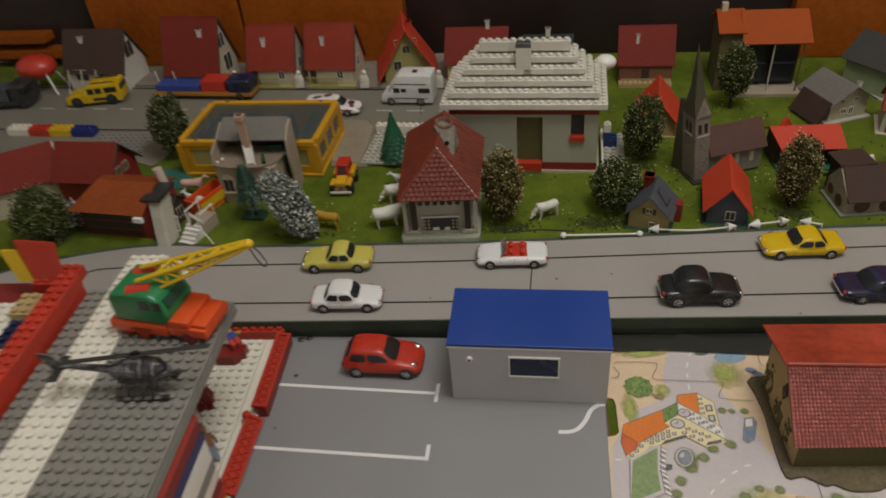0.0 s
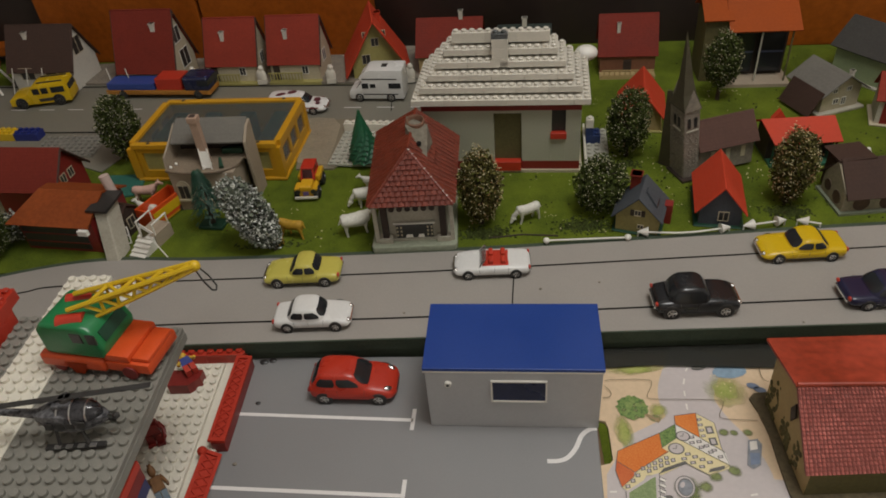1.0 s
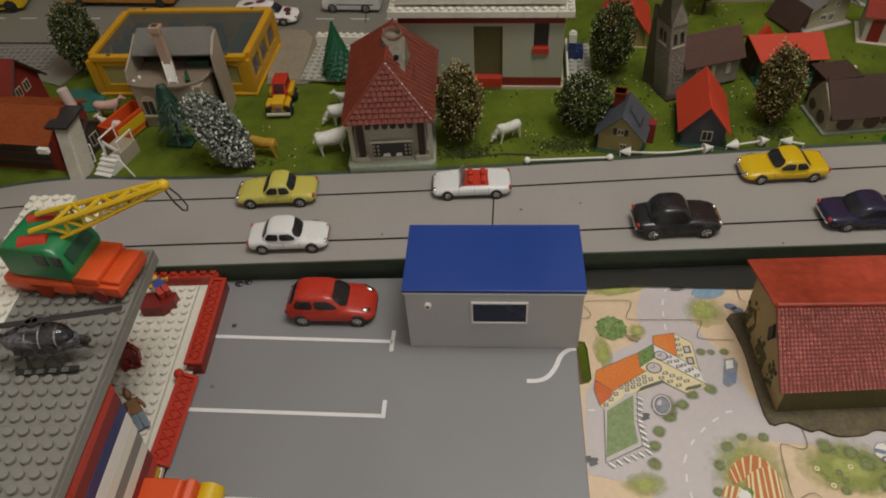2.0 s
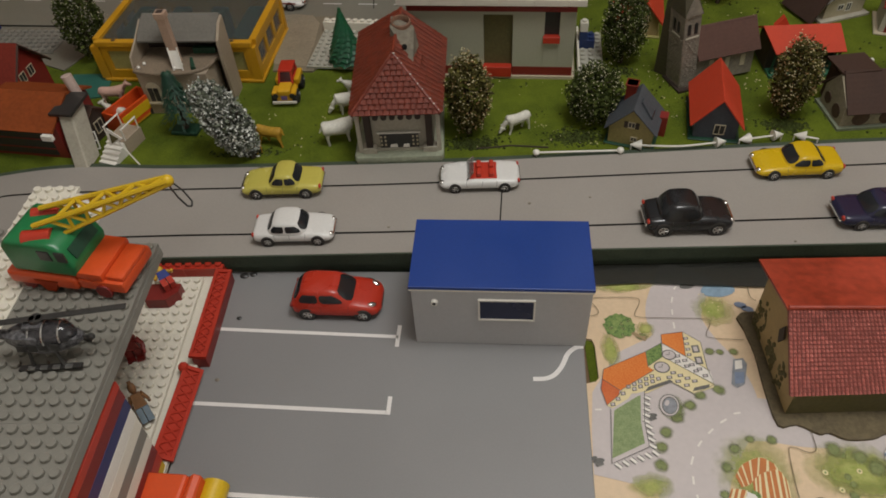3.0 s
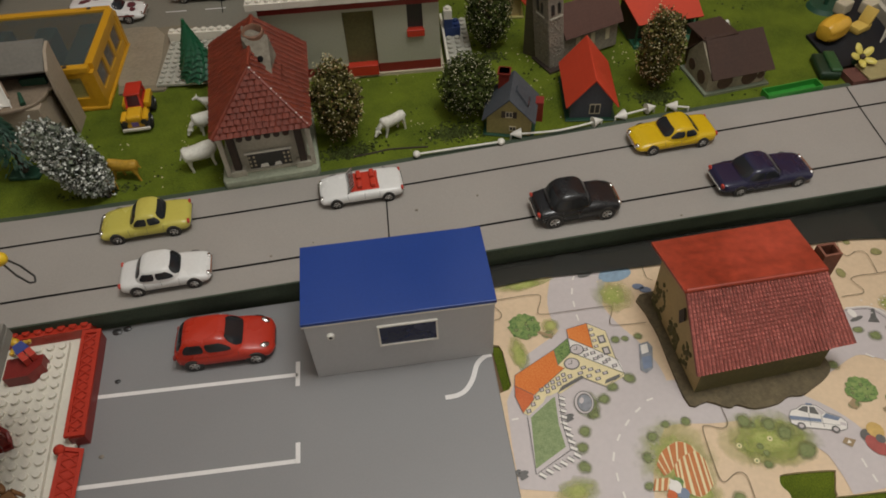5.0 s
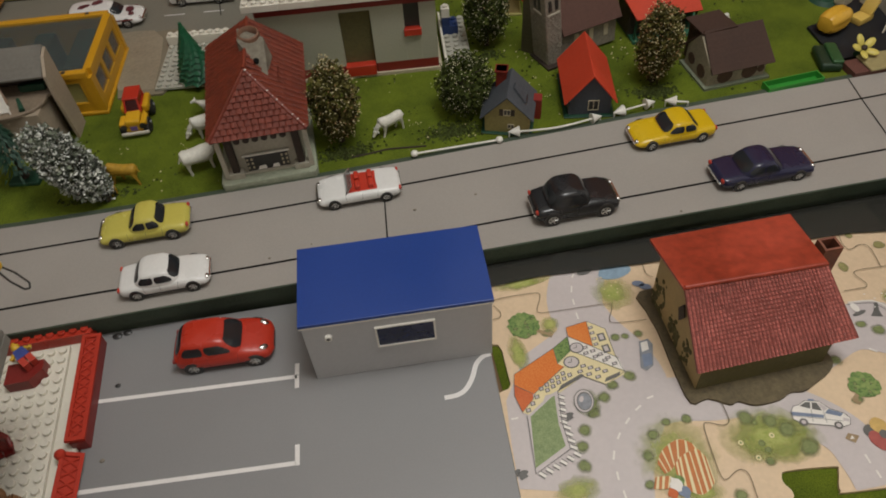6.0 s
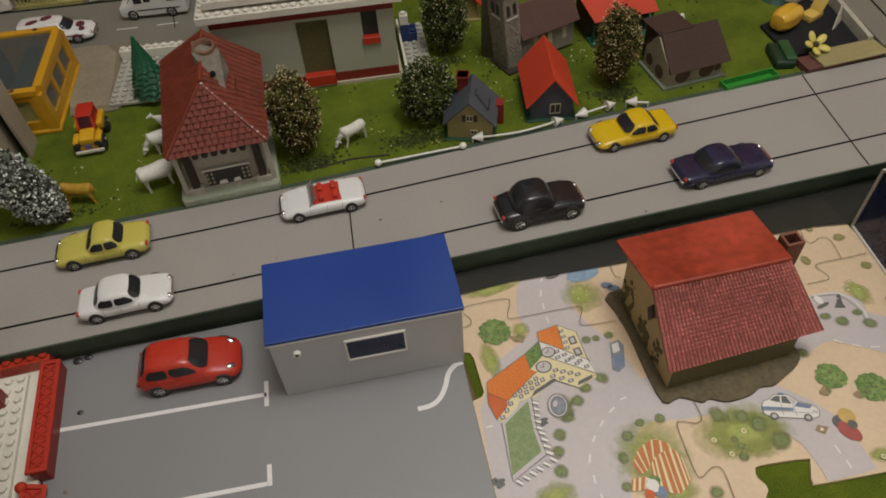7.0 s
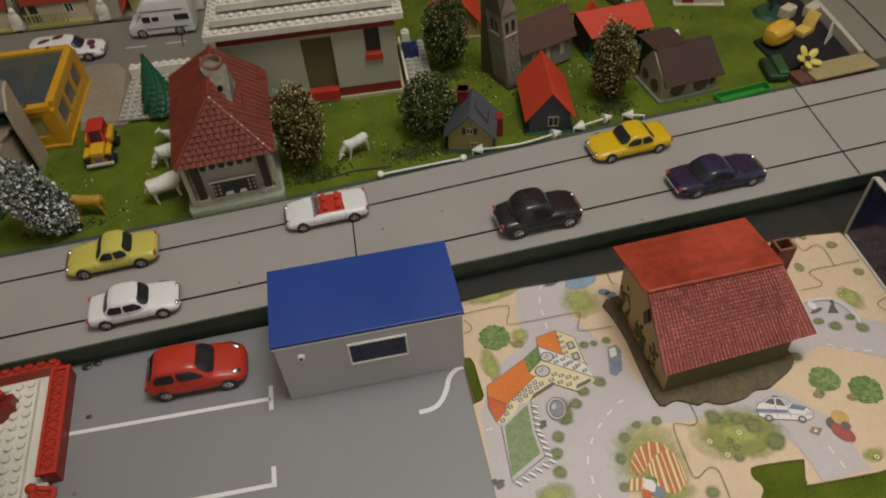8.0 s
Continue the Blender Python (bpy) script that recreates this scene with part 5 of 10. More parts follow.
def off_roader():
    t = thing("toy_off_roader", pose(-0.536, 0.5270, ZG + 0.0015, 0, 0, 189), "yellow off-road car with black windows on the rear road", "toy car", "cars on the rear road")
    L, W, H = 0.080, 0.034, 0.031
    bm = B()
    side = [(-0.5, 0.16), (0.5, 0.16), (0.5, 0.46), (0.44, 0.54), (0.20, 0.60), (0.10, 0.92), (0.02, 1.0), (-0.46, 1.0), (-0.5, 0.62)]
    a = [bm.verts.new((x * L, -W / 2, z * H)) for x, z in side]
    b = [bm.verts.new((x * L, W / 2, z * H)) for x, z in side]
    bm.faces.new(a)
    bm.faces.new(b[::-1])
    for i in range(len(side)):
        j = (i + 1) % len(side)
        bm.faces.new((a[j], a[i], b[i], b[j]))
    bev(bm, 0.0016, 2)
    part("body", bm, P_YELLOW, t, smooth=True)
    for s in (-1, 1):
        for x0, x1 in ((-0.44, -0.22), (-0.17, -0.06), (-0.03, 0.08)):
            bm = B()
            bx(bm, x0 * L, x1 * L, s * W / 2 - 0.0004, s * W / 2 + 0.0004, 0.60 * H, 0.86 * H)
            part("window", bm, M_GLASS, t)
        bm = B()
        bx(bm, -0.30 * L, 0.02 * L, s * W / 2 - 0.0003, s * W / 2 + 0.0003, 0.26 * H, 0.40 * H)
        part("decal", bm, M_BLACK, t, "black side decal")
    bm = B()
    bx(bm, -0.502 * L, -0.496 * L, -0.38 * W, 0.38 * W, 0.62 * H, 0.88 * H)
    part("rear_window", bm, M_GLASS, t)
    bm = B()
    for y in (-0.3, 0.3):
        bx(bm, -0.42 * L, 0.0, y * W - 0.0006, y * W + 0.0006, 1.0 * H, 1.05 * H)
    part("roof_rail", bm, M_BLACK, t)
    wheels(t, L, W, 0.0085, -0.30 * L, 0.32 * L, 0.006, M_BLACK)


off_roader()


def flat_truck(name, label, m, L, W, H, cabm, bedm, loads, group):
    """A long low lorry or train car with a cab and coloured load."""
    t = thing(name, m, label, "toy truck", group)
    bm = B()
    bx(bm, -L / 2, L / 2, -W / 2, W / 2, 0.006, 0.012)
    bev(bm, 0.001)
    part("bed", bm, bedm, t)
    bm = B()
    bx(bm, L * 0.26, L * 0.5, -W / 2, W / 2, 0.010, H)
    bev(bm, 0.0045, 3)
    part("cab", bm, cabm, t, smooth=True)
    bm = B()
    bx(bm, L * 0.40, L * 0.502, -W * 0.51, W * 0.51, H * 0.62, H * 0.88)
    part("cab_window", bm, M_GLASS, t)
    for x0, x1, h, mt in loads:
        bm = B()
        bx(bm, x0 * L, x1 * L, -W * 0.45, W * 0.45, 0.0121, h)
        bev(bm, 0.0008)
        part("load", bm, mt, t)
    wheels(t, L, W, 0.0062, -0.34 * L, 0.38 * L, 0.004, M_BLACK)
    return t


flat_truck("toy_truck", "blue and red toy lorry carrying a yellow load", pose(-0.372, 0.5300, ZG + 0.0015, 0, 0, -7), 0.150, 0.030, 0.030, M_NAVY, mat("orange_yellow_bed", (0.36, 0.15, 0.02), 0.5, 0.25),
           [(-0.48, -0.02, 0.021, mat("blue_load", (0.03, 0.06, 0.25), 0.5, 0.2)), (0.0, 0.24, 0.028, M_RED)], "cars on the rear road")
flat_truck("toy_truck", "dark grey toy lorry standing at the end of the rear road", pose(-0.690, 0.5250, ZG + 0.0015, 0, 0, 5), 0.110, 0.036, 0.036, M_BLACK, M_BLACK,
           [(-0.48, 0.22, 0.030, M_SLATE)], "cars on the rear road")


def buggy():
    t = thing("toy_jeep", pose(-0.1255, 0.2785, ZG, 0, 0, -91), "yellow plastic jeep with a red roof on the grass", "toy car")
    L, W, H = 0.0435, 0.0240, 0.0265
    yel = mat("jeep_orange_yellow", (0.60, 0.33, 0.014), 0.38, 0.12, 500, 30, 0.04)
    bm = B()
    bx(bm, -0.5 * L, 0.44 * L, -0.36 * W, 0.36 * W, 0.18 * H, 0.46 * H)
    bev(bm, 0.0012)
    part("body", bm, yel, t, smooth=True)
    bm = B()
    bx(bm, 0.08 * L, 0.455 * L, -0.27 * W, 0.27 * W, 0.40 * H, 0.66 * H)
    bev(bm, 0.0020, 3)
    part("bonnet", bm, yel, t, "orange-yellow bonnet", smooth=True)
    for s in (-1, 1):
        for x0, x1, zt in ((-0.50, -0.02, 0.66), (0.12, 0.44, 0.56)):
            bm = B()
            bx(bm, x0 * L, x1 * L, s * 0.28 * W, s * 0.50 * W, 0.42 * H, zt * H)
            bev(bm, 0.0014)
            part("mudguard", bm, yel, t, smooth=True)
        bm = B()
        cyl(bm, (0.45 * L, s * 0.34 * W, 0.44 * H), (0.475 * L, s * 0.34 * W, 0.44 * H), 0.0026, seg=14)
        part("headlight", bm, M_BLACK, t)
    red = mat("jeep_red", (0.42, 0.026, 0.012), 0.40, 0.12, 500, 30, 0.04)
    wl, wt = 0.27 * W, 0.24 * W
    bm = B()
    for p, q in (((0.09, 0.62), (-0.02, 0.97)), ((-0.44, 0.60), (-0.42, 0.97))):
        for s in (-1, 1):
            bx(bm, -0.001, 0.0012, -0.0008, 0.0008, 0.0, 1.0, Matrix.Translation((p[0] * L, s * wl, p[1] * H)) @ Matrix(((1, 0, (q[0] - p[0]) * L, 0), (0, 1, -s * (wl - wt), 0), (0, 0, (q[1] - p[1]) * H, 0), (0, 0, 0, 1))))
    bx(bm, -0.44 * L, 0.10 * L, -wl - 0.0006, wl + 0.0006, 0.56 * H, 0.66 * H)
    part("cabin", bm, red, t, "red cabin frame")
    bm = B()
    bx(bm, -0.46 * L, 0.0, -wt - 0.0014, wt + 0.0014, 0.96 * H, 1.04 * H)
    bev(bm, 0.0012, 3)
    part("roof", bm, red, t, "red roof plate", smooth=True)
    bm = B()
    slab(bm, [(0.088 * L, -wl + 0.0008, 0.66 * H), (0.088 * L, wl - 0.0008, 0.66 * H), (-0.016 * L, wt - 0.0006, 0.96 * H), (-0.016 * L, -wt + 0.0006, 0.96 * H)], 0.0006)
    part("windscreen", bm, mat("dark_red_glass", (0.05, 0.012, 0.012), 0.15, 0.2), t, "dark red windscreen")
    bm = B()
    bx(bm, -0.40 * L, -0.02 * L, -wl + 0.0012, wl - 0.0012, 0.66 * H, 0.94 * H)
    part("interior", bm, M_DRED, t, "dark red inside")
    bm = B()
    bx(bm, 0.455 * L, 0.51 * L, -0.50 * W, 0.50 * W, 0.14 * H, 0.24 * H)
    bev(bm, 0.0007)
    part("bumper", bm, M_CREAM, t)
    bm = B()
    bx(bm, 0.45 * L, 0.464 * L, -0.12 * W, 0.12 * W, 0.28 * H, 0.44 * H)
    part("grille", bm, mat("violet_label", (0.16, 0.10, 0.25), 0.5, 0.2), t)
    wheels(t, L, W * 1.04, 0.0070, -0.30 * L, 0.29 * L, 0.006, M_BLACK)


buggy()


# ---- grey hut with the blue roof ----
def blue_hut():
    t = thing("toy_garage", pose(0.0134, -0.0145, 0, 0, 0, -2.8), "grey plastic hut with a flat blue roof on the car park", "toy building")
    w, d, h = 0.1211, 0.0625, 0.0625
    bm = B()
    bx(bm, 0.0, w, -0.0008, d, 0.0, h - 0.0030)
    bev(bm, 0.0006, 2)
    part("wall", bm, M_GREYP, t)
    bm = B()
    bx(bm, -0.0014, w + 0.0012, -0.0012, d + 0.001, h - 0.0030, h - 0.0002)
    bev(bm, 0.0005, 2)
    part("roof", bm, M_BLUE, t, "flat blue plastic roof")
    bm = B()
    bx(bm, -0.0012, w + 0.001, -0.0012, -0.0008, h - 0.0044, h - 0.0031)
    part("fascia", bm, M_WHITE, t, "thin pale strip below the roof")
    win = B()
    x0, x1, z0, z1, s = 0.0452, 0.0840, 0.0290, 0.0508, 0.0012
    for a in ((x0, x1, z0, z0 + s), (x0, x1, z1 - s, z1), (x0, x0 + s, z0 + s, z1 - s), (x1 - s, x1, z0 + s, z1 - s)):
        bx(win, a[0], a[1], -0.0022, 0.0002, a[2], a[3])
    wf = part("window", win, M_WHITE, t, "white window frame")
    bm = B()
    bx(bm, x0 + s, x1 - s, -0.0014, -0.0003, z0 + s, z1 - s)
    part("pane", bm, M_NAVY, wf, "dark blue pane")
    bm = B()
    cyl(bm, (0.0155, -0.0006, 0.0470), (0.0155, -0.0030, 0.0470), 0.0026, 0.0023, 16)
    k = part("knob", bm, M_WHITE, t, "white round knob", smooth=True)
    bm = B()
    cyl(bm, (0.0155, -0.0026, 0.0470), (0.0155, -0.0033, 0.0470), 0.0012, seg=12)
    part("knob_hole", bm, M_BLACK, k)
    bm = B()
    cyl(bm, (-0.0012, 0.030, 0.0390), (0.0008, 0.030, 0.0390), 0.0016, seg=10)
    part("knob", bm, M_WHITE, t)


blue_hut()


# ---- tan house with a red tiled roof on the puzzle ----
def tiled_house():
    t = thing("toy_house", pose(0, 0, 0), "tan plaster house with a worn red tiled roof on the puzzle", "toy building")
    # corners of the roof: front eave, ridge, rear eave
    fl, fr = Vector((0.2530, -0.0785, 0.0236)), Vector((0.3590, -0.0765, 0.0250))
    ml, mr = Vector((0.2490, -0.0440, 0.0700)), Vector((0.3400, -0.0455, 0.0695))
    rl, rr = Vector((0.2500, 0.0090, 0.0560)), Vector((0.3500, 0.0090, 0.0560))
    z = -0.0009
    bm = B()
    a = [(0.2565, -0.0772, z), (0.2570, 0.0000, z), (0.2560, 0.0000, 0.0548), (0.2535, -0.0440, 0.0675), (0.2565, -0.0772, 0.0235)]
    b = [(0.3460, -0.0752, z), (0.3460, 0.0000, z), (0.3460, 0.0000, 0.0548), (0.3390, -0.0455, 0.0675), (0.3450, -0.0752, 0.0245)]
    va, vb = [bm.verts.new(p) for p in a], [bm.verts.new(p) for p in b]
    bm.faces.new(va)
    bm.faces.new(vb[::-1])
    for i in range(5):
        j = (i + 1) % 5
        bm.faces.new((va[j], va[i], vb[i], vb[j]))
    part("wall", bm, M_TAN, t)
    # front slab darker than the tan walls: eave shade is in its colour
    bm = B()
    slab(bm, [(0.2567, -0.0779, 0.0), (0.3458, -0.0759, 0.0), (0.3450, -0.0759, 0.0228), (0.2567, -0.0779, 0.0222)], 0.0006)
    part("front_wall", bm, M_SHADEWALL, t, "front wall in dark olive, with eave shade in its colour")
    bm = B()
    slab(bm, [fl, fl.lerp(fr, 1.03), ml.lerp(mr, 1.015), ml], 0.0018)
    part("roof_panel", bm, M_PHBED, t, "dark bed of the tiled slope")
    bm = B()
    slab(bm, [ml + Vector((-0.001, -0.001, 0.0004)), mr + Vector((0.002, -0.001, 0.0004)), rr, rl], 0.0018)
    part("roof_panel", bm, M_PHROOF, t, "plain worn red roof slope")
    # rows of small pantiles standing proud of the front slope
    bm = B()
    nx, ny = 41, 20
    nrm = (fr - fl).cross(ml - fl).normalized()
    rnd = random.Random(4)
    for j in range(ny):
        v0, v1 = (j + 0.05) / ny * 0.985, (j + 0.80) / ny * 0.985
        for i in range(nx):
            u0, u1, um = (i + 0.04) / nx * 1.015, (i + 0.76) / nx * 1.015, (i + 0.40) / nx * 1.015
            P = lambda u, v, k: fl.lerp(fr, u).lerp(ml.lerp(mr, u), v) + nrm * k
            k = (0.0013 + 0.0005 * rnd.random()) * (0.45 if i > nx - (7 if j < 7 else 5 if j < 14 else 4) else 1.0)
            q = [bm.verts.new(p) for p in (P(u0, v0, k * 0.62), P(um, v0, k), P(u1, v0, k * 0.62), P(u0, v1, -0.0001), P(um, v1, k * 0.12), P(u1, v1, -0.0001))]
            bm.faces.new((q[0], q[1], q[4], q[3]))
            bm.faces.new((q[1], q[2], q[5], q[4]))
            bm.faces.new((q[0], q[2], q[1]))
            w = [bm.verts.new(p) for p in (P(u0, v0, -0.0004), P(u1, v0, -0.0004))]
            bm.faces.new((w[0], w[1], q[2], q[0]))
    part("pantile_field", bm, M_PHTILE, t, "rows of small shiny red pantiles", kind="stuff")
    bm = B()
    cyl(bm, ml + nrm * 0.0006, mr + nrm * 0.0006, 0.0014, 0.0014, 8)
    part("ridge", bm, M_PHROOF, t, "rounded ridge")
    # open chimney standing against the east gable
    bm = B()
    x0, x1, y0, y1, zb, zt = 0.3478, 0.3600, -0.0345, -0.0240, 0.0150, 0.0665
    w = 0.0016
    bx(bm, x0, x1, y0, y0 + w, zb, zt)
    bx(bm, x0, x1, y1 - w, y1, zb, zt)
    bx(bm, x0, x0 + w, y0 + w, y1 - w, zb, zt)
    bx(bm, x1 - w, x1, y0 + w, y1 - w, zb, zt)
    c = part("chimney", bm, mat("brown_chimney", (0.19, 0.065, 0.035), 0.7, 0.3, 400, 60, 0.2), t, "open red-brown chimney")
    bm = B()
    bx(bm, x0 + w, x1 - w, y0 + w, y1 - w, zt - 0.0150, zt - 0.0130)
    part("flue", bm, M_BLACK, c, "dark flue")
    # diamond window and shrubs painted in relief on the west gable
    for y, zz, ry, rz in ((-0.0425, 0.0400, 0.0042, 0.0085),):
        bm = B()
        slab(bm, [(0.2536, y, zz - rz), (0.2536, y - ry, zz), (0.2536, y, zz + rz), (0.2536, y + ry, zz)], 0.0012)
        part("window", bm, M_DARKWOOD, t, "small dark diamond window")
    rnd = random.Random(9)
    for y0, z0, sy, sz in ((-0.012, 0.018, 0.006, 0.018), (-0.006, 0.012, 0.004, 0.012), (-0.034, 0.014, 0.004, 0.008), (-0.0415, 0.010, 0.003, 0.007), (-0.056, 0.013, 0.0055, 0.011)):
        bm = B()
        for _ in range(26):
            blob(bm, (0.2562 + 0.0012 * rnd.random(), y0 + sy * rnd.uniform(-1, 1), z0 + sz * rnd.uniform(-1, 1)), (0.0012, 0.0019, 0.0019), 6, 4)
        part("climbing_plant", bm, M_SHADEWALL, t, "dark green climber on the wall")
    # rough base
    bm = B()
    base = smooth_line([(0.2500, -0.0860), (0.2620, -0.0855), (0.2740, -0.0925), (0.2800, -0.0915), (0.2900, -0.0965), (0.3060, -0.0960), (0.3150, -0.0925), (0.3240, -0.0935), (0.3330, -0.0900), (0.3480, -0.0830), (0.3530, -0.0740), (0.3505, -0.0500), (0.3500, 0.0030), (0.3000, 0.0060), (0.2505, 0.0060), (0.2490, -0.0100), (0.2505, -0.0300), (0.2490, -0.0600)], 3, True)
    prism(bm, base[::1], -0.0008, 0.0016)
    part("base", bm, M_WOODBASE, t, "rough brown base plate")


tiled_house()


# dark blue box standing on the puzzle's east edge
def blue_box():
    t = thing("storage_box", pose(0.4565, 0.0125, -0.0009, 0, 0, -6), "dark blue open box with a pale rim beside the puzzle", "box")
    L, W, H = 0.16, 0.11, 0.060
    for nm, a in (("side_panel", (0.0, 0.003, -L + 0.003, 0.0)), ("side_panel", (W - 0.003, W, -L + 0.003, 0.0)), ("end_panel", (0.0, W, 0.0, 0.003)), ("end_panel", (0.0, W, -L, -L + 0.003))):
        bm = B()
        bx(bm, a[0], a[1], a[2], a[3], 0.0, H)
        part(nm, bm, M_NAVY, t)
    bm = B()
    bx(bm, 0.003, W - 0.003, -L + 0.003, 0.0, 0.0, 0.003)
    part("bottom", bm, M_NAVY, t)
    bm = B()
    bx(bm, -0.0012, 0.0, -L, 0.003, 0.0, 0.0022)
    part("rim", bm, M_WHITE, t, "white lower rim")
    bm = B()
    bx(bm, -0.0012, 0.0032, -L, 0.003, H, H + 0.0012)
    part("rim", bm, M_PLASTER, t, "pale grey upper rim")
    bm = B()
    bx(bm, -0.0012, 0.0030, 0.0031, 0.0050, 0.0, H)
    part("corner_strip", bm, M_PLASTER, t, "pale grey corner strip")


blue_box()


# ---- studded toy bricks ----
S = 0.008    # stud pitch
BH = 0.0096  # brick height
PH = 0.0032  # plate height
_bricks = {}


def brick_mesh(nx, ny, h, material, studs="all"):
    """Shared mesh of a brick nx by ny studs; studs: all, front row, or none."""
    key = (nx, ny, h, material.name, studs)
    if key not in _bricks:
        bm = B()
        bx(bm, 0.00006, nx * S - 0.00006, 0.00006, ny * S - 0.00006, 0, h)
        if nx * ny < 30:
            bev(bm, 0.00022, 1)
        for i in range(nx):
            for j in range(ny):
                if studs == "all" or (studs == "front" and j == 0):
                    x, y = (i + 0.5) * S, (j + 0.5) * S
                    seg = 12
                    ring = [[bm.verts.new((x + r * math.cos(2 * math.pi * k / seg), y + r * math.sin(2 * math.pi * k / seg), h + z)) for k in range(seg)] for r, z in ((0.0026, 0.0), (0.0026, 0.0021), (0.0023, 0.0024))]
                    for a, b in zip(ring, ring[1:]):
                        for k in range(seg):
                            bm.faces.new((a[k], a[(k + 1) % seg], b[(k + 1) % seg], b[k]))
                    bm.faces.new(ring[-1])
        _bricks[key] = mesh_of("brick", bm, material, True)
    return _bricks[key]


def brick(parent, x, y, z, nx, ny, material, h=BH, studs="all", rz=0.0, name="brick", label=""):
    ob = same(name, brick_mesh(nx, ny, h, material, studs), parent, pose(x, y, z, 0, 0, rz))
    return tagged(ob, label)


def split(n):
    """Lengths of bricks that fill n studs."""
    out = []
    while n > 0:
        k = 4 if n >= 4 else n
        if n == 5:
            k = 3
        out.append(k)
        n -= k
    return out


# ---- white stepped brick house ----
def brick_house():
    t = thing("brick_house", pose(-0.0125, 0.2982, ZG, 0, 0, -5.08), "grey brick house with a stepped white studded roof", "toy building")
    NX, NY = 22, 12
    ze = 0.0806
    RH = BH - 0.0034  # each course rests on the studs below and leaves a gap
    # roof courses
    for k in range(6):
        nx, ny = NX - 2 * k, NY - 2 * k
        ox, oy, z = k * S, k * S, ze + k * BH
        depth = 2 if ny >= 4 else 1
        rh = RH if k < 5 else RH + 0.0042
        x = 0
        for i, n in enumerate(split(nx)):
            brick(t, ox + x * S, oy, z, n, depth, M_CREAM, h=rh, studs="front" if k < 5 else "all", name="roof_brick")
            if ny > 2:
                brick(t, ox + (x + n) * S, oy + ny * S, z, n, depth, M_CREAM, h=rh, studs="front" if k < 5 else "all", rz=180, name="roof_brick")
            x += n
        inner = ny - 4
        y = 0
        for n in split(inner):
            brick(t, ox + nx * S, oy + (2 + y) * S, z, n, 2, M_CREAM, h=rh, studs="front", rz=90, name="roof_brick")
            brick(t, ox, oy + (2 + y + n) * S, z, n, 2, M_CREAM, h=rh, studs="front", rz=-90, name="roof_brick")
            y += n
        # corner studs on the side columns of the end bricks
        for sx in (0, nx - 1):
            if k < 5:
                for sy in (1, ny - 2):
                    bm = B()
                    cyl(bm, (0, 0, 0), (0, 0, 0.0017), 0.0024, 0.0022, 12)
                    part("stud", bm, M_CREAM, t, m=pose(ox + (sx + 0.5) * S, oy + (sy + 0.5) * S, z + RH))
    # dark filler added inside so that the gaps between courses look shaded
    for k in range(5):
        bm = B()
        bx(bm, (k + 1.9) * S, (NX - k - 1.9) * S, (k + 1.9) * S, (NY - k - 1.9) * S, ze + k * BH, ze + (k + 1) * BH + 0.001)
        part("gap_shade_core", bm, M_SMOKE2, t, "dark filler that gives the course gaps their shade")
    # chimney
    for k in range(3):
        brick(t, 10 * S, 3 * S, ze + (3 + k) * BH, 2, 2, M_CREAM, studs="none", name="chimney_brick", label="plain cream chimney brick")
    brick(t, 10 * S, 3 * S + 0.0001, ze + 6 * BH, 2, 1, M_SMOKE2, h=PH + 0.0020, name="chimney_cap", label="dark grey chimney cap")
    # base, walls
    x0, x1, y0, y1 = 0.008, 0.168, 0.008, 0.088
    bm = B()
    bx(bm, x0 - 0.002, x1 + 0.003, y0 - 0.002, y1 + 0.002, 0.0, PH)
    part("base_plate", bm, M_PALE, t, "pale base plate")
    red, top = PH + BH, ze - BH
    dx0, dx1, wx0, wx1 = 0.081, 0.109, 0.139, 0.153

    def wall(nm, a, b, z0, z1, mt, lb="", y=(y0, y0 + 0.008)):
        bm = B()
        bx(bm, a, b, y[0], y[1], z0, z1)
        bev(bm, 0.0002, 1)
        return part(nm, bm, mt, t, lb)

    wall("red_course", x0, dx0, PH, red, M_DRED, "dark red base course")
    wall("red_course", dx1, x1, PH, red, M_DRED, "dark red base course")
    wall("red_course", x0, x1, top, ze, M_DRED, "dark red top course")
    wall("doorstep", dx0 - 0.0005, dx1 - 0.0005, PH, PH + 0.0105, M_RED, "bright red doorstep", (y0 - 0.004, y0 + 0.006))
    wall("wall_panel", x0, dx0, red, top, M_HWALL, "light grey brick wall")
    wall("wall_panel", dx1, wx0, red, top, M_HWALL, "light grey brick wall")
    wall("wall_panel", wx1, x1, red, top, M_HWALL, "light grey brick wall")
    wall("wall_panel", wx0, wx1, red, 0.040, M_HWALL, "light grey brick wall")
    wall("window_sill", wx0 - 0.001, wx1 + 0.001, 0.0400, 0.0465, M_RED, "red window sill", (y0 - 0.003, y0 + 0.006))
    wall("lintel", dx0, dx1, top - 0.003, top, M_HWALL)
    wall("door", dx0, dx1, PH, top - 0.003, M_SHADEWALL, "dark door", (y0 + 0.004, y0 + 0.007))
    wall("window_pane", wx0, wx1, 0.0465, top, M_BLACK, "dark window", (y0 + 0.003, y0 + 0.006))
    for nm, a, b, c, d in (("side_wall", x0, x0 + 0.008, y0 + 0.008, y1 - 0.008), ("side_wall", x1 - 0.008, x1, y0 + 0.008, y1 - 0.008), ("rear_wall", x0, x1, y1 - 0.008, y1)):
        bm = B()
        bx(bm, a, b, c, d, PH, ze)
        part(nm, bm, M_HWALL, t)
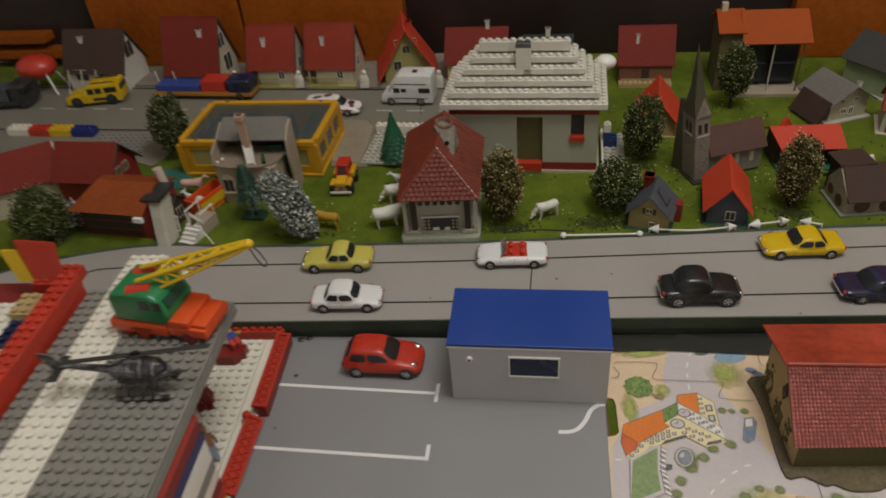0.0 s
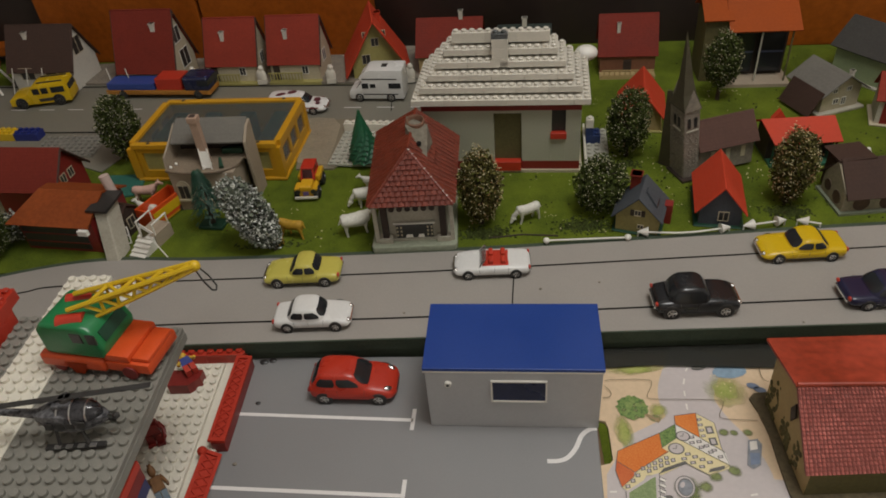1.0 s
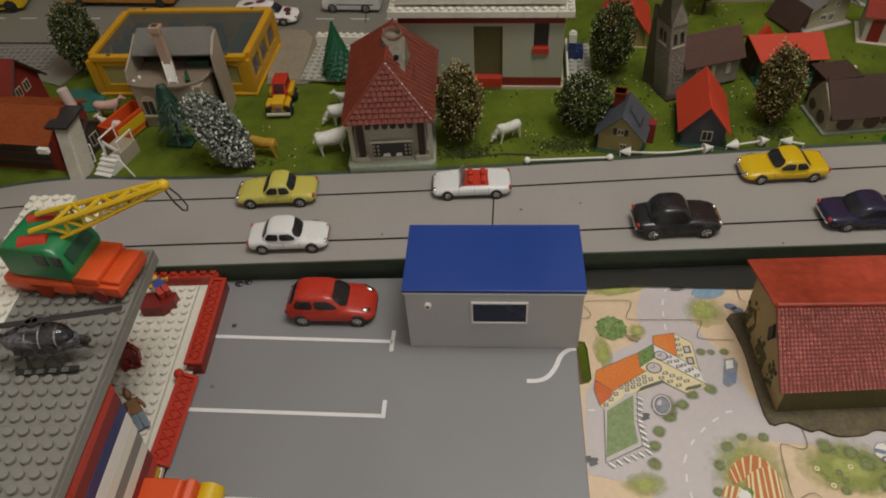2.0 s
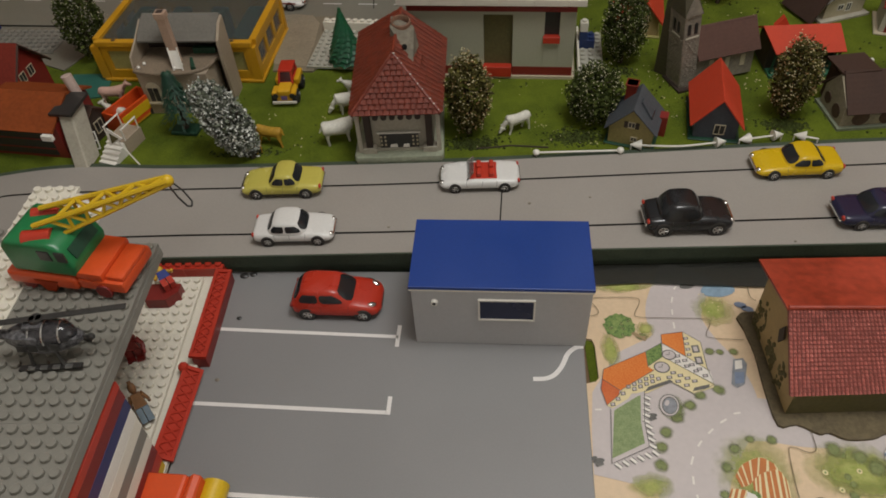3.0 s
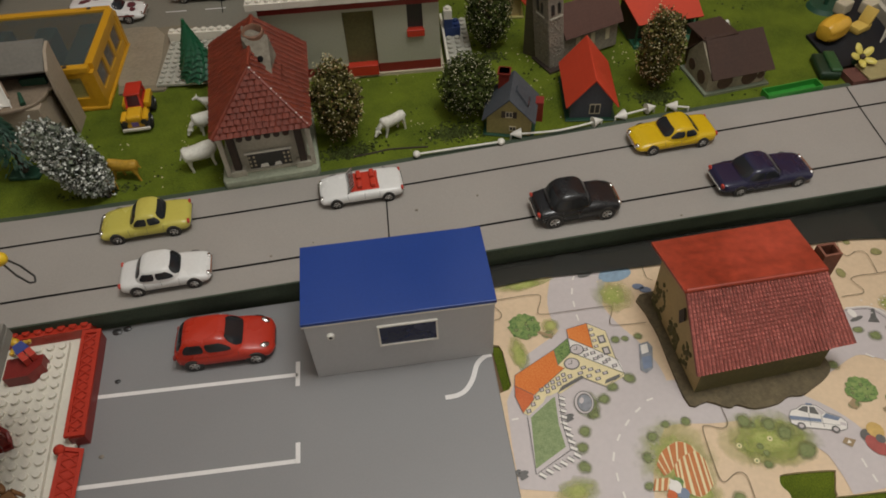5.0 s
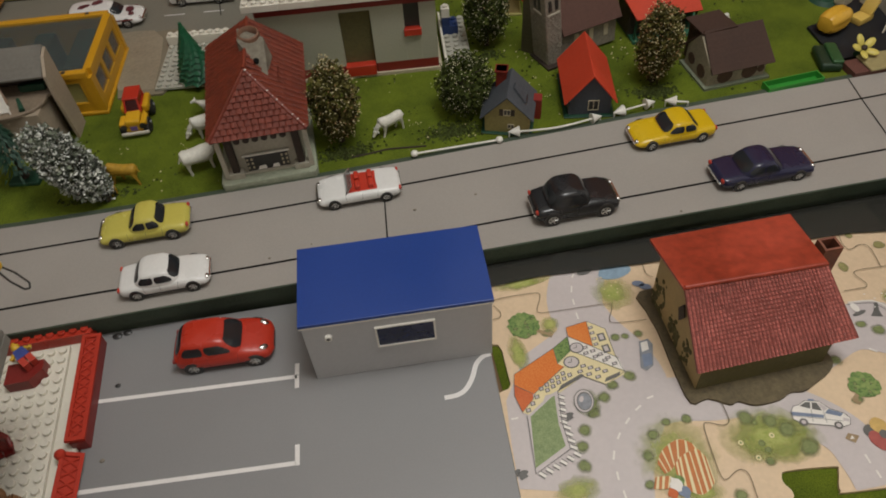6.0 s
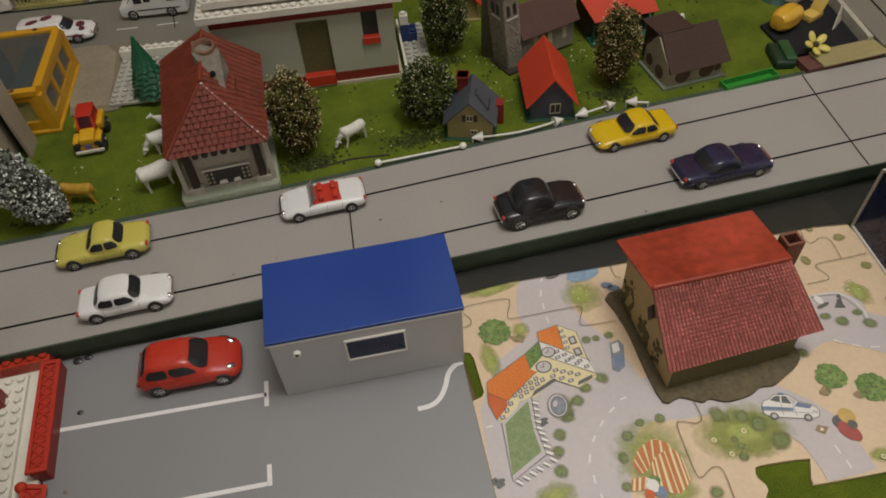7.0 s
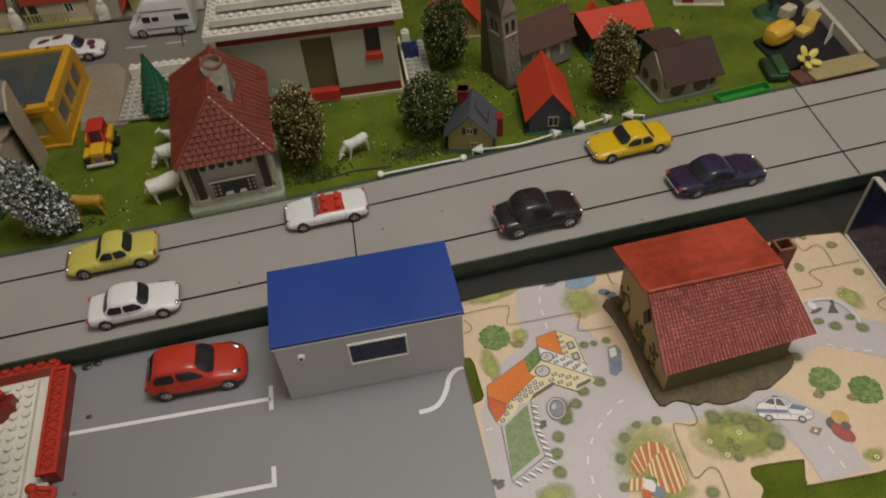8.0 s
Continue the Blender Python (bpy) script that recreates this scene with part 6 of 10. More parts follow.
    # stray bricks at the east side
    u = thing("brick_stack", pose(0.163, 0.285, ZG, 0, 0, -5.08), "white and blue bricks on a grey studded plate beside the house", "toy bricks")
    brick(u, 0.0, 0.0, 0.0, 3, 11, M_LPLATE, h=PH, name="plate", label="light grey studded plate")
    brick(u, 0.0, 0.056, PH, 2, 2, mat("blue_brick", (0.015, 0.035, 0.12), 0.4, 0.1))
    brick(u, 0.0, 0.056, PH + BH, 1, 2, mat("blue_brick_upper", (0.015, 0.035, 0.12), 0.4, 0.1))
    brick(u, 0.0, 0.056, PH + 2 * BH, 1, 1, M_WPLATE)
    bm = B()
    bx(bm, -0.0022, -0.0002, 0.0, 0.086, 0.0, 0.012)
    part("edge_strip", bm, M_WPLATE, u, "thin white edging strip")
    w = thing("white_dome", pose(0.1800, 0.430, ZG), "smooth white rounded block behind the brick house", "toy block")
    bm = B()
    blob(bm, (-0.003, 0, 0.0690), (0.013, 0.012, 0.0085), 18, 9)
    cyl(bm, (-0.030, 0, 0.0), (-0.012, 0, 0.066), 0.006, 0.008, 12)
    part("dome", bm, M_WHITE, w, smooth=True)


brick_house()


# plate with the brick-built fir
def fir_plate():
    t = thing("studded_plate", pose(-0.1145, 0.3220, ZG, 0, 0, -7), "light grey studded plate with a row of white bricks", "toy bricks")
    brick(t, 0.0, 0.0, 0.0026, 8, 9, M_LPLATE, h=0.0022, name="plate")
    for i in range(2):
        brick(t, i * 0.032, 0.0725, 0.0048, 4, 1, M_WPLATE)
    t = thing("brick_fir", pose(-0.0725, 0.3290, ZG + 0.0048), "green plastic fir tree with jagged tiers on the plate", "toy tree")
    g = mat("fir_green", (0.008, 0.085, 0.035), 0.45, 0.15, 500, 60, 0.1)
    bm = B()
    cyl(bm, (0, 0, 0), (0, 0, 0.012), 0.005, 0.004, 10)
    part("trunk", bm, M_TRUNK, t)
    n = 11
    for k in range(n):
        u = k / (n - 1)
        z0, r = 0.004 + 0.0050 * k, 0.0175 * (1 - u ** 1.25) + 0.0024
        bm = B()
        seg = 20
        outer = [bm.verts.new(((r if i % 2 else r * 0.84) * math.cos(2 * math.pi * (i + k * 0.5) / seg), (r if i % 2 else r * 0.84) * math.sin(2 * math.pi * (i + k * 0.5) / seg), z0 - (0.0012 if i % 2 else 0.0))) for i in range(seg)]
        up = [bm.verts.new((r * 0.62 * math.cos(2 * math.pi * (i + k * 0.5) / seg), r * 0.62 * math.sin(2 * math.pi * (i + k * 0.5) / seg), z0 + 0.0056)) for i in range(seg)]
        for i in range(seg):
            j = (i + 1) % seg
            bm.faces.new((outer[i], outer[j], up[j], up[i]))
        bm.faces.new(outer[::-1])
        bm.faces.new(up)
        part("tier", bm, g, t)


fir_plate()


# ---- brick building with the open ground floor, west of the car park ----
def brick_garage():
    t = thing("brick_building", pose(0, 0, 0), "half-open brick building with a grey studded roof deck", "toy building")
    zt = ZD - PH
    # deck plates: grey near the car park, white strip, narrow grey strip
    for y, n in ((-0.076, 8), (-0.140, 8), (-0.204, 8)):
        brick(t, -0.2160, y, zt, 9, n, M_GPLATE, h=PH, name="deck_plate", label="grey studded deck plate")
    for y, n in ((-0.0275, 8), (-0.0915, 8), (-0.1555, 8), (-0.2195, 8)):
        brick(t, -0.2482, y, zt + 0.0005, 4, n, M_WPLATE, h=PH, name="deck_plate", label="white studded deck plate")
    brick(t, -0.2482, 0.0367, zt + 0.0005, 4, 1, M_WPLATE, h=PH, name="deck_plate", label="white studded deck plate")
    brick(t, -0.2160, -0.0118, zt + 0.0005, 3, 6, M_WPLATE, h=PH, name="deck_plate", label="white studded deck plate")
    for y in (-0.060, -0.124, -0.188):
        brick(t, -0.2648, y, zt - 0.0004, 2, 8, M_GPLATE, h=PH, name="deck_plate", label="grey studded deck plate")
    bm = B()
    bx(bm, -0.2646, -0.1436, -0.2195, -0.0124, zt - 0.0068, zt - 0.0006)
    part("deck_beam", bm, M_GPLATE, t, "dark grey deck edge")
    # supports below the deck
    for x0, x1, y0, y1 in ((-0.262, -0.254, -0.21, -0.02), (-0.262, -0.20, -0.022, -0.014)):
        bm = B()
        bx(bm, x0, x1, y0, y1, 0.0064, zt - 0.007)
        part("rear_wall", bm, M_DRED, t, "dark red brick wall")
    # striped outer wall in courses
    z = 0.0
    y1 = -0.112
    for mt, h in ((M_YELLOW, BH), (M_RED, BH), (M_DRED, BH), (M_WPLATE, BH), (M_GPLATE, BH), (M_WPLATE, BH), (M_WHITE, BH), (mat("blue_course", (0.03, 0.035, 0.12), 0.4, 0.1), BH), (M_DRED, BH), (M_RED, BH * 0.6), (M_WPLATE, PH * 0.6)):
        y = y1
        y1 += 0.0006
        for n in (8, 6):
            brick(t, -0.1520, y - n * S, z, 1, n, mt, h=h, studs="none", name="wall_brick")
            y -= n * S
        z += h
        if z > zt - 0.010:
            break
    # ground floor plates
    for x, y, nx, ny in ((-0.206, -0.010, 6, 7), (-0.206, -0.074, 6, 8), (-0.206, -0.130, 6, 7)):
        brick(t, x, y, 0.0034, nx, ny, M_WPLATE, h=PH, name="floor_plate", label="white studded floor plate")
    bm = B()
    bx(bm, -0.262, -0.1435, -0.14, 0.060, -0.0004, 0.0033)
    part("floor_base", bm, M_WPLATE, t)
    # low red walls round the floor, the east arm a lattice panel on its side
    bm = B()
    bx(bm, -0.1455, -0.1350, -0.0350, 0.0478, 0.0, 0.0100)
    bev(bm, 0.0004, 1)
    part("wall_base", bm, M_DRED, t, "dark red wall below the lattice")
    part("lattice_fence", _lattice(0.0830, 0.0125, 11), M_LATTICE, t, "red lattice panel lying on the wall", m=pose(-0.1345, 0.0480, 0.0115, 0, 0, -90) @ pose(0, 0, 0, 84, 0, 0))
    for x, n in ((-0.2060, 4), (-0.1740, 4)):
        brick(t, x, 0.0492, 0.0034, n, 1, M_RED, h=BH, name="wall_brick", label="low red wall brick")
    # slope brick with the seated figure
    bm = B()
    prism(bm, [(0, 0), (0.016, 0), (0.024, 0.008), (0.024, 0.016), (0.0, 0.016)], 0, 0.0096)
    part("slope_brick", bm, M_DRED, t, "dark red corner brick", m=pose(-0.1930, 0.0150, 0.0068))
    # tilted red lattice fence
    part("lattice_fence", _lattice(0.0700, 0.0140, 9, True), M_LATTICE, t, "red lattice fence leaning outwards", m=pose(-0.1375, -0.0400, 0.0030, 0, 0, -92) @ pose(0, 0, 0, 58, 0, 0))
    return t


def _lattice(L, H, n, knob=False):
    bm = B()
    bx(bm, 0, L, -0.0012, 0.0012, 0, 0.0024)
    bx(bm, 0, L, -0.0012, 0.0012, H - 0.0024, H)
    for x in (0.0, L - 0.0028):
        bx(bm, x, x + 0.0028, -0.0012, 0.0012, 0.0024, H - 0.0024)
    bx(bm, 0.0028, L - 0.0028, -0.0012, -0.0007, 0.0024, H - 0.0024)
    for i in range(n):
        for s in (1, -1):
            x = 0.003 + i * (L - 0.012) / (n - 1)
            p, q = ((x, 0, 0.002), (x + 0.007, 0, H - 0.002)) if s > 0 else ((x + 0.007, 0, 0.002), (x, 0, H - 0.002))
            cyl(bm, p, q, 0.0007, 0.0007, 6)
    if knob:
        blob(bm, (0.002, 0, H), (0.0036, 0.0036, 0.0036), 10, 7)
    return bm


brick_garage()


def west_wall():
    t = thing("brick_wall", pose(0, 0, 0), "red brick wall with yellow and red blocks at its end", "toy bricks")
    for k in range(2):
        for i, y in enumerate((-0.030, -0.062, -0.094, -0.126, -0.158, -0.190)):
            brick(t, -0.2830, y + 0.001 * k, ZD - 0.0030 + k * BH, 2, 4, M_RED, studs="all" if k else "none")
    brick(t, -0.311, 0.0030, ZD - 0.003, 4, 3, M_RED)
    bm = B()
    slab(bm, [(-0.322, 0.006, 0.112), (-0.309, 0.006, 0.112), (-0.317, 0.012, 0.138), (-0.330, 0.012, 0.138)], 0.003)
    part("yellow_panel", bm, M_YELLOW, t, "leaning yellow panel")
    bm = B()
    slab(bm, [(-0.308, 0.006, 0.112), (-0.284, 0.004, 0.110), (-0.286, 0.014, 0.143), (-0.316, 0.014, 0.146)], 0.003)
    part("red_panel", bm, M_RED, t, "leaning red panel")
    brick(t, -0.372, -0.200, ZD - 0.006, 11, 24, M_WPLATE, h=PH, name="plate", label="white studded plate")
    bm = B()
    bx(bm, -0.372, -0.284, -0.205, 0.02, 0.0, ZD - 0.0062)
    part("base_block", bm, M_DRED, t, "dark red brick block")
    for x, y, mt in ((-0.312, -0.030, M_TAN), (-0.305, -0.060, M_NAVY)):
        brick(t, x, y, ZD - 0.0028, 2, 3, mt, h=0.008)


west_wall()


def front_bricks():
    t = thing("toy_tractor", pose(-0.1335, -0.1375, 0.0, 0, 0, -4), "orange-red and yellow plastic toy beside the lattice fence", "toy vehicle")
    bm = B()
    prism(bm, [(-0.022, 0), (0.012, 0), (0.016, 0.012), (0.012, 0.018), (-0.014, 0.018), (-0.022, 0.012)], -0.011, 0.011, pose(0, 0, 0.004, 90, 0, 0))
    bev(bm, 0.001, 1)
    part("body", bm, M_ORANGE, t)
    bm = B()
    prism(bm, [(0.013, 0), (0.024, 0), (0.022, 0.018), (0.017, 0.020), (0.013, 0.015)], -0.011, 0.011, pose(0, 0, 0.004, 90, 0, 0))
    bev(bm, 0.001, 1)
    part("hood", bm, M_ORANGE, t)
    for x, r in ((0.027, 0.0085), (-0.024, 0.0085)):
        bm = B()
        cyl(bm, (x, -0.012, r), (x, 0.012, r), r, seg=16)
        part("wheel", bm, M_YELLOW, t, "yellow wheel", smooth=True)
    bm = B()
    bx(bm, -0.02, 0.02, -0.009, 0.009, 0.0, 0.005)
    part("chassis", bm, M_DRED, t)


front_bricks()


# ---- small figures on the floor plate: plain dolls ----
def doll(name, label, m, s, head, torso, legs, arms):
    bm = B()
    cut = []
    blob(bm, (0, 0, 0.0285 * s), (0.0046 * s, 0.0046 * s, 0.0050 * s), 10, 7)
    cyl(bm, (0, 0, 0.0330 * s), (0, 0, 0.0345 * s), 0.0024 * s, 0.0022 * s, 10)
    cut.append(len(bm.faces))
    prism(bm, [(-0.0070 * s, -0.0115 * s), (0.0070 * s, -0.0115 * s), (0.0052 * s, 0.0), (-0.0052 * s, 0.0)], -0.0038 * s, 0.0038 * s, pose(0, 0, 0.0240 * s, 90, 0, 0))
    cut.append(len(bm.faces))
    for k in (-1, 1):
        x0, x1 = sorted((k * 0.0006 * s, k * 0.0070 * s))
        bx(bm, x0, x1, -0.0040 * s, 0.0045 * s, 0.0, 0.0122 * s)
        bx(bm, x0, x1, -0.0070 * s, -0.0040 * s, 0.0, 0.0030 * s)
    cut.append(len(bm.faces))
    for k in (-1, 1):
        cyl(bm, (k * 0.0062 * s, 0, 0.0225 * s), (k * 0.0098 * s, -0.003 * s, 0.0165 * s), 0.0022 * s, 0.0020 * s, 8)
        cyl(bm, (k * 0.0098 * s, -0.003 * s, 0.0165 * s), (k * 0.0100 * s, -0.0085 * s, 0.0140 * s), 0.0019 * s, 0.0016 * s, 8)
        blob(bm, (k * 0.0100 * s, -0.0095 * s, 0.0138 * s), (0.0020 * s, 0.0020 * s, 0.0020 * s), 8, 5)
    ob = solid(name, bm, head, label, "doll", m=m, smooth=True)
    for extra in (torso, legs, arms):
        ob.data.materials.append(extra)
    for f in ob.data.polygons:
        f.material_index = sum(1 for c in cut if f.index >= c)
    return ob


M_SKIN = mat("doll_yellow", (0.60, 0.36, 0.03), 0.4, 0.1)
M_DOLLBLUE = mat("doll_blue", (0.03, 0.05, 0.22), 0.4, 0.15)
M_DOLLBROWN = mat("doll_brown", (0.20, 0.095, 0.035), 0.5, 0.3)
M_DOLLGREY = mat("doll_grey_blue", (0.17, 0.22, 0.26), 0.5, 0.2)
doll("toy_figure", "yellow and blue plastic toy figure lying on a red brick", pose(-0.1745, 0.0250, 0.0195, -78, 0, 40), 0.66, M_SKIN, M_DOLLBLUE, M_RED, M_SKIN)
doll("toy_figure", "dark red plastic toy figure standing on the floor plate", pose(-0.1880, -0.0290, 0.0066, 0, 0, 20), 0.85, M_DRED, M_DRED, M_DRED, M_DRED)
lean = (Vector((-0.1704, -0.0673, 0.0330)) - Vector((-0.1590, -0.0836, 0.0105))).to_track_quat("Z", "Y").to_matrix().to_4x4()
doll("toy_figure", "brown and grey toy figure leaning against the fence", pose(-0.1610, -0.0840, 0.0105) @ lean @ Matrix.Diagonal((0.80, 0.8, 1.2, 1)), 0.72, M_DOLLBROWN, M_DOLLBROWN, M_DOLLGREY, M_DOLLBROWN)


# ---- crane truck on the deck ----
def crane():
    jib_at = pose(-0.1860, -0.0330, ZD + 0.0016, 0, 0, 8)
    truck_at = pose(-0.1825, -0.0360, ZD + 0.0016, 0, 0, -10.5)
    t = thing("toy_crane_truck", truck_at, "red-orange toy crane truck with a green cab and yellow jib", "toy crane")
    bm = B()
    bx(bm, -0.0365, 0.010, -0.018, 0.018, 0.0030, 0.0135)
    bev(bm, 0.0034, 3)
    part("chassis", bm, M_ORANGE, t, smooth=True)
    bm = B()
    bx(bm, 0.010, 0.040, -0.0165, 0.0165, 0.0045, 0.0125)
    bx(bm, 0.010, 0.028, -0.016, 0.016, 0.0120, 0.0180)
    bx(bm, 0.028, 0.040, -0.014, 0.014, 0.0120, 0.0155)
    bev(bm, 0.0020, 2)
    part("bonnet", bm, M_ORANGE, t, smooth=True)
    for x in (-0.024, 0.026):
        for y in (-1, 1):
            bm = B()
            cyl(bm, (x, y * 0.0125, 0.0050), (x, y * 0.0176, 0.0050), 0.0050, seg=16)
            part("wheel", bm, M_DRED, t, smooth=True)
    for y in (-1, 1):
        bm = B()
        prism(bm, [(-0.013, 0.0), (-0.007, 0.0), (-0.002, 0.009), (-0.018, 0.009)], y * 0.0184, y * 0.0150, pose(0, 0, 0.0005, 90, 0, 0)) if y > 0 else prism(bm, [(-0.013, 0.0), (-0.007, 0.0), (-0.002, 0.009), (-0.018, 0.009)], 0.0150, 0.0184, pose(0, 0, 0.0005, 90, 0, 0))
        part("stabiliser", bm, M_ORANGE, t)
    bm = B()
    side = [(-0.029, 0.0), (0.014, 0.0), (0.0155, 0.009), (0.011, 0.0215), (0.004, 0.0260), (-0.023, 0.0260), (-0.029, 0.0205)]
    prism(bm, side, -0.0168, 0.0168, pose(-0.001, 0, 0.0136, 90, 0, 0))
    bev(bm, 0.0048, 4)
    cabm = part("cab", bm, M_GREEN, t, "green plastic crane cab", smooth=True)
    for x0, x1, z0, z1 in ((-0.0165, -0.0075, 0.0195, 0.0270), (-0.0055, 0.0020, 0.0195, 0.0270)):
        bm = B()
        bx(bm, x0 + 0.0115, x1 + 0.0105, -0.0173, -0.0160, z0 + 0.0075, z1 + 0.0078)
        bev(bm, 0.0004, 1)
        part("cab_window", bm, M_BLACK, cabm, "dark open cab window")
    bm = B()
    slab(bm, [(0.0144, -0.0115, 0.0258), (0.0144, 0.0115, 0.0258), (0.0116, 0.0115, 0.0330), (0.0116, -0.0115, 0.0330)], 0.0012)
    part("windscreen", bm, M_DGREEN, cabm)
    j = thing_part("jib", t)
    bm = B()
    cyl(bm, (-0.014, -0.010, 0.0372), (0.002, -0.010, 0.0372), 0.0050, 0.0050, 12)
    cyl(bm, (-0.014, 0.010, 0.0372), (0.002, 0.010, 0.0372), 0.0045, 0.0045, 12)
    part("drum", bm, M_RED, j, "red winch drum", smooth=True)
    # lattice jib
    a, b = Vector((-0.007, 0.0, 0.0430)), Vector((0.0740, -0.004, 0.0625))
    j.matrix_basis = truck_at.inverted() @ jib_at
    def bar(p, q, r):
        bm = B()
        cyl(bm, p, q, r, r, 6)
        part("jib_bar", bm, M_YELLOW, j)
    d = b - a
    up, sd = Vector((0, 0, 1)), Vector((0, 1, 0))
    ends = []
    for s in (-1, 1):
        p0, p1 = a + sd * 0.0075 * s, b + sd * 0.0018 * s
        bar(p0 + up * 0.0010, p1 + up * 0.0012, 0.0016)
        bar(p0 - up * 0.0105 + d * 0.14, p1 - up * 0.0012, 0.0014)
        for i in range(6):
            u, v = 0.12 + i * 0.14, 0.12 + (i + 1) * 0.14
            top = lambda w: p0.lerp(p1, w) + up * 0.0010
            low = lambda w: (p0 - up * 0.0105 + d * 0.14).lerp(p1 - up * 0.0012, w)
            bar(top(u), low((u + v) / 2 - 0.05), 0.0011)
            bar(low((u + v) / 2 - 0.05), top(v), 0.0011)
    for i in range(7):
        u, v = 0.18 + i * 0.115, 0.18 + (i + 1) * 0.115
        k = 1 if i % 2 else -1
        bar(a + d * u + sd * (0.0075 - 0.0057 * u) * k + up * 0.0012, a + d * v - sd * (0.0075 - 0.0057 * v) * k + up * 0.0012, 0.0012)
    bm = B()
    blob(bm, b, (0.0036, 0.0034, 0.0036), 10, 7)
    part("jib_head", bm, M_YELLOW, j, "yellow pulley head", smooth=True)
    bm = B()
    pts = [b + Vector((0.0, -0.001, -0.002)), b + Vector((0.0030, -0.0030, -0.010)), b + Vector((0.0062, -0.0032, -0.0172)), b + Vector((0.0082, -0.0022, -0.0185)), b + Vector((0.0086, -0.0002, -0.0165)), b + Vector((0.0052, 0.0014, -0.009)), b + Vector((0.0005, 0.0015, -0.001))]
    for p, q in zip(pts, pts[1:]):
        cyl(bm, p, q, 0.00055, 0.00055, 5)
    part("hook_wire", bm, M_BLACK, j, "black wire hook")


def thing_part(name, parent):
    ob = new(name, None)
    ob.parent = parent
    ob.empty_display_size = 0.005
    return ob


crane()


# ---- helicopter on the deck ----
def helicopter():
    t = thing("toy_helicopter", pose(-0.1830, -0.0985, ZD + 0.0017, 0, 0, 3), "grey toy helicopter with a smoked canopy and black rotor", "toy helicopter")
    grey = two_tone("mottled_gunmetal", (0.028, 0.027, 0.029), (0.20, 0.195, 0.20), 130.0, 0.24, 0.1, 400.0, 0.42, 0.72)
    bm = B()
    loft(bm, [(-0.010, 0.0035, 0.0110, 0.0160), (-0.002, 0.0072, 0.0070, 0.0185), (0.009, 0.0085, 0.0058, 0.0185), (0.018, 0.0078, 0.0062, 0.0150), (0.026, 0.0045, 0.0075, 0.0125), (0.029, 0.0022, 0.0088, 0.0110)])
    part("fuselage", bm, grey, t, smooth=True)
    for s in (-1, 1):
        for i in range(4):
            x = -0.003 + i * 0.0060
            bm = B()
            slab(bm, [(x, s * 0.0079, 0.0100), (x + 0.0047, s * 0.0081, 0.0098), (x + 0.0047, s * 0.0078, 0.0140), (x + 0.0006, s * 0.0076, 0.0144)][::s], 0.0008)
            part("side_window", bm, M_BLACK, t, "dark cabin window")
    bm = B()
    blob(bm, (0.0125, 0, 0.0140), (0.0145, 0.0082, 0.0078), 18, 11)
    part("canopy", bm, glass_mat("dark_canopy", (0.045, 0.042, 0.045), 0.08, 0.62), t, "smoked clear canopy", smooth=True)
    bm = B()
    blob(bm, (0.0195, 0, 0.0118), (0.0075, 0.0062, 0.0042), 14, 8)
    part("nose_window", bm, M_GLASS, t, "black cockpit floor", smooth=True)
    for x in (0.0045, 0.0125, 0.0205):
        k = math.sqrt(max(0.0, 1 - ((x - 0.0125) / 0.0145) ** 2))
        bm = B()
        arc = [Vector((x, 0.0084 * k * math.cos(a * math.pi / 10), 0.0140 + 0.0080 * k * math.sin(a * math.pi / 10))) for a in range(11)]
        for p, q in zip(arc, arc[1:]):
            cyl(bm, p, q, 0.00045, 0.00045, 5)
        part("canopy_rib", bm, M_RIM, t, "silver canopy rib")
    bm = B()
    bx(bm, 0.002, 0.0125, -0.0032, 0.0052, 0.0195, 0.0228)
    bev(bm, 0.0012, 2)
    part("engine_cover", bm, grey, t, smooth=True)
    bm = B()
    cyl(bm, (-0.006, 0, 0.0140), (-0.046, 0.003, 0.0170), 0.0030, 0.0015, 10)
    part("tail_boom", bm, grey, t, smooth=True)
    bm = B()
    slab(bm, [(-0.048, 0.0015, 0.0110), (-0.038, 0.0015, 0.0150), (-0.046, 0.0015, 0.0270), (-0.054, 0.0015, 0.0290)], 0.0012)
    part("tail_fin", bm, grey, t)
    bm = B()
    bx(bm, -0.047, -0.041, -0.010, 0.012, 0.0150, 0.0160)
    part("tail_plane", bm, M_BLACK, t)
    bm = B()
    cyl(bm, (0.009, 0.002, 0.0175), (0.009, 0.002, 0.0240), 0.0018, 0.0014, 10)
    cyl(bm, (0.009, 0.002, 0.0232), (0.009, 0.002, 0.0250), 0.0038, 0.0032, 12)
    part("mast", bm, M_BLACK, t)
    for a in (6.0, 186.0):
        bm = B()
        bx(bm, 0.0, 0.047, -0.0020, 0.0020, 0.0, 0.0010)
        bev(bm, 0.0004, 1)
        part("rotor_blade", bm, M_BLACK, t, "black rotor blade", m=pose(0.009, 0.002, 0.0240, 0, 0, a))
    for ob in t.children:
        ob.matrix_basis = pose(0, 0, 0.0050) @ ob.matrix_basis
    for y in (-0.0095, 0.0095):
        bm = B()
        bx(bm, -0.008, 0.026, y - 0.0016, y + 0.0016, 0.0, 0.0022)
        for x in (0.0, 0.017):
            cyl(bm, (x, y, 0.001), (x * 0.8, y * 0.55, 0.0125), 0.0010, 0.0010, 6)
        part("skid", bm, M_BLACK, t, "black landing skid")
        for i in range(4):
            bm = B()
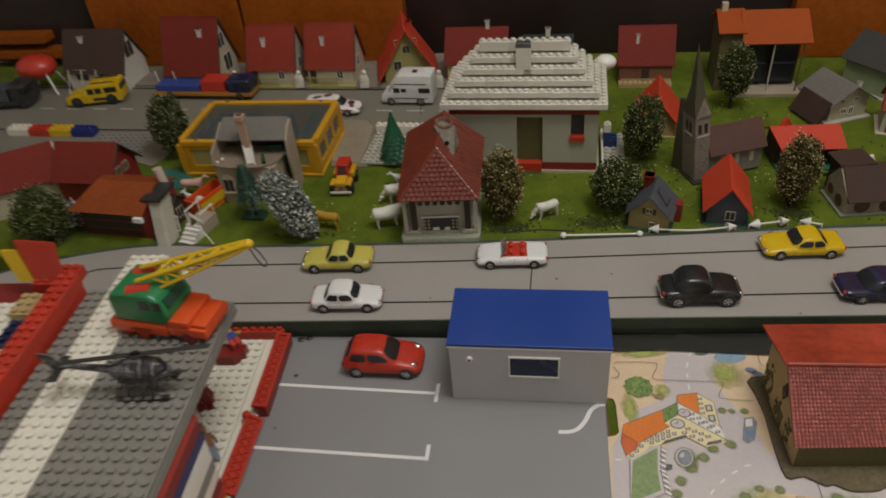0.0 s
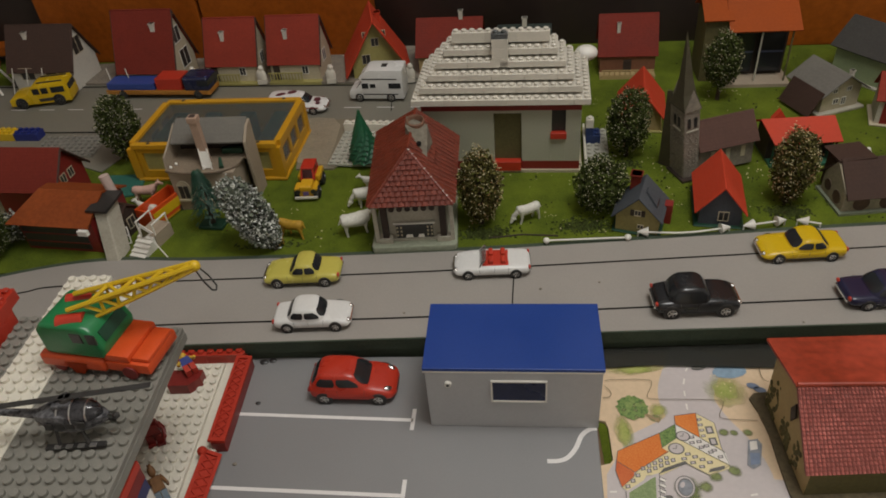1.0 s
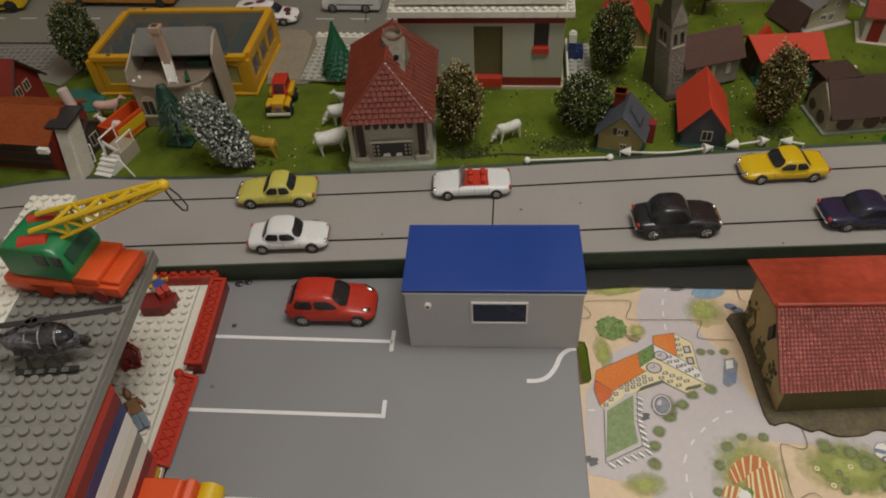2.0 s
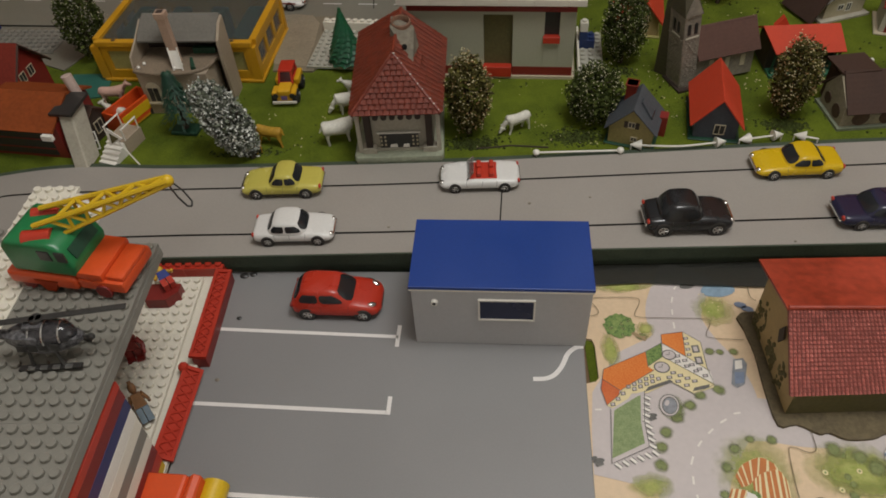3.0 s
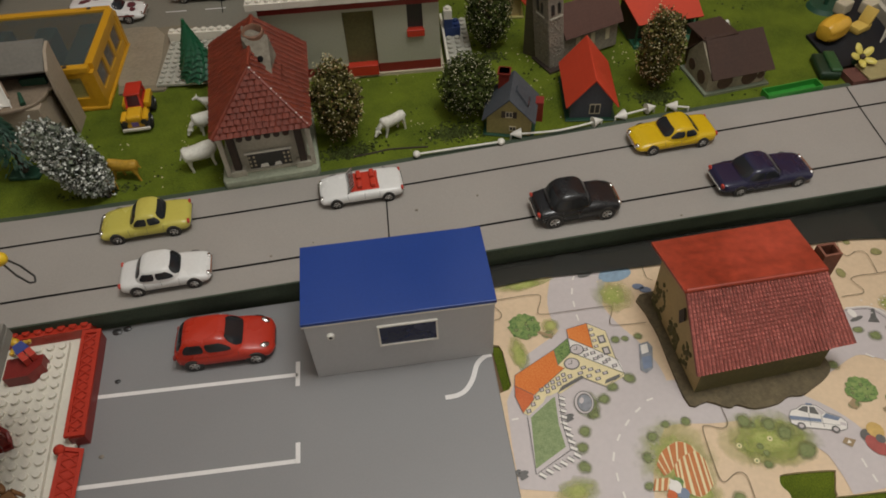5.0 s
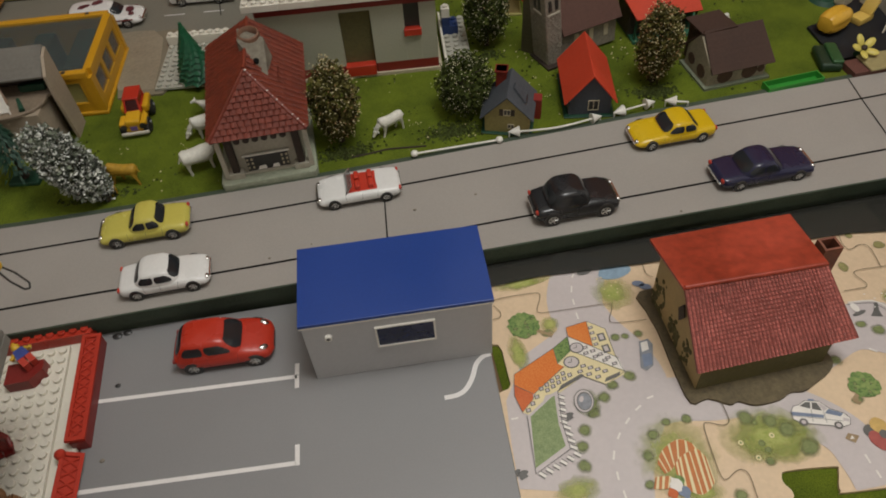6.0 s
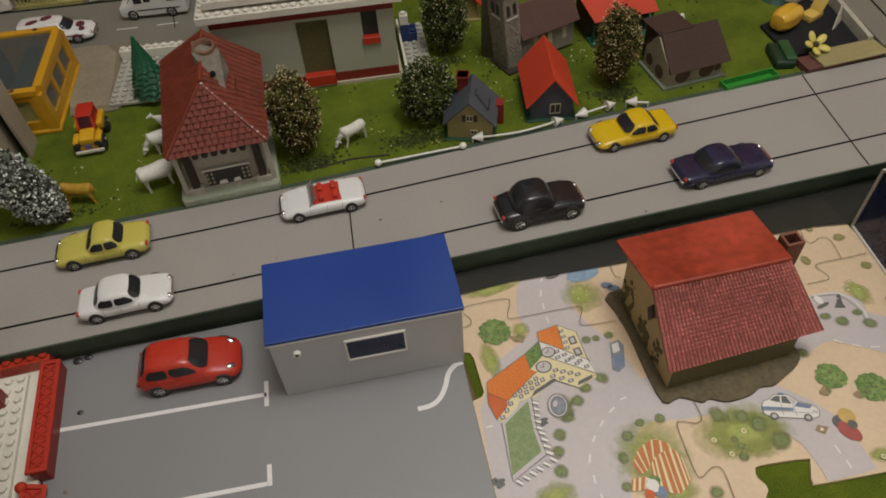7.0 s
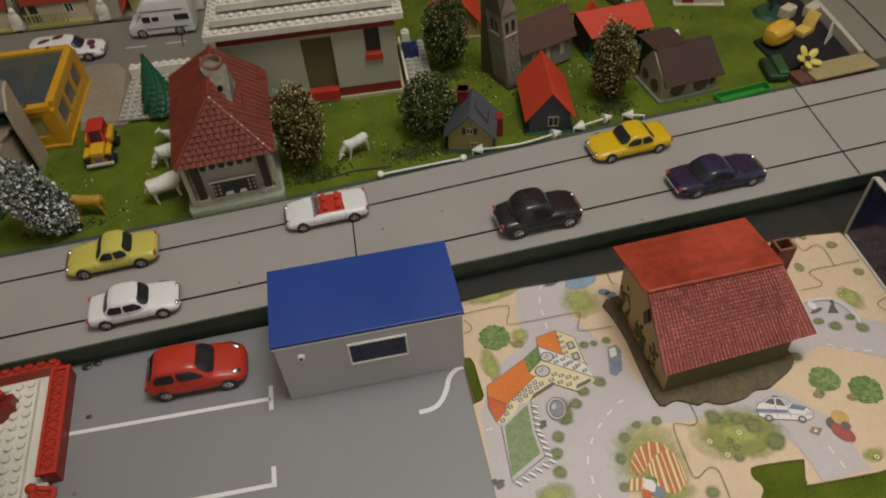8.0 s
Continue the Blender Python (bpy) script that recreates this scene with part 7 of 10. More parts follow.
            bx(bm, -0.003 + i * 0.0068, 0.0008 + i * 0.0068, y - 0.0018, y + 0.0005, 0.0016, 0.0026)
            part("step", bm, M_RIM, t, "silver tread")
    bm = B()
    cyl(bm, (0.029, 0, 0.0145), (0.033, 0, 0.0140), 0.0009, 0.0009, 6)
    blob(bm, (0.033, 0, 0.0140), (0.0022, 0.0020, 0.0022), 8, 6)
    part("nose_gun", bm, M_BLACK, t)


helicopter()


# ---- toy houses of the town ----
def house(label, x, y, rz, w, d, h, rh, wall, roof, over=0.004, z=ZG, base=None, chim=None, wins=(), door=None, porch=None, name="toy_house", group="houses of the toy town", bargeboard=None, thick=0.0016):
    """Gabled house, ridge along its local x. wins: (face, along, centre height, width, height)."""
    t = thing(name, pose(x, y, z, 0, 0, rz), label, "toy house", group)
    z0 = 0.0
    if base:
        bm = B()
        bx(bm, -w / 2 - base[0], w / 2 + base[0], -d / 2 - base[0], d / 2 + base[0], 0, base[1])
        bev(bm, 0.0005, 1)
        part("base", bm, base[2], t)
        z0 = base[1]
    bm = B()
    prof = [(-d / 2, z0), (d / 2, z0), (d / 2, h), (0, h + rh), (-d / 2, h)]
    a = [bm.verts.new((-w / 2, yy, zz)) for yy, zz in prof]
    b = [bm.verts.new((w / 2, yy, zz)) for yy, zz in prof]
    bm.faces.new(a[::-1])
    bm.faces.new(b)
    for i in range(5):
        j = (i + 1) % 5
        bm.faces.new((a[i], a[j], b[j], b[i]))
    part("wall", bm, wall, t)
    s = rh / (d / 2)
    for k in (-1, 1):
        e = (k * (d / 2 + over), h - s * over + thick * 0.8)
        r = (0.0, h + rh + thick * 0.8)
        pts = [(-w / 2 - over, e[0], e[1]), (w / 2 + over, e[0], e[1]), (w / 2 + over, r[0], r[1]), (-w / 2 - over, r[0], r[1])]
        bm = B()
        slab(bm, pts if k < 0 else pts[::-1], thick)
        bev(bm, thick * 0.25, 1)
        part("roof_panel", bm, roof, t)
    if bargeboard:
        for sx in (-1, 1):
            for k in (-1, 1):
                bm = B()
                xo = sx * (w / 2 + over)
                p0, p1 = Vector((xo, k * (d / 2 + over), h - s * over - 0.001)), Vector((xo, 0, h + rh - 0.001))
                cyl(bm, p0, p1, 0.0013, 0.0013, 4)
                part("bargeboard", bm, bargeboard, t)
    mats = {"front": pose(0, -d / 2, 0), "back": pose(0, d / 2, 0, 0, 0, 180), "left": pose(-w / 2, 0, 0, 0, 0, -90), "right": pose(w / 2, 0, 0, 0, 0, 90)}
    for f, u, zc, ww, hh in wins:
        bm = B()
        q = 0.0007
        for bxx in ((-ww / 2 - q, ww / 2 + q, zc - hh / 2 - q, zc - hh / 2), (-ww / 2 - q, ww / 2 + q, zc + hh / 2, zc + hh / 2 + q), (-ww / 2 - q, -ww / 2, zc - hh / 2, zc + hh / 2), (ww / 2, ww / 2 + q, zc - hh / 2, zc + hh / 2), (-0.0003, 0.0003, zc - hh / 2, zc + hh / 2)):
            bx(bm, bxx[0] + u, bxx[1] + u, -0.0007, 0.0004, bxx[2], bxx[3])
        wf = part("window", bm, M_PALE if wall is not M_PALE else M_WHITE, t, m=mats[f])
        bm = B()
        bx(bm, u - ww / 2, u + ww / 2, -0.0003, 0.0004, zc - hh / 2, zc + hh / 2)
        part("pane", bm, M_BLACK, wf)
    if door:
        f, u, ww, hh, mt = door
        bm = B()
        bx(bm, u - ww / 2, u + ww / 2, -0.0008, 0.0004, z0, z0 + hh)
        part("door", bm, mt, t, m=mats[f])
    if chim:
        cx, cy, cs, ch, mt = chim
        zc = h + rh * (1 - abs(cy) / (d / 2))
        bm = B()
        bx(bm, cx - cs / 2, cx + cs / 2, cy - cs / 2, cy + cs / 2, zc - 0.004, zc + ch)
        bx(bm, cx - cs * 0.62, cx + cs * 0.62, cy - cs * 0.62, cy + cs * 0.62, zc + ch - 0.0012, zc + ch)
        part("chimney", bm, mt, t)
    if porch:
        for u in porch[0]:
            bm = B()
            cyl(bm, (u, -d / 2 - porch[1], 0), (u, -d / 2 - porch[1], porch[2]), 0.0011, 0.0011, 6)
            part("porch_post", bm, porch[3], t)
        bm = B()
        slab(bm, [(-w / 2, -d / 2 - porch[1] - 0.003, porch[2]), (w / 2, -d / 2 - porch[1] - 0.003, porch[2]), (w / 2, -d / 2, porch[2] + 0.006), (-w / 2, -d / 2, porch[2] + 0.006)], 0.0012)
        part("porch_roof", bm, roof, t)
    return t


def railing(parent_t, x0, x1, y, z, h, mt, n=12):
    bm = B()
    bx(bm, x0, x1, y - 0.0006, y + 0.0006, z + h - 0.0012, z + h)
    bx(bm, x0, x1, y - 0.0006, y + 0.0006, z, z + 0.0012)
    for i in range(n):
        x = x0 + (x1 - x0) * (i + 0.5) / n
        bx(bm, x - 0.0007, x + 0.0007, y - 0.0004, y + 0.0004, z + 0.0012, z + h - 0.0012)
    part("railing", bm, mt, parent_t, "low railing of upright bars")


# back row
t = house("white house with a dark brown roof and a low porch", -0.548, 0.594, -7, 0.094, 0.062, 0.034, 0.050, M_PALEW, M_DKROOF, 0.004, wins=(("right", 0.0, 0.055, 0.020, 0.022), ("front", -0.022, 0.026, 0.02, 0.016)), chim=(-0.02, -0.008, 0.006, 0.006, M_PALEW), bargeboard=M_DKROOF, door=("front", 0.015, 0.016, 0.030, M_BLACK))
for u in (-0.040, -0.018, 0.006):
    bm = B()
    cyl(bm, (u, -0.052, 0), (u, -0.034, 0.036), 0.0007, 0.0007, 6)
    part("porch_post", bm, M_PALEW, t)
t = house("beige house with a tall brick-red roof and green shutters", -0.391, 0.579, -7, 0.080, 0.064, 0.032, 0.068, M_PALE, M_BRICKROOF, 0.004, wins=(("right", 0.0, 0.066, 0.018, 0.020), ("right", 0.006, 0.032, 0.022, 0.024)), chim=(0.016, -0.010, 0.006, 0.007, M_PALEW), bargeboard=M_DKROOF)
for u in (-0.044, -0.016):
    bm = B()
    cyl(bm, (u, -0.050, 0), (u - 0.012, -0.036, 0.034), 0.0007, 0.0007, 6)
    part("porch_post", bm, M_PALEW, t)
for nm, x, yy in (("red", -0.2760, 0.579), ("red", -0.1890, 0.573)):
    t = house("beige house with a red tiled roof and a yellow balcony", x, yy, -6, 0.068, 0.054, 0.030, 0.052, M_PALE, M_REDROOF, 0.003, base=(0.003, 0.003, M_LIME), wins=(("front", 0.014, 0.018, 0.008, 0.010), ("right", 0.0, 0.028, 0.012, 0.014)), chim=(-0.010, -0.012, 0.005, 0.009, M_PALEW), bargeboard=M_DKROOF, door=("front", -0.026, 0.009, 0.022, M_DARKWOOD))
    railing(t, -0.036, 0.012, -0.034, 0.004, 0.013, M_LIME, 11)
    bm = B()
    bx(bm, -0.036, 0.036, -0.036, -0.0272, 0.0, 0.0042)
    part("balcony_floor", bm, M_LIME, t)
house("yellow-green gabled house with a steep bright red roof", -0.0850, 0.574, -80, 0.058, 0.066, 0.026, 0.054, M_LIME, M_VERM, 0.011, base=(0.004, 0.003, M_STONE), wins=(("right", 0.0, 0.050, 0.009, 0.010), ("right", -0.014, 0.028, 0.010, 0.012), ("right", 0.012, 0.060, 0.005, 0.008), ("right", -0.012, 0.060, 0.005, 0.008)), chim=(0.0, 0.008, 0.007, 0.012, M_VERM))
house("low house with a dull red roof behind the white brick roof", 0.0180, 0.566, -5, 0.080, 0.060, 0.032, 0.036, M_TAN, M_BRICKROOF, 0.004, chim=(0.015, 0.0, 0.005, 0.010, M_CREAM))
house("dark green roofed house at the back of the layout", 0.1150, 0.562, -5, 0.062, 0.050, 0.028, 0.026, M_SHADEWALL, M_DKGREEN, 0.004, chim=(0.0, 0.0, 0.006, 0.010, M_CREAM))
t = house("house with a dull pink-red roof and tan balcony", 0.2435, 0.541, -5, 0.068, 0.056, 0.028, 0.040, mat("red_brown_wall", (0.17, 0.07, 0.035), 0.7, 0.25), M_BRICKROOF, 0.003, chim=(-0.012, -0.012, 0.004, 0.011, M_CREAM), door=("front", 0.0, 0.010, 0.020, M_DARKWOOD))
bm = B()
bx(bm, -0.034, 0.034, -0.042, -0.0282, 0.0, 0.004)
part("balcony_floor", bm, M_TAN, t)
railing(t, -0.032, 0.032, -0.041, 0.004, 0.008, M_TAN, 10)
# rounded pale pieces added in place of small white tiles
for nm, x in (("a", -0.335), ("b", -0.238), ("c", -0.142), ("d", -0.036)):
    bm = B()
    blob(bm, (0, 0, 0.010), (0.007, 0.004, 0.011), 9, 6)
    blob(bm, (0.001, 0, 0.021), (0.0038, 0.0035, 0.0045), 8, 5)
    bx(bm, -0.006, 0.006, -0.004, 0.004, 0.0, 0.006)
    solid("garden_ornament", bm, M_CREAM, "rounded pale piece standing in for small white tiles between houses", "ornament", "ornaments between houses", m=pose(x, 0.5480 - 0.1 * (x + 0.3), ZG + 0.0035), smooth=True)


def orange_hall():
    """Two-part house with an orange roof and an open glazed front."""
    t = thing("toy_house", pose(0.386, 0.492, ZG, 0, 0, -4), "house with an orange roof and a dark glazed front", "toy house", "houses of the toy town")
    bm = B()
    bx(bm, -0.042, 0.040, -0.034, 0.036, 0.0, 0.004)
    part("base", bm, M_BEIGE, t)
    bm = B()
    bx(bm, -0.036, 0.036, -0.004, 0.034, 0.004, 0.068)
    part("wall", bm, M_DARKWOOD, t)
    for u in (-0.034, 0.0, 0.034):
        bm = B()
        bx(bm, u - 0.0008, u + 0.0008, -0.0255, -0.0238, 0.004, 0.070)
        part("post", bm, M_PLASTER if u == 0 else M_SHADEWALL, t)
    for u in (-0.017, 0.017):
        bm = B()
        bx(bm, u - 0.0145, u + 0.0145, -0.0100, -0.0088, 0.010, 0.064)
        part("pane", bm, M_GLASS, t, "dark pane")
        bm = B()
        bx(bm, u - 0.0145, u + 0.0145, -0.0104, -0.0086, 0.034, 0.036)
        part("rail", bm, mat("blue_rail", (0.05, 0.06, 0.12), 0.5, 0.2), t)
    bm = B()
    slab(bm, [(-0.038, -0.030, 0.068), (0.042, -0.030, 0.068), (0.040, 0.010, 0.096), (-0.038, 0.010, 0.096)], 0.002)
    part("roof_panel", bm, M_ORROOF, t, "orange roof slope")
    bm = B()
    slab(bm, [(0.040, 0.040, 0.075), (-0.038, 0.040, 0.075), (-0.038, 0.010, 0.096), (0.040, 0.010, 0.096)], 0.002)
    part("roof_panel", bm, M_ORROOF, t)
    u = thing("toy_house", pose(0.338, 0.500, ZG, 0, 0, -3), "narrow annexe with an orange roof beside the glazed house", "toy house", "houses of the toy town")
    bm = B()
    bx(bm, -0.014, 0.0125, -0.018, 0.030, 0.0, 0.080)
    part("wall", bm, M_SHADEWALL, u)
    bm = B()
    slab(bm, [(-0.018, -0.024, 0.078), (0.0155, -0.024, 0.078), (0.0155, 0.012, 0.096), (-0.018, 0.012, 0.096)], 0.002)
    part("roof_panel", bm, M_ORROOF, u, "orange roof slope")
    bm = B()
    slab(bm, [(0.0155, 0.036, 0.08), (-0.018, 0.036, 0.08), (-0.018, 0.012, 0.096), (0.0155, 0.012, 0.096)], 0.002)
    part("roof_panel", bm, M_ORROOF, u)
    bm = B()
    bx(bm, -0.012, -0.005, 0.008, 0.015, 0.090, 0.104)
    part("chimney", bm, M_PALE, u)


orange_hall()

# chalets to the east
t = house("pale chalet with a wide grey roof and brown balcony", 0.4460, 0.4140, -72, 0.048, 0.048, 0.028, 0.016, M_PALE, M_GREYROOF, 0.007, wins=(("right", -0.010, 0.026, 0.005, 0.004), ("right", 0.008, 0.026, 0.005, 0.004), ("right", -0.006, 0.013, 0.006, 0.005), ("right", 0.004, 0.012, 0.005, 0.008)), base=(0.006, 0.003, M_PLASTER), chim=(0.020, 0.010, 0.004, 0.008, M_CREAM))
bm = B()
slab(bm, [(-0.02, -0.044, 0.004), (0.03, -0.044, 0.004), (0.03, -0.030, 0.030), (-0.02, -0.030, 0.030)], 0.002)
part("balcony_roof", bm, M_DKROOF, t, "dark brown lean-to")
house("pale green house with a dark grey roof and wide window", 0.5220, 0.4720, -58, 0.066, 0.054, 0.040, 0.024, mat("pale_green_wall", (0.24, 0.29, 0.16), 0.7, 0.15), M_ASH, 0.006, wins=(("right", 0.0, 0.026, 0.030, 0.018),), base=(0.004, 0.003, M_PLASTER))
house("grey and red cottage at the east end of the lawn", 0.5060, 0.3680, -20, 0.046, 0.040, 0.032, 0.020, M_PLASTER, M_REDROOF, 0.004, base=(0.004, 0.002, M_PALE), wins=(("front", 0.010, 0.018, 0.009, 0.008),), door=("front", -0.012, 0.012, 0.024, M_DRED))
house("little house with a pinkish red roof behind a tree", 0.2370, 0.3960, 80, 0.058, 0.042, 0.022, 0.026, M_TAN, M_VERM, 0.006, base=(0.003, 0.002, M_LIME), wins=(("left", 0.0, 0.016, 0.008, 0.010),))


# church
def church():
    t = thing("toy_church", pose(0.2600, 0.2810, ZG, 0, -6, 0), "grey stone church with a tall spire and a brown nave roof", "toy church", "houses of the toy town")
    ax, ay, ze = 0.0083, 0.0130, 0.078
    bm = B()
    bx(bm, -ax - 0.004, ax + 0.002, -ay - 0.006, ay, -0.0015, 0.0018, pose(0, 0, 0, 0, 6, 0))
    part("plinth", bm, M_DARKWOOD, t, "dark card base")
    bm = B()
    bx(bm, -ax, ax, -ay, ay, 0.0, ze + 0.0005)
    bev(bm, 0.0006, 1)
    tw = part("tower", bm, M_STONE, t, "grey stone tower")
    shingle = mat("spire_shingle", (0.060, 0.050, 0.026), 0.7, 0.25, 400, 50, 0.15, lines=0.004)
    bm = B()
    rings = []
    for k, z in ((1.10, ze - 0.002), (0.78, ze + 0.012), (0.52, ze + 0.027)):
        x, y = ax * k, (ay * k if k > 1 else ax * k * 1.15)
        rings.append([bm.verts.new(p) for p in ((-x, -y, z), (x, -y, z), (x, y, z), (-x, y, z))])
    c = bm.verts.new((0, 0, 0.1510))
    bm.faces.new(rings[0][::-1])
    for p, q in zip(rings, rings[1:]):
        for i in range(4):
            j = (i + 1) % 4
            bm.faces.new((p[i], p[j], q[j], q[i]))
    for i in range(4):
        bm.faces.new((rings[2][i], rings[2][(i + 1) % 4], c))
    part("spire", bm, shingle, t, "dark olive shingled spire")
    for k in (-1, 1):
        bm = B()
        pts = [(-ax * 1.05, k * (ay + 0.0012), ze - 0.002), (ax * 1.05, k * (ay + 0.0012), ze - 0.002), (0.0, k * (ay + 0.0012), ze + 0.019)]
        slab(bm, pts if k < 0 else pts[::-1], 0.0012)
        part("gable", bm, M_STONE, t, "pointed stone gable under the spire")
    for f, hw in ((0, ay), (90, ax), (180, ay), (270, ax)):
        m = pose(0, 0, 0, 0, 0, f)
        for u in (-0.0034, 0.0034):
            bm = B()
            bx(bm, u - 0.0017, u + 0.0017, -hw - 0.0005, -hw + 0.0004, 0.0575, 0.0665)
            cyl(bm, (u, -hw - 0.0005, 0.0665), (u, -hw + 0.0004, 0.0665), 0.0017, 0.0017, 10)
            part("belfry_window", bm, M_BLACK, tw, "dark arched opening", m=m)
        bm = B()
        bx(bm, -0.0065, 0.0065, -hw - 0.0009, -hw + 0.0001, 0.0535, 0.0548)
        part("string_course", bm, M_PLASTER, tw, m=m)
    # uneven stones
    rnd = random.Random(12)
    sm = B()
    bx(sm, -0.0013, 0.0013, -0.0004, 0.0004, -0.0008, 0.0008)
    bev(sm, 0.0003, 1)
    stone = mesh_of("stone", sm, M_STONE)
    for f, hw, cols in ((0, ay, 4), (-90, ax, 7)):
        for row in range(21):
            for col in range(cols):
                if rnd.random() < 0.25:
                    continue
                u = (col - (cols - 1) / 2) * 0.0035 + (row % 2 - 0.5) * 0.0012
                same("stone", stone, tw, pose(0, 0, 0, 0, 0, f) @ pose(u + rnd.uniform(-0.0006, 0.0006), -hw - 0.0001 + rnd.uniform(-0.0001, 0.0002), 0.0018 + row * 0.0025 + rnd.uniform(-0.0005, 0.0005)) @ pose(0, 0, 0, 0, rnd.uniform(-9, 9), 0) @ Matrix.Diagonal((0.7 + 0.6 * rnd.random(), 1, 0.7 + 0.5 * rnd.random(), 1)))
    # tapering stair wing at the rear and nave
    bm = B()
    foot = [(-ax - 0.0002, ay - 0.001), (-0.0150, 0.0245), (-0.0080, 0.0310), (0.0020, ay + 0.0004)]
    lo = [bm.verts.new((x, y, 0.0)) for x, y in foot]
    hi = [bm.verts.new((-ax + (x + ax) * 0.22, ay + (y - ay) * 0.22, ze + 0.010)) for x, y in foot]
    bm.faces.new(hi)
    bm.faces.new(lo[::-1])
    for i in range(4):
        j = (i + 1) % 4
        bm.faces.new((lo[j], lo[i], hi[i], hi[j]))
    bmesh.ops.recalc_face_normals(bm, faces=bm.faces)
    part("stair_wing", bm, shingle, t, "dark shingled stair wing")
    bm = B()
    prof = [(-0.0045, 0.0), (0.025, 0.0), (0.025, 0.030), (0.010, 0.050), (-0.0045, 0.030)]
    a = [bm.verts.new((0.0080, y, z)) for y, z in prof]
    b = [bm.verts.new((0.069, y, z)) for y, z in prof]
    bm.faces.new(a[::-1])
    bm.faces.new(b)
    for i in range(5):
        j = (i + 1) % 5
        bm.faces.new((a[i], a[j], b[j], b[i]))
    part("nave", bm, M_STONE, t)
    for e in (-0.0090, 0.0290):
        q = [(0.0100, e, 0.0265), (0.0725, e, 0.0265), (0.0725, 0.010, 0.0525), (0.0100, 0.010, 0.0525)]
        bm = B()
        slab(bm, q if e < 0 else q[::-1], 0.0016)
        part("roof_panel", bm, M_BROWNROOF, t, "brown nave roof")
    for u in (0.026, 0.042, 0.058):
        bm = B()
        bx(bm, u - 0.0022, u + 0.0022, -0.0051, -0.0041, 0.010, 0.022)
        part("nave_window", bm, M_PALE, t)
    for ob in t.children:
        ob.matrix_basis = pose(0.0005, -0.0035, 0, 0, 3, 13) if ob.name.startswith(("nave", "roof_panel")) else pose(0, 0, 0, 0, 0, 18)


church()

# front row along the slot road
house("dark cottage with a steep bright red roof by the road", 0.2757, 0.2170, 79, 0.058, 0.036, 0.0212, 0.0223, mat("blue_grey_wall", (0.055, 0.06, 0.075), 0.7, 0.25), M_VERM, 0.005, wins=(("left", 0.003, 0.011, 0.008, 0.009),), base=(0.004, 0.0015, M_DGREEN), thick=0.0012)
t = house("yellowish cottage with a blue-grey roof and dormer", 0.2005, 0.1985, 70, 0.034, 0.038, 0.0205, 0.0195, mat("olive_yellow_wall", (0.27, 0.22, 0.08), 0.7, 0.2), M_SLATE, 0.004, wins=(("left", 0.0, 0.0225, 0.005, 0.0048), ("left", 0.0035, 0.008, 0.0045, 0.0035)), base=(0.003, 0.0015, M_DGREEN), chim=(0.014, 0.008, 0.009, 0.013, M_BRICKROOF), thick=0.0012)
for u in (-0.0048, 0.0048):
    bm = B()
    bx(bm, u - 0.0017, u + 0.0017, -0.0009, 0.0003, 0.0195, 0.0255)
    part("shutter", bm, M_DARKWOOD, t, "dark shutter", m=pose(-0.017, 0, 0, 0, 0, -90))
bm = B()
slab(bm, [(-0.010, -0.0150, 0.0285), (0.006, -0.0150, 0.0285), (0.004, -0.0050, 0.0385), (-0.004, -0.0050, 0.0385)], 0.0028)
part("dormer", bm, M_SLATE, t, "open dormer flap")
bm = B()
slab(bm, [(-0.0085, -0.0158, 0.0245), (0.0045, -0.0158, 0.0245), (0.0045, -0.0150, 0.0280), (-0.0085, -0.0150, 0.0280)], 0.0012)
part("dormer_window", bm, M_BLACK, t)
bm = B()
bx(bm, -0.001, 0.009, -0.0275, -0.0195, 0.0, 0.020)
part("porch", bm, M_DRED, t, "small dark red side porch", m=pose(0.006, 0, 0))


M_ARCH = mat("brown_arch", (0.085, 0.048, 0.03), 0.8, 0.3, 400, 60, 0.3)


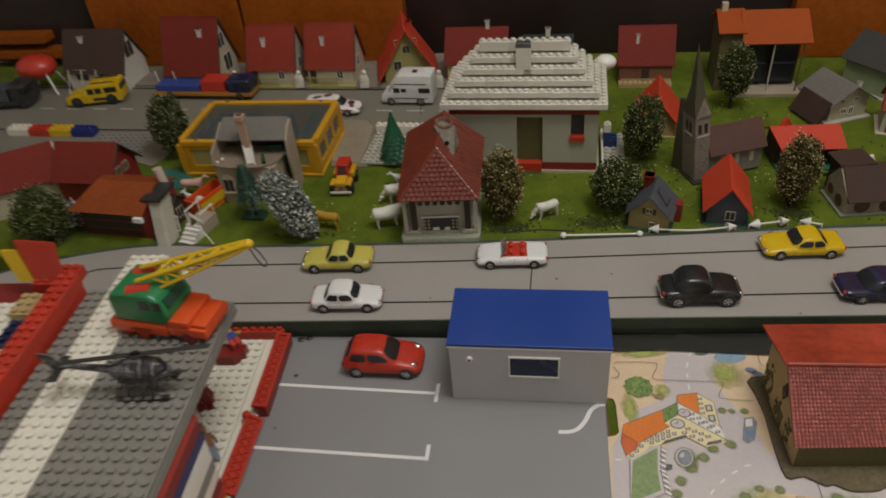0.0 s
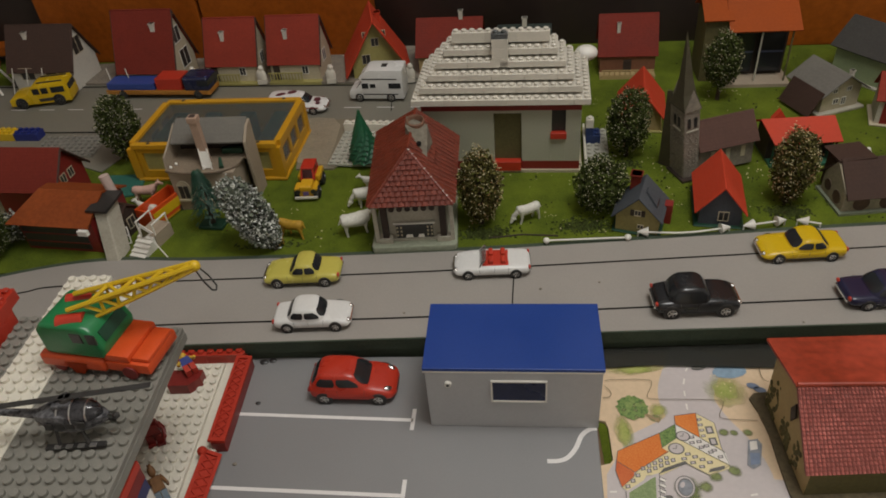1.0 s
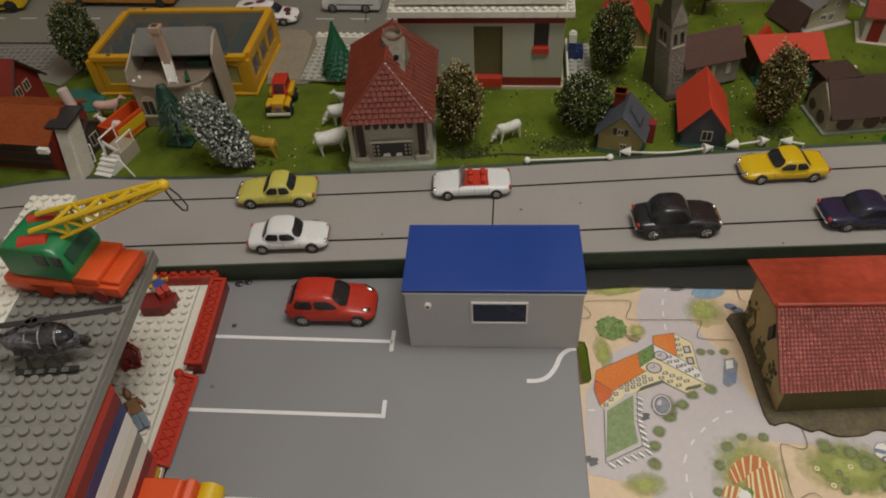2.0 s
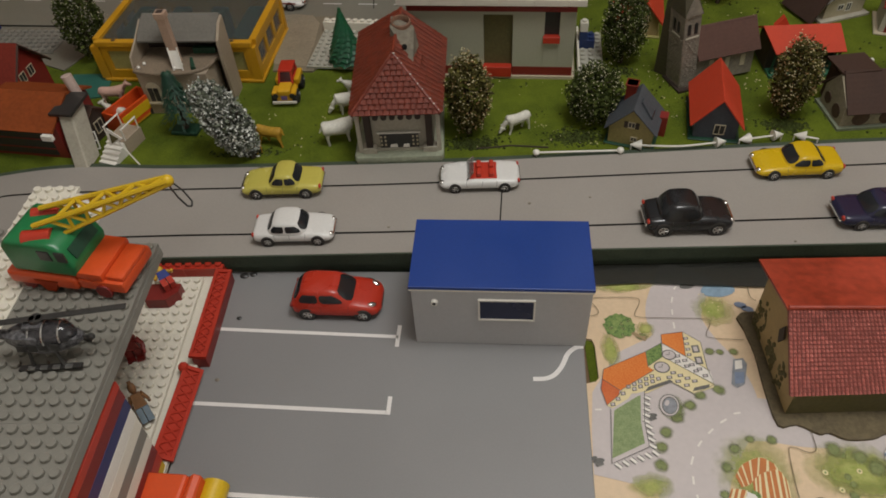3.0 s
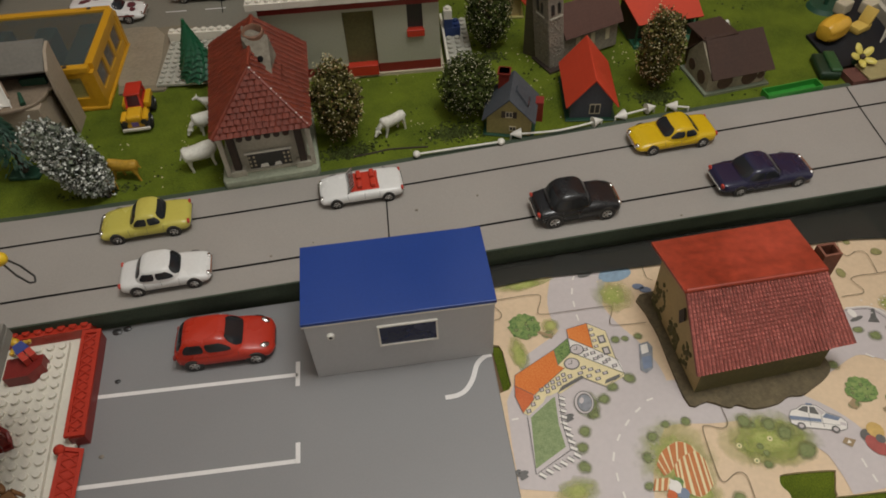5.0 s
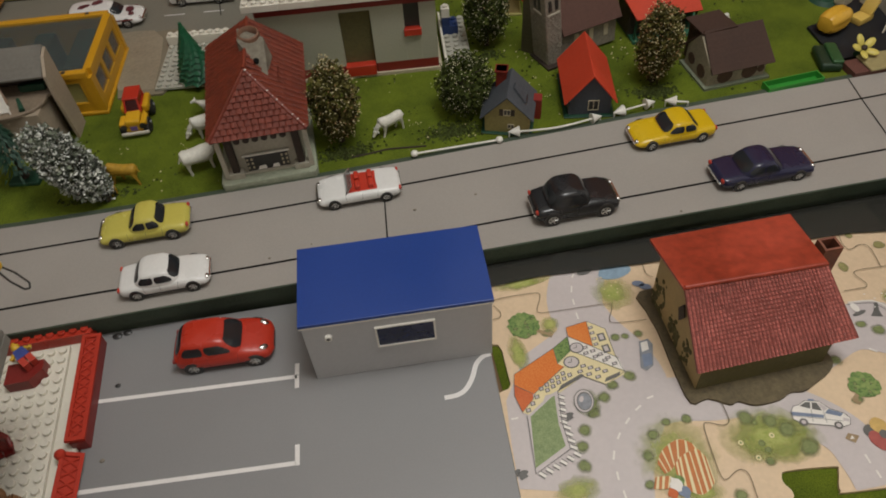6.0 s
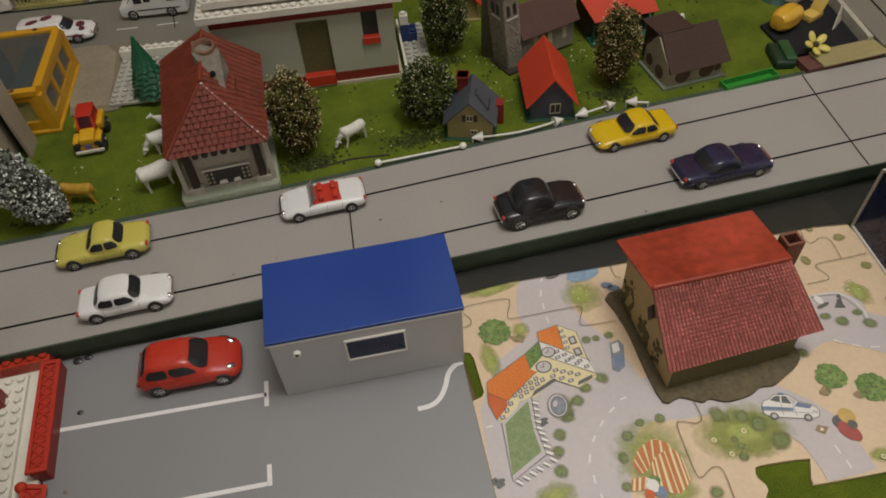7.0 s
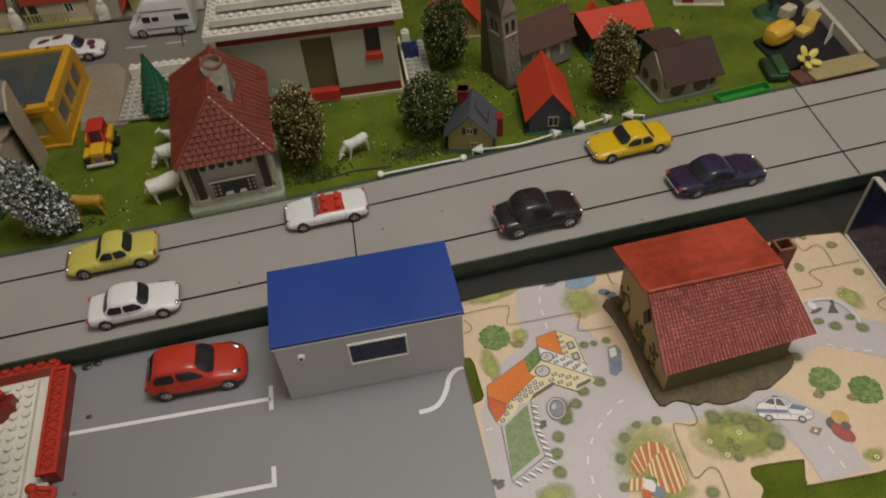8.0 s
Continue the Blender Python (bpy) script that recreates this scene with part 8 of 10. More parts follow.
def arched_barn():
    t = thing("toy_house", pose(0.4115, 0.2210, ZG, 0, 0, 4), "stone barn with dark arches and a dark brown roof", "toy house", "houses of the toy town")
    bm = B()
    bx(bm, -0.034, 0.030, -0.024, 0.024, 0.0, 0.0025)
    part("base", bm, mat("barn_base", (0.17, 0.19, 0.13), 0.8, 0.2, 350, 60, 0.3), t)
    bm = B()
    prof = [(-0.020, 0.0025), (0.020, 0.0025), (0.020, 0.022), (0.004, 0.041), (-0.020, 0.022)]
    a = [bm.verts.new((-0.031, y, z)) for y, z in prof]
    b = [bm.verts.new((0.026, y, z)) for y, z in prof]
    bm.faces.new(a[::-1])
    bm.faces.new(b)
    for i in range(5):
        j = (i + 1) % 5
        bm.faces.new((a[i], a[j], b[j], b[i]))
    part("wall", bm, mat("barn_stone", (0.30, 0.26, 0.18), 0.85, 0.3, 380, 60, 0.5), t)
    bm = B()
    slab(bm, [(-0.031, -0.026, 0.0185), (0.030, -0.026, 0.0185), (0.027, 0.004, 0.0440), (-0.029, 0.004, 0.0440)], 0.0018)
    part("roof_panel", bm, M_DKROOF, t)
    bm = B()
    slab(bm, [(0.028, 0.026, 0.019), (-0.034, 0.026, 0.019), (-0.029, 0.004, 0.0440), (0.027, 0.004, 0.0440)], 0.0018)
    part("roof_panel", bm, M_DKROOF, t)
    bm = B()
    bx(bm, -0.026, -0.004, 0.010, 0.032, 0.0025, 0.034)
    part("wing_wall", bm, M_DKROOF, t, "dark rear wing")
    bm = B()
    slab(bm, [(-0.031, 0.002, 0.0425), (0.002, 0.002, 0.0440), (0.002, 0.034, 0.0420), (-0.031, 0.034, 0.0405)], 0.0018)
    part("wing_roof", bm, M_DKROOF, t, "dark roof of the rear wing")
    for u, r in ((-0.014, 0.0075), (0.010, 0.0075), (0.0215, 0.0035)):
        bm = B()
        cyl(bm, (u, -0.0206, 0.010), (u, -0.0194, 0.010), r, r, 18)
        part("arch", bm, M_ARCH, t, "dark brown arched opening")
    for y, z, r in ((-0.008, 0.011, 0.0065), (0.010, 0.013, 0.0055)):
        bm = B()
        cyl(bm, (-0.0316, y, z), (-0.0304, y, z), r, r, 18)
        part("arch", bm, M_ARCH, t, "dark brown arched opening")


arched_barn()


def red_carport():
    t = thing("toy_carport", pose(0.3725, 0.3005, ZG, 0, 0, 0.5), "open shelter with a bright red roof on a green base", "toy building", "houses of the toy town")
    bm = B()
    bx(bm, -0.028, 0.049, -0.020, 0.030, 0.0, 0.003)
    part("base", bm, mat("sea_green_base", (0.03, 0.13, 0.075), 0.5, 0.15), t)
    bm = B()
    bx(bm, -0.029, 0.030, -0.006, 0.024, 0.003, 0.030)
    part("wall", bm, M_DARKWOOD, t)
    bm = B()
    bx(bm, 0.0302, 0.0335, -0.012, 0.020, 0.003, 0.029)
    part("end_wall", bm, mat("sea_green_wall", (0.025, 0.10, 0.06), 0.6, 0.2), t, "sea-green end wall")
    bm = B()
    slab(bm, [(-0.0275, -0.0205, 0.0270), (0.0380, -0.0200, 0.0270), (0.036, 0.0055, 0.0425), (-0.036, 0.0055, 0.0425)], 0.0016)
    part("roof_panel", bm, M_VERM, t)
    bm = B()
    slab(bm, [(0.040, 0.030, 0.028), (-0.036, 0.030, 0.028), (-0.036, 0.0055, 0.0425), (0.036, 0.0055, 0.0425)], 0.0016)
    part("roof_panel", bm, M_VERM, t)
    bm = B()
    prism(bm, [(-0.024, 0.0), (-0.010, 0.0), (-0.017, 0.010)], -0.003, 0.003, pose(0, 0.010, 0.040, 90, 0, 0))
    part("gable_top", bm, M_VERM, t, "small red gable ornament")
    for u in (-0.026, 0.034):
        bm = B()
        cyl(bm, (u, -0.016, 0.003), (u, -0.016, 0.028), 0.0013, 0.0013, 6)
        part("post", bm, M_DGREEN, t)


red_carport()


# ---- kiosk with the hipped tiled roof ----
def kiosk():
    t = thing("toy_pavilion", pose(-0.0075, 0.2150, ZG, 0, 0, 0.5), "grey plaster pavilion with a hipped red tiled roof by the road", "toy building", "houses of the toy town")
    bm = B()
    prism(bm, [(-0.0385, -0.050), (0.0365, -0.050), (0.0385, -0.045), (0.0375, 0.058), (-0.0395, 0.058), (-0.0405, -0.045)], 0.0, 0.0085)
    bev(bm, 0.0018, 2)
    part("base", bm, mat("pale_green_stone", (0.27, 0.29, 0.21), 0.8, 0.2, 350, 60, 0.4), t, "pale greenish stone base", smooth=True)
    bm = B()
    bx(bm, -0.0300, 0.0300, -0.0370, 0.050, 0.0085, 0.053)
    part("wall", bm, M_PLASTER, t)
    bm = B()
    bx(bm, -0.0320, 0.0320, -0.0410, -0.0372, 0.0085, 0.0105)
    part("parapet", bm, M_PLASTER, t)
    for u in (-0.0265, 0.0265):
        bm = B()
        bx(bm, u - 0.0028, u + 0.0028, -0.0425, -0.0372, 0.0131, 0.050)
        part("post", bm, M_DARKWOOD, t, "dark wooden post")
        bm = B()
        bx(bm, u - 0.0060, u + 0.0060, -0.0445, -0.0345, 0.0086, 0.0135)
        part("post_foot", bm, M_PLASTER, t)
    for u in (-0.0345, 0.0345):
        bm = B()
        bx(bm, u - 0.0018, u + 0.0018, -0.043, -0.039, 0.0086, 0.052)
        part("post", bm, M_PLASTER, t, "pale corner post")
    for i in range(6):
        u = -0.018 + i * 0.0072
        bm = B()
        cyl(bm, (u, -0.0470, 0.0480), (u, -0.0350, 0.0480), 0.0026, 0.0026, 10)
        part("beam_end", bm, M_DARKWOOD, t, "rounded dark beam end")
    # counter opening
    bm = B()
    bx(bm, -0.0172, 0.0168, -0.0392, -0.0372, 0.0106, 0.0262)
    op = part("window", bm, M_BLACK, t, "black counter opening")
    bm = B()
    bx(bm, -0.0192, 0.0188, -0.0402, -0.0385, 0.0263, 0.0275)
    part("window_frame", bm, M_WHITE, op)
    for u in (-0.0142, 0.0138):
        for k in range(3):
            for q in (-0.0018, 0.0018):
                bm = B()
                bx(bm, u + q - 0.0008, u + q + 0.0008, -0.0397, -0.0390, 0.0130 + k * 0.0042, 0.0150 + k * 0.0042)
                part("shutter_hole", bm, M_PALE, op)
    for u, w in ((-0.0055, 0.0070), (0.0055, 0.0060)):
        bm = B()
        slab(bm, [(u - w / 2, -0.0400, 0.0114), (u + w / 2, -0.0400, 0.0114), (u + w / 2 - 0.0006, -0.0392, 0.0146), (u - w / 2 + 0.001, -0.0392, 0.0142)], 0.0005)
        part("paper", bm, M_WHITE, op, "white paper in the opening")
    # roof: eaves at one height, ridge along the depth
    ez, rz = 0.0545, 0.0900
    e = [Vector(p) for p in ((-0.0372, -0.0520, ez), (0.0380, -0.0525, ez), (0.0412, 0.0670, ez), (-0.0412, 0.0850, ez))]
    a, b = Vector((-0.0010, -0.0150, rz)), Vector((0.0035, 0.0520, rz + 0.004))
    faces = ((e[0], e[1], a, a), (e[1], e[2], b, a), (e[2], e[3], b, b), (e[3], e[0], a, b))
    bm = B()
    for q in faces:
        pts = [q[0], q[1], q[2]] + ([q[3]] if (q[3] - q[2]).length > 1e-6 else [])
        slab(bm, pts, 0.0022)
    part("roof_bed", bm, M_KROOF, t)
    tm = B()
    arch = [(-0.5, 0.10), (-0.36, 0.22), (0.0, 0.28), (0.36, 0.22), (0.5, 0.10)]
    lo = [tm.verts.new((x, -0.56, z + 0.22)) for x, z in arch]
    hi = [tm.verts.new((x * 0.92, 0.55, z * 0.8 - 0.05)) for x, z in arch]
    for i in range(4):
        tm.faces.new((lo[i], lo[i + 1], hi[i + 1], hi[i]))
    tm.faces.new(lo[::-1])
    tile = mesh_of("roof_tile", tm, M_KTILE, False)
    rnd = random.Random(5)
    for k, (p, q, tr, tl) in enumerate(faces):
        if k == 2:
            continue
        rows = 11 if k == 0 else 8
        ax = (q - p).normalized()
        up = ((tl + tr) / 2 - (p + q) / 2)
        up = (up - ax * up.dot(ax))
        slope = up.length
        up.normalize()
        nrm = ax.cross(up)
        for r in range(rows):
            v = (r + 0.5) / rows
            l, g = p.lerp(tl, v), q.lerp(tr, v)
            n = max(1, round((g - l).length / (0.0051 if k == 0 else 0.0066)))
            wd = (g - l).length / n
            for i in range(n):
                c = l.lerp(g, (i + 0.5) / n) + nrm * (0.0001 + 0.0003 * rnd.random())
                m = Matrix((ax, up, nrm)).transposed().to_4x4()
                m.translation = c
                same("roof_tile", tile, t, m @ pose(0, 0, 0, 0, 0, rnd.uniform(-2, 2)) @ Matrix.Diagonal((wd, slope / rows * 1.03, 0.0042, 1)))
    for p, q in ((e[0], a), (e[1], a), (a, b)):
        bm = B()
        cyl(bm, p + Vector((0, 0, 0.001)), q + Vector((0, 0, 0.0003)), 0.0017, 0.0017, 8)
        part("hip_ridge", bm, M_KTILE, t, "rounded hip tiles", smooth=True)
    for i in range(12):
        if i in (3, 8):
            continue
        p = e[1].lerp(a, (i + 0.4 + 0.25 * rnd.random()) / 12)
        k = rnd.uniform(0.5, 1.1)
        bm = B()
        blob(bm, (p.x, p.y - 0.0008, p.z + 0.0024), (0.0010 * k, 0.0006 * k, 0.0006 * k), 6, 4)
        part("mortar_spot", bm, M_WHITE, t, "chipped white mortar")
    # chimney breast flush with the east slope, its tip running down to the hip
    bm = B()
    v = [bm.verts.new(p) for p in ((-0.0045, 0.0120, 0.0860), (0.0150, -0.0160, 0.0740), (0.0200, 0.0180, 0.0720), (-0.0045, 0.0330, 0.0860), (-0.0040, 0.0140, 0.0975), (0.0155, -0.0150, 0.0770), (0.0160, 0.0180, 0.0955), (-0.0040, 0.0330, 0.0975))]
    for q in ((3, 2, 1, 0), (4, 5, 6), (4, 6, 7), (0, 1, 5, 4), (1, 2, 6, 5), (2, 3, 7, 6), (3, 0, 4, 7)):
        bm.faces.new([v[i] for i in q])
    st = part("chimney", bm, M_STACK, t, "rough grey chimney breast")
    pot = mat("clay_pot", (0.165, 0.082, 0.048), 0.7, 0.3, 400, 60, 0.3)
    bm = B()
    seg = 20
    rows = [[bm.verts.new((0.0050 + r * math.cos(2 * math.pi * i / seg), 0.0215 + r * 0.95 * math.sin(2 * math.pi * i / seg) + dy, z + 0.18 * r * math.sin(2 * math.pi * i / seg))) for i in range(seg)] for r, z, dy in ((0.0092, 0.0915, 0.0), (0.0086, 0.0990, -0.0006), (0.0076, 0.0998, -0.0006), (0.0068, 0.0988, -0.0006), (0.0060, 0.0935, 0.0))]
    for a, b in zip(rows, rows[1:]):
        for i in range(seg):
            bm.faces.new((a[i], a[(i + 1) % seg], b[(i + 1) % seg], b[i]))
    part("chimney_pot", bm, pot, st, "worn clay chimney pot", smooth=True)
    bm = B()
    cyl(bm, (0.0050, 0.0215, 0.0930), (0.0050, 0.0215, 0.0938), 0.0064, 0.0064, 18)
    part("flue", bm, M_KROOF, st, "dark red flue")
    bm = B()
    cyl(bm, (0.0080, -0.0006, 0.0860), (0.0086, -0.0018, 0.0880), 0.0023, 0.0023, 12)
    part("vent_hole", bm, M_SLOT, st, "black vent hole")


kiosk()


# ---- yellow framed filling station ----
def station():
    t = thing("toy_garage", pose(-0.2368, 0.3595, ZG, 0, 0, -4.2), "yellow plastic workshop with a tinted glass roof", "toy building", "houses of the toy town")
    w, d, h, r = 0.163, 0.099, 0.046, 0.007
    bm = B()
    bx(bm, -w / 2 - 0.004, w / 2 + 0.004, -d / 2 - 0.004, d / 2 + 0.004, 0.0, 0.004)
    bev(bm, 0.001, 1)
    part("base", bm, M_AMBER, t, "yellow base rim")
    for s in (-1, 1):
        bm = B()
        bx(bm, -w / 2, w / 2, s * d / 2 - r / 2, s * d / 2 + r / 2, h - 0.006, h)
        bev(bm, 0.0006, 1)
        part("roof_beam", bm, M_AMBER, t)
        bm = B()
        bx(bm, s * w / 2 - r / 2, s * w / 2 + r / 2, -d / 2 + r / 2, d / 2 - r / 2, h - 0.006, h)
        part("roof_beam", bm, M_AMBER, t)
        for q in (-1, 1):
            bm = B()
            bx(bm, s * w / 2 - 0.006, s * w / 2 + 0.003, q * d / 2 - 0.003, q * d / 2 + 0.003, 0.004, h - 0.006)
            part("corner_post", bm, M_AMBER, t)
            bm = B()
            cyl(bm, (s * (w / 2 - 0.020), q * d / 2, h), (s * (w / 2 - 0.020), q * d / 2, h + 0.0004), 0.0022, 0.0022, 10)
            part("peg_hole", bm, M_BLACK, t)
    bm = B()
    bx(bm, -w / 2 + r / 2, w / 2 - r / 2, -d / 2 + r / 2, d / 2 - r / 2, h - 0.0045, h - 0.0030)
    part("roof_pane", bm, M_TINT, t, "tinted see-through roof")
    n = 4
    for i in range(n):
        x0 = -w / 2 + 0.004 + i * (w - 0.008) / n
        x1 = x0 + (w - 0.008) / n
        bm = B()
        bx(bm, x0, x1, -d / 2 - 0.0020, -d / 2 + 0.0020, 0.004, 0.013)
        bx(bm, x0, x1, -d / 2 - 0.0020, -d / 2 + 0.0020, h - 0.011, h - 0.006)
        bx(bm, x0, x0 + 0.006, -d / 2 - 0.0020, -d / 2 + 0.0020, 0.013, h - 0.011)
        bx(bm, x1 - 0.006, x1, -d / 2 - 0.0020, -d / 2 + 0.0020, 0.013, h - 0.011)
        pf = part("wall_panel", bm, M_AMBER, t, "yellow window wall")
        bm = B()
        bx(bm, x0 + 0.006, x1 - 0.006, -d / 2 + 0.0002, -d / 2 + 0.0014, 0.013, h - 0.011)
        part("pane", bm, M_LIME if i in (0, n - 1) else M_AMBER, pf)
    for s in (-1, 1):
        bm = B()
        x = s * w / 2
        bx(bm, x - 0.002, x + 0.002, -d / 2 + 0.003, d / 2 - 0.003, 0.004, 0.014)
        bx(bm, x - 0.002, x + 0.002, -d / 2 + 0.003, d / 2 - 0.003, h - 0.012, h - 0.006)
        for k in range(4):
            y = -d / 2 + 0.006 + k * (d - 0.012) / 3
            bx(bm, x - 0.002, x + 0.002, y - 0.003, y + 0.003, 0.014, h - 0.012)
        part("side_panel", bm, M_AMBER, t)
        bm = B()
        bx(bm, x - 0.0006, x + 0.0006, -d / 2 + 0.004, d / 2 - 0.004, 0.014, h - 0.012)
        part("side_pane", bm, M_SMOKE, t)
    bm = B()
    bx(bm, -w / 2, w / 2, d / 2 - 0.002, d / 2 + 0.002, 0.004, h - 0.006)
    part("rear_panel", bm, M_AMBER, t)
    bm = B()
    bx(bm, -w / 2 + 0.004, w / 2 - 0.004, -d / 2 + 0.004, d / 2 - 0.004, 0.004, 0.0055)
    part("inner_floor", bm, mat("grey_teal_floor", (0.16, 0.19, 0.185), 0.6, 0.15), t)
    for x, y, sx, sy in ((-0.062, 0.006, 0.009, 0.034), (-0.022, 0.022, 0.009, 0.018), (0.020, 0.018, 0.009, 0.022), (0.060, 0.006, 0.009, 0.034)):
        bm = B()
        bx(bm, x - sx, x + sx, y - sy, y + sy, 0.0055, 0.036)
        bev(bm, 0.002)
        part("machine", bm, M_DGREEN, t, "dark green machine inside")


station()


# ---- open beige ruin in front of the station ----
def cottage_ruin():
    t = thing("toy_dollhouse", pose(-0.2180, 0.2730, ZG, 0, 0, -3), "open beige toy cottage with a grey roof and bowed terrace", "toy building", "houses of the toy town")
    f1 = 0.0450   # upper floor
    bm = B()
    bx(bm, -0.0400, 0.0280, -0.0220, 0.0225, 0.0, f1)
    bev(bm, 0.0006, 1)
    part("ground_floor", bm, M_BEIGE, t)
    # back of the recess coloured dark to stand in for porch shade
    bm = B()
    bx(bm, 0.0281, 0.0374, 0.0120, 0.0225, 0.0, f1)
    part("recess_wall", bm, M_DARKWOOD, t, "porch back wall, coloured dark for the recess's shade")
    bm = B()
    front = smooth_line([(-0.0425, -0.0215), (-0.0200, -0.0262), (0.0060, -0.0255), (0.0235, -0.0190), (0.0305, -0.0085), (0.0315, 0.0020)], 4)
    prism(bm, front + [(0.0374, 0.0040), (0.0374, 0.0225), (-0.0425, 0.0225)], f1, f1 + 0.0030)
    bev(bm, 0.0006, 1)
    ter = part("terrace", bm, mat("terrace_brown", (0.21, 0.16, 0.11), 0.7, 0.25, 400, 60, 0.1), t, "brown terrace slab with a bowed front")
    for x, y in ((-0.0335, -0.0120), (-0.0365, -0.0185), (0.0030, -0.0130), (-0.0010, -0.0195)):
        bm = B()
        blob(bm, (x, y, f1 + 0.0046), (0.0017, 0.0017, 0.0019), 8, 6)
        part("knob", bm, M_WHITE, ter, "white knob", smooth=True)

    def upright(x, prof, w, label):
        bm = B()
        a = [bm.verts.new((x, y, z)) for y, z in prof]
        b = [bm.verts.new((x + w, y, z)) for y, z in prof]
        bm.faces.new(a[::-1])
        bm.faces.new(b)
        for i in range(len(prof)):
            j = (i + 1) % len(prof)
            bm.faces.new((a[i], a[j], b[j], b[i]))
        bmesh.ops.recalc_face_normals(bm, faces=bm.faces)
        part("side_wall", bm, M_BEIGE, t, label)

    upright(0.0375, [(0.0000, 0.0), (0.0235, 0.0), (0.0235, 0.0800), (0.0130, 0.0775), (-0.0010, 0.0665), (-0.0025, f1)], 0.0026, "tall beige side wall")
    upright(-0.0425, [(-0.0195, f1 + 0.0031), (0.0225, f1 + 0.0031), (0.0225, 0.0770), (0.0010, 0.0665), (-0.0170, 0.0595)], 0.0016, "low beige side wall with a sloping top")
    bm = B()
    bx(bm, -0.0408, 0.0374, 0.0205, 0.0225, f1 + 0.0031, 0.0765)
    part("rear_wall", bm, M_DARKWOOD, t, "dark interior wall")
    # bent roof sheet
    bm = B()
    prof = [(-0.0020, 0.0660), (0.0060, 0.0715), (0.0150, 0.0765), (0.0250, 0.0800)]
    rows = [[bm.verts.new((x, y, z)) for x in (-0.0380, 0.0372)] for y, z in prof]
    for p, q in zip(rows, rows[1:]):
        bm.faces.new((p[0], p[1], q[1], q[0]))
    ext = bmesh.ops.extrude_face_region(bm, geom=bm.faces[:])
    bmesh.ops.translate(bm, vec=(0, 0, 0.0016), verts=[e for e in ext["geom"] if isinstance(e, bmesh.types.BMVert)])
    bmesh.ops.recalc_face_normals(bm, faces=bm.faces)
    part("roof", bm, M_GREYROOF, t, "bent grey roof sheet")
    bm = B()
    bx(bm, -0.0070, 0.0010, -0.0110, -0.0035, f1 + 0.0030, 0.0985)
    bx(bm, -0.0080, 0.0020, -0.0120, -0.0025, 0.0940, 0.1000)
    bev(bm, 0.0004, 1)
    chim = part("chimney", bm, mat("salmon_brick", (0.40, 0.27, 0.19), 0.7, 0.15, 500, 90, 0.2), t, "salmon chimney column")
    bm = B()
    bx(bm, -0.0058, -0.0002, -0.0098, -0.0047, 0.1000, 0.1006)
    part("flue", bm, M_DARKWOOD, chim, "dark flue")
    bm = B()
    slab(bm, [(-0.0010, -0.0200, f1 + 0.0040), (0.0065, -0.0200, f1 + 0.0040), (0.0040, -0.0130, 0.0640), (-0.0045, -0.0130, 0.0640)], 0.0014)
    chair = part("deck_chair", bm, M_WHITE, t, "white folding chair")
    for u in (-0.0016, 0.0072):
        bm = B()
        cyl(bm, (u, -0.0210, f1 + 0.0030), (u - 0.0035, -0.0125, 0.0670), 0.0007, 0.0007, 6)
        part("chair_leg", bm, M_WHITE, chair)
    bm = B()
    cyl(bm, (0.0170, -0.0200, f1 + 0.0045), (0.0120, -0.0080, f1 + 0.0080), 0.0024, 0.0014, 8)
    part("parasol", bm, M_DGREEN, t, "folded dark green parasol")
    bm = B()
    bx(bm, 0.0080, 0.0300, 0.0080, 0.0130, f1 + 0.0030, f1 + 0.0095)
    bev(bm, 0.001)
    part("bench", bm, M_DGREEN, t, "dark green bench")
    for u in (-0.0285, -0.0080):
        bm = B()
        bx(bm, u - 0.0068, u + 0.0068, -0.0232, -0.0220, 0.0140, 0.0290)
        cyl(bm, (u, -0.0232, 0.0290), (u, -0.0220, 0.0290), 0.0068, 0.0068, 16)
        bx(bm, u - 0.0078, u + 0.0078, -0.0245, -0.0220, 0.0122, 0.0142)
        wf = part("window", bm, M_PALE, t, "pale arched window frame")
        bm = B()
        bx(bm, u - 0.0050, u - 0.0006, -0.0237, -0.0228, 0.0155, 0.0300)
        bx(bm, u + 0.0006, u + 0.0050, -0.0237, -0.0228, 0.0155, 0.0300)
        part("pane", bm, M_BLACK, wf)


cottage_ruin()


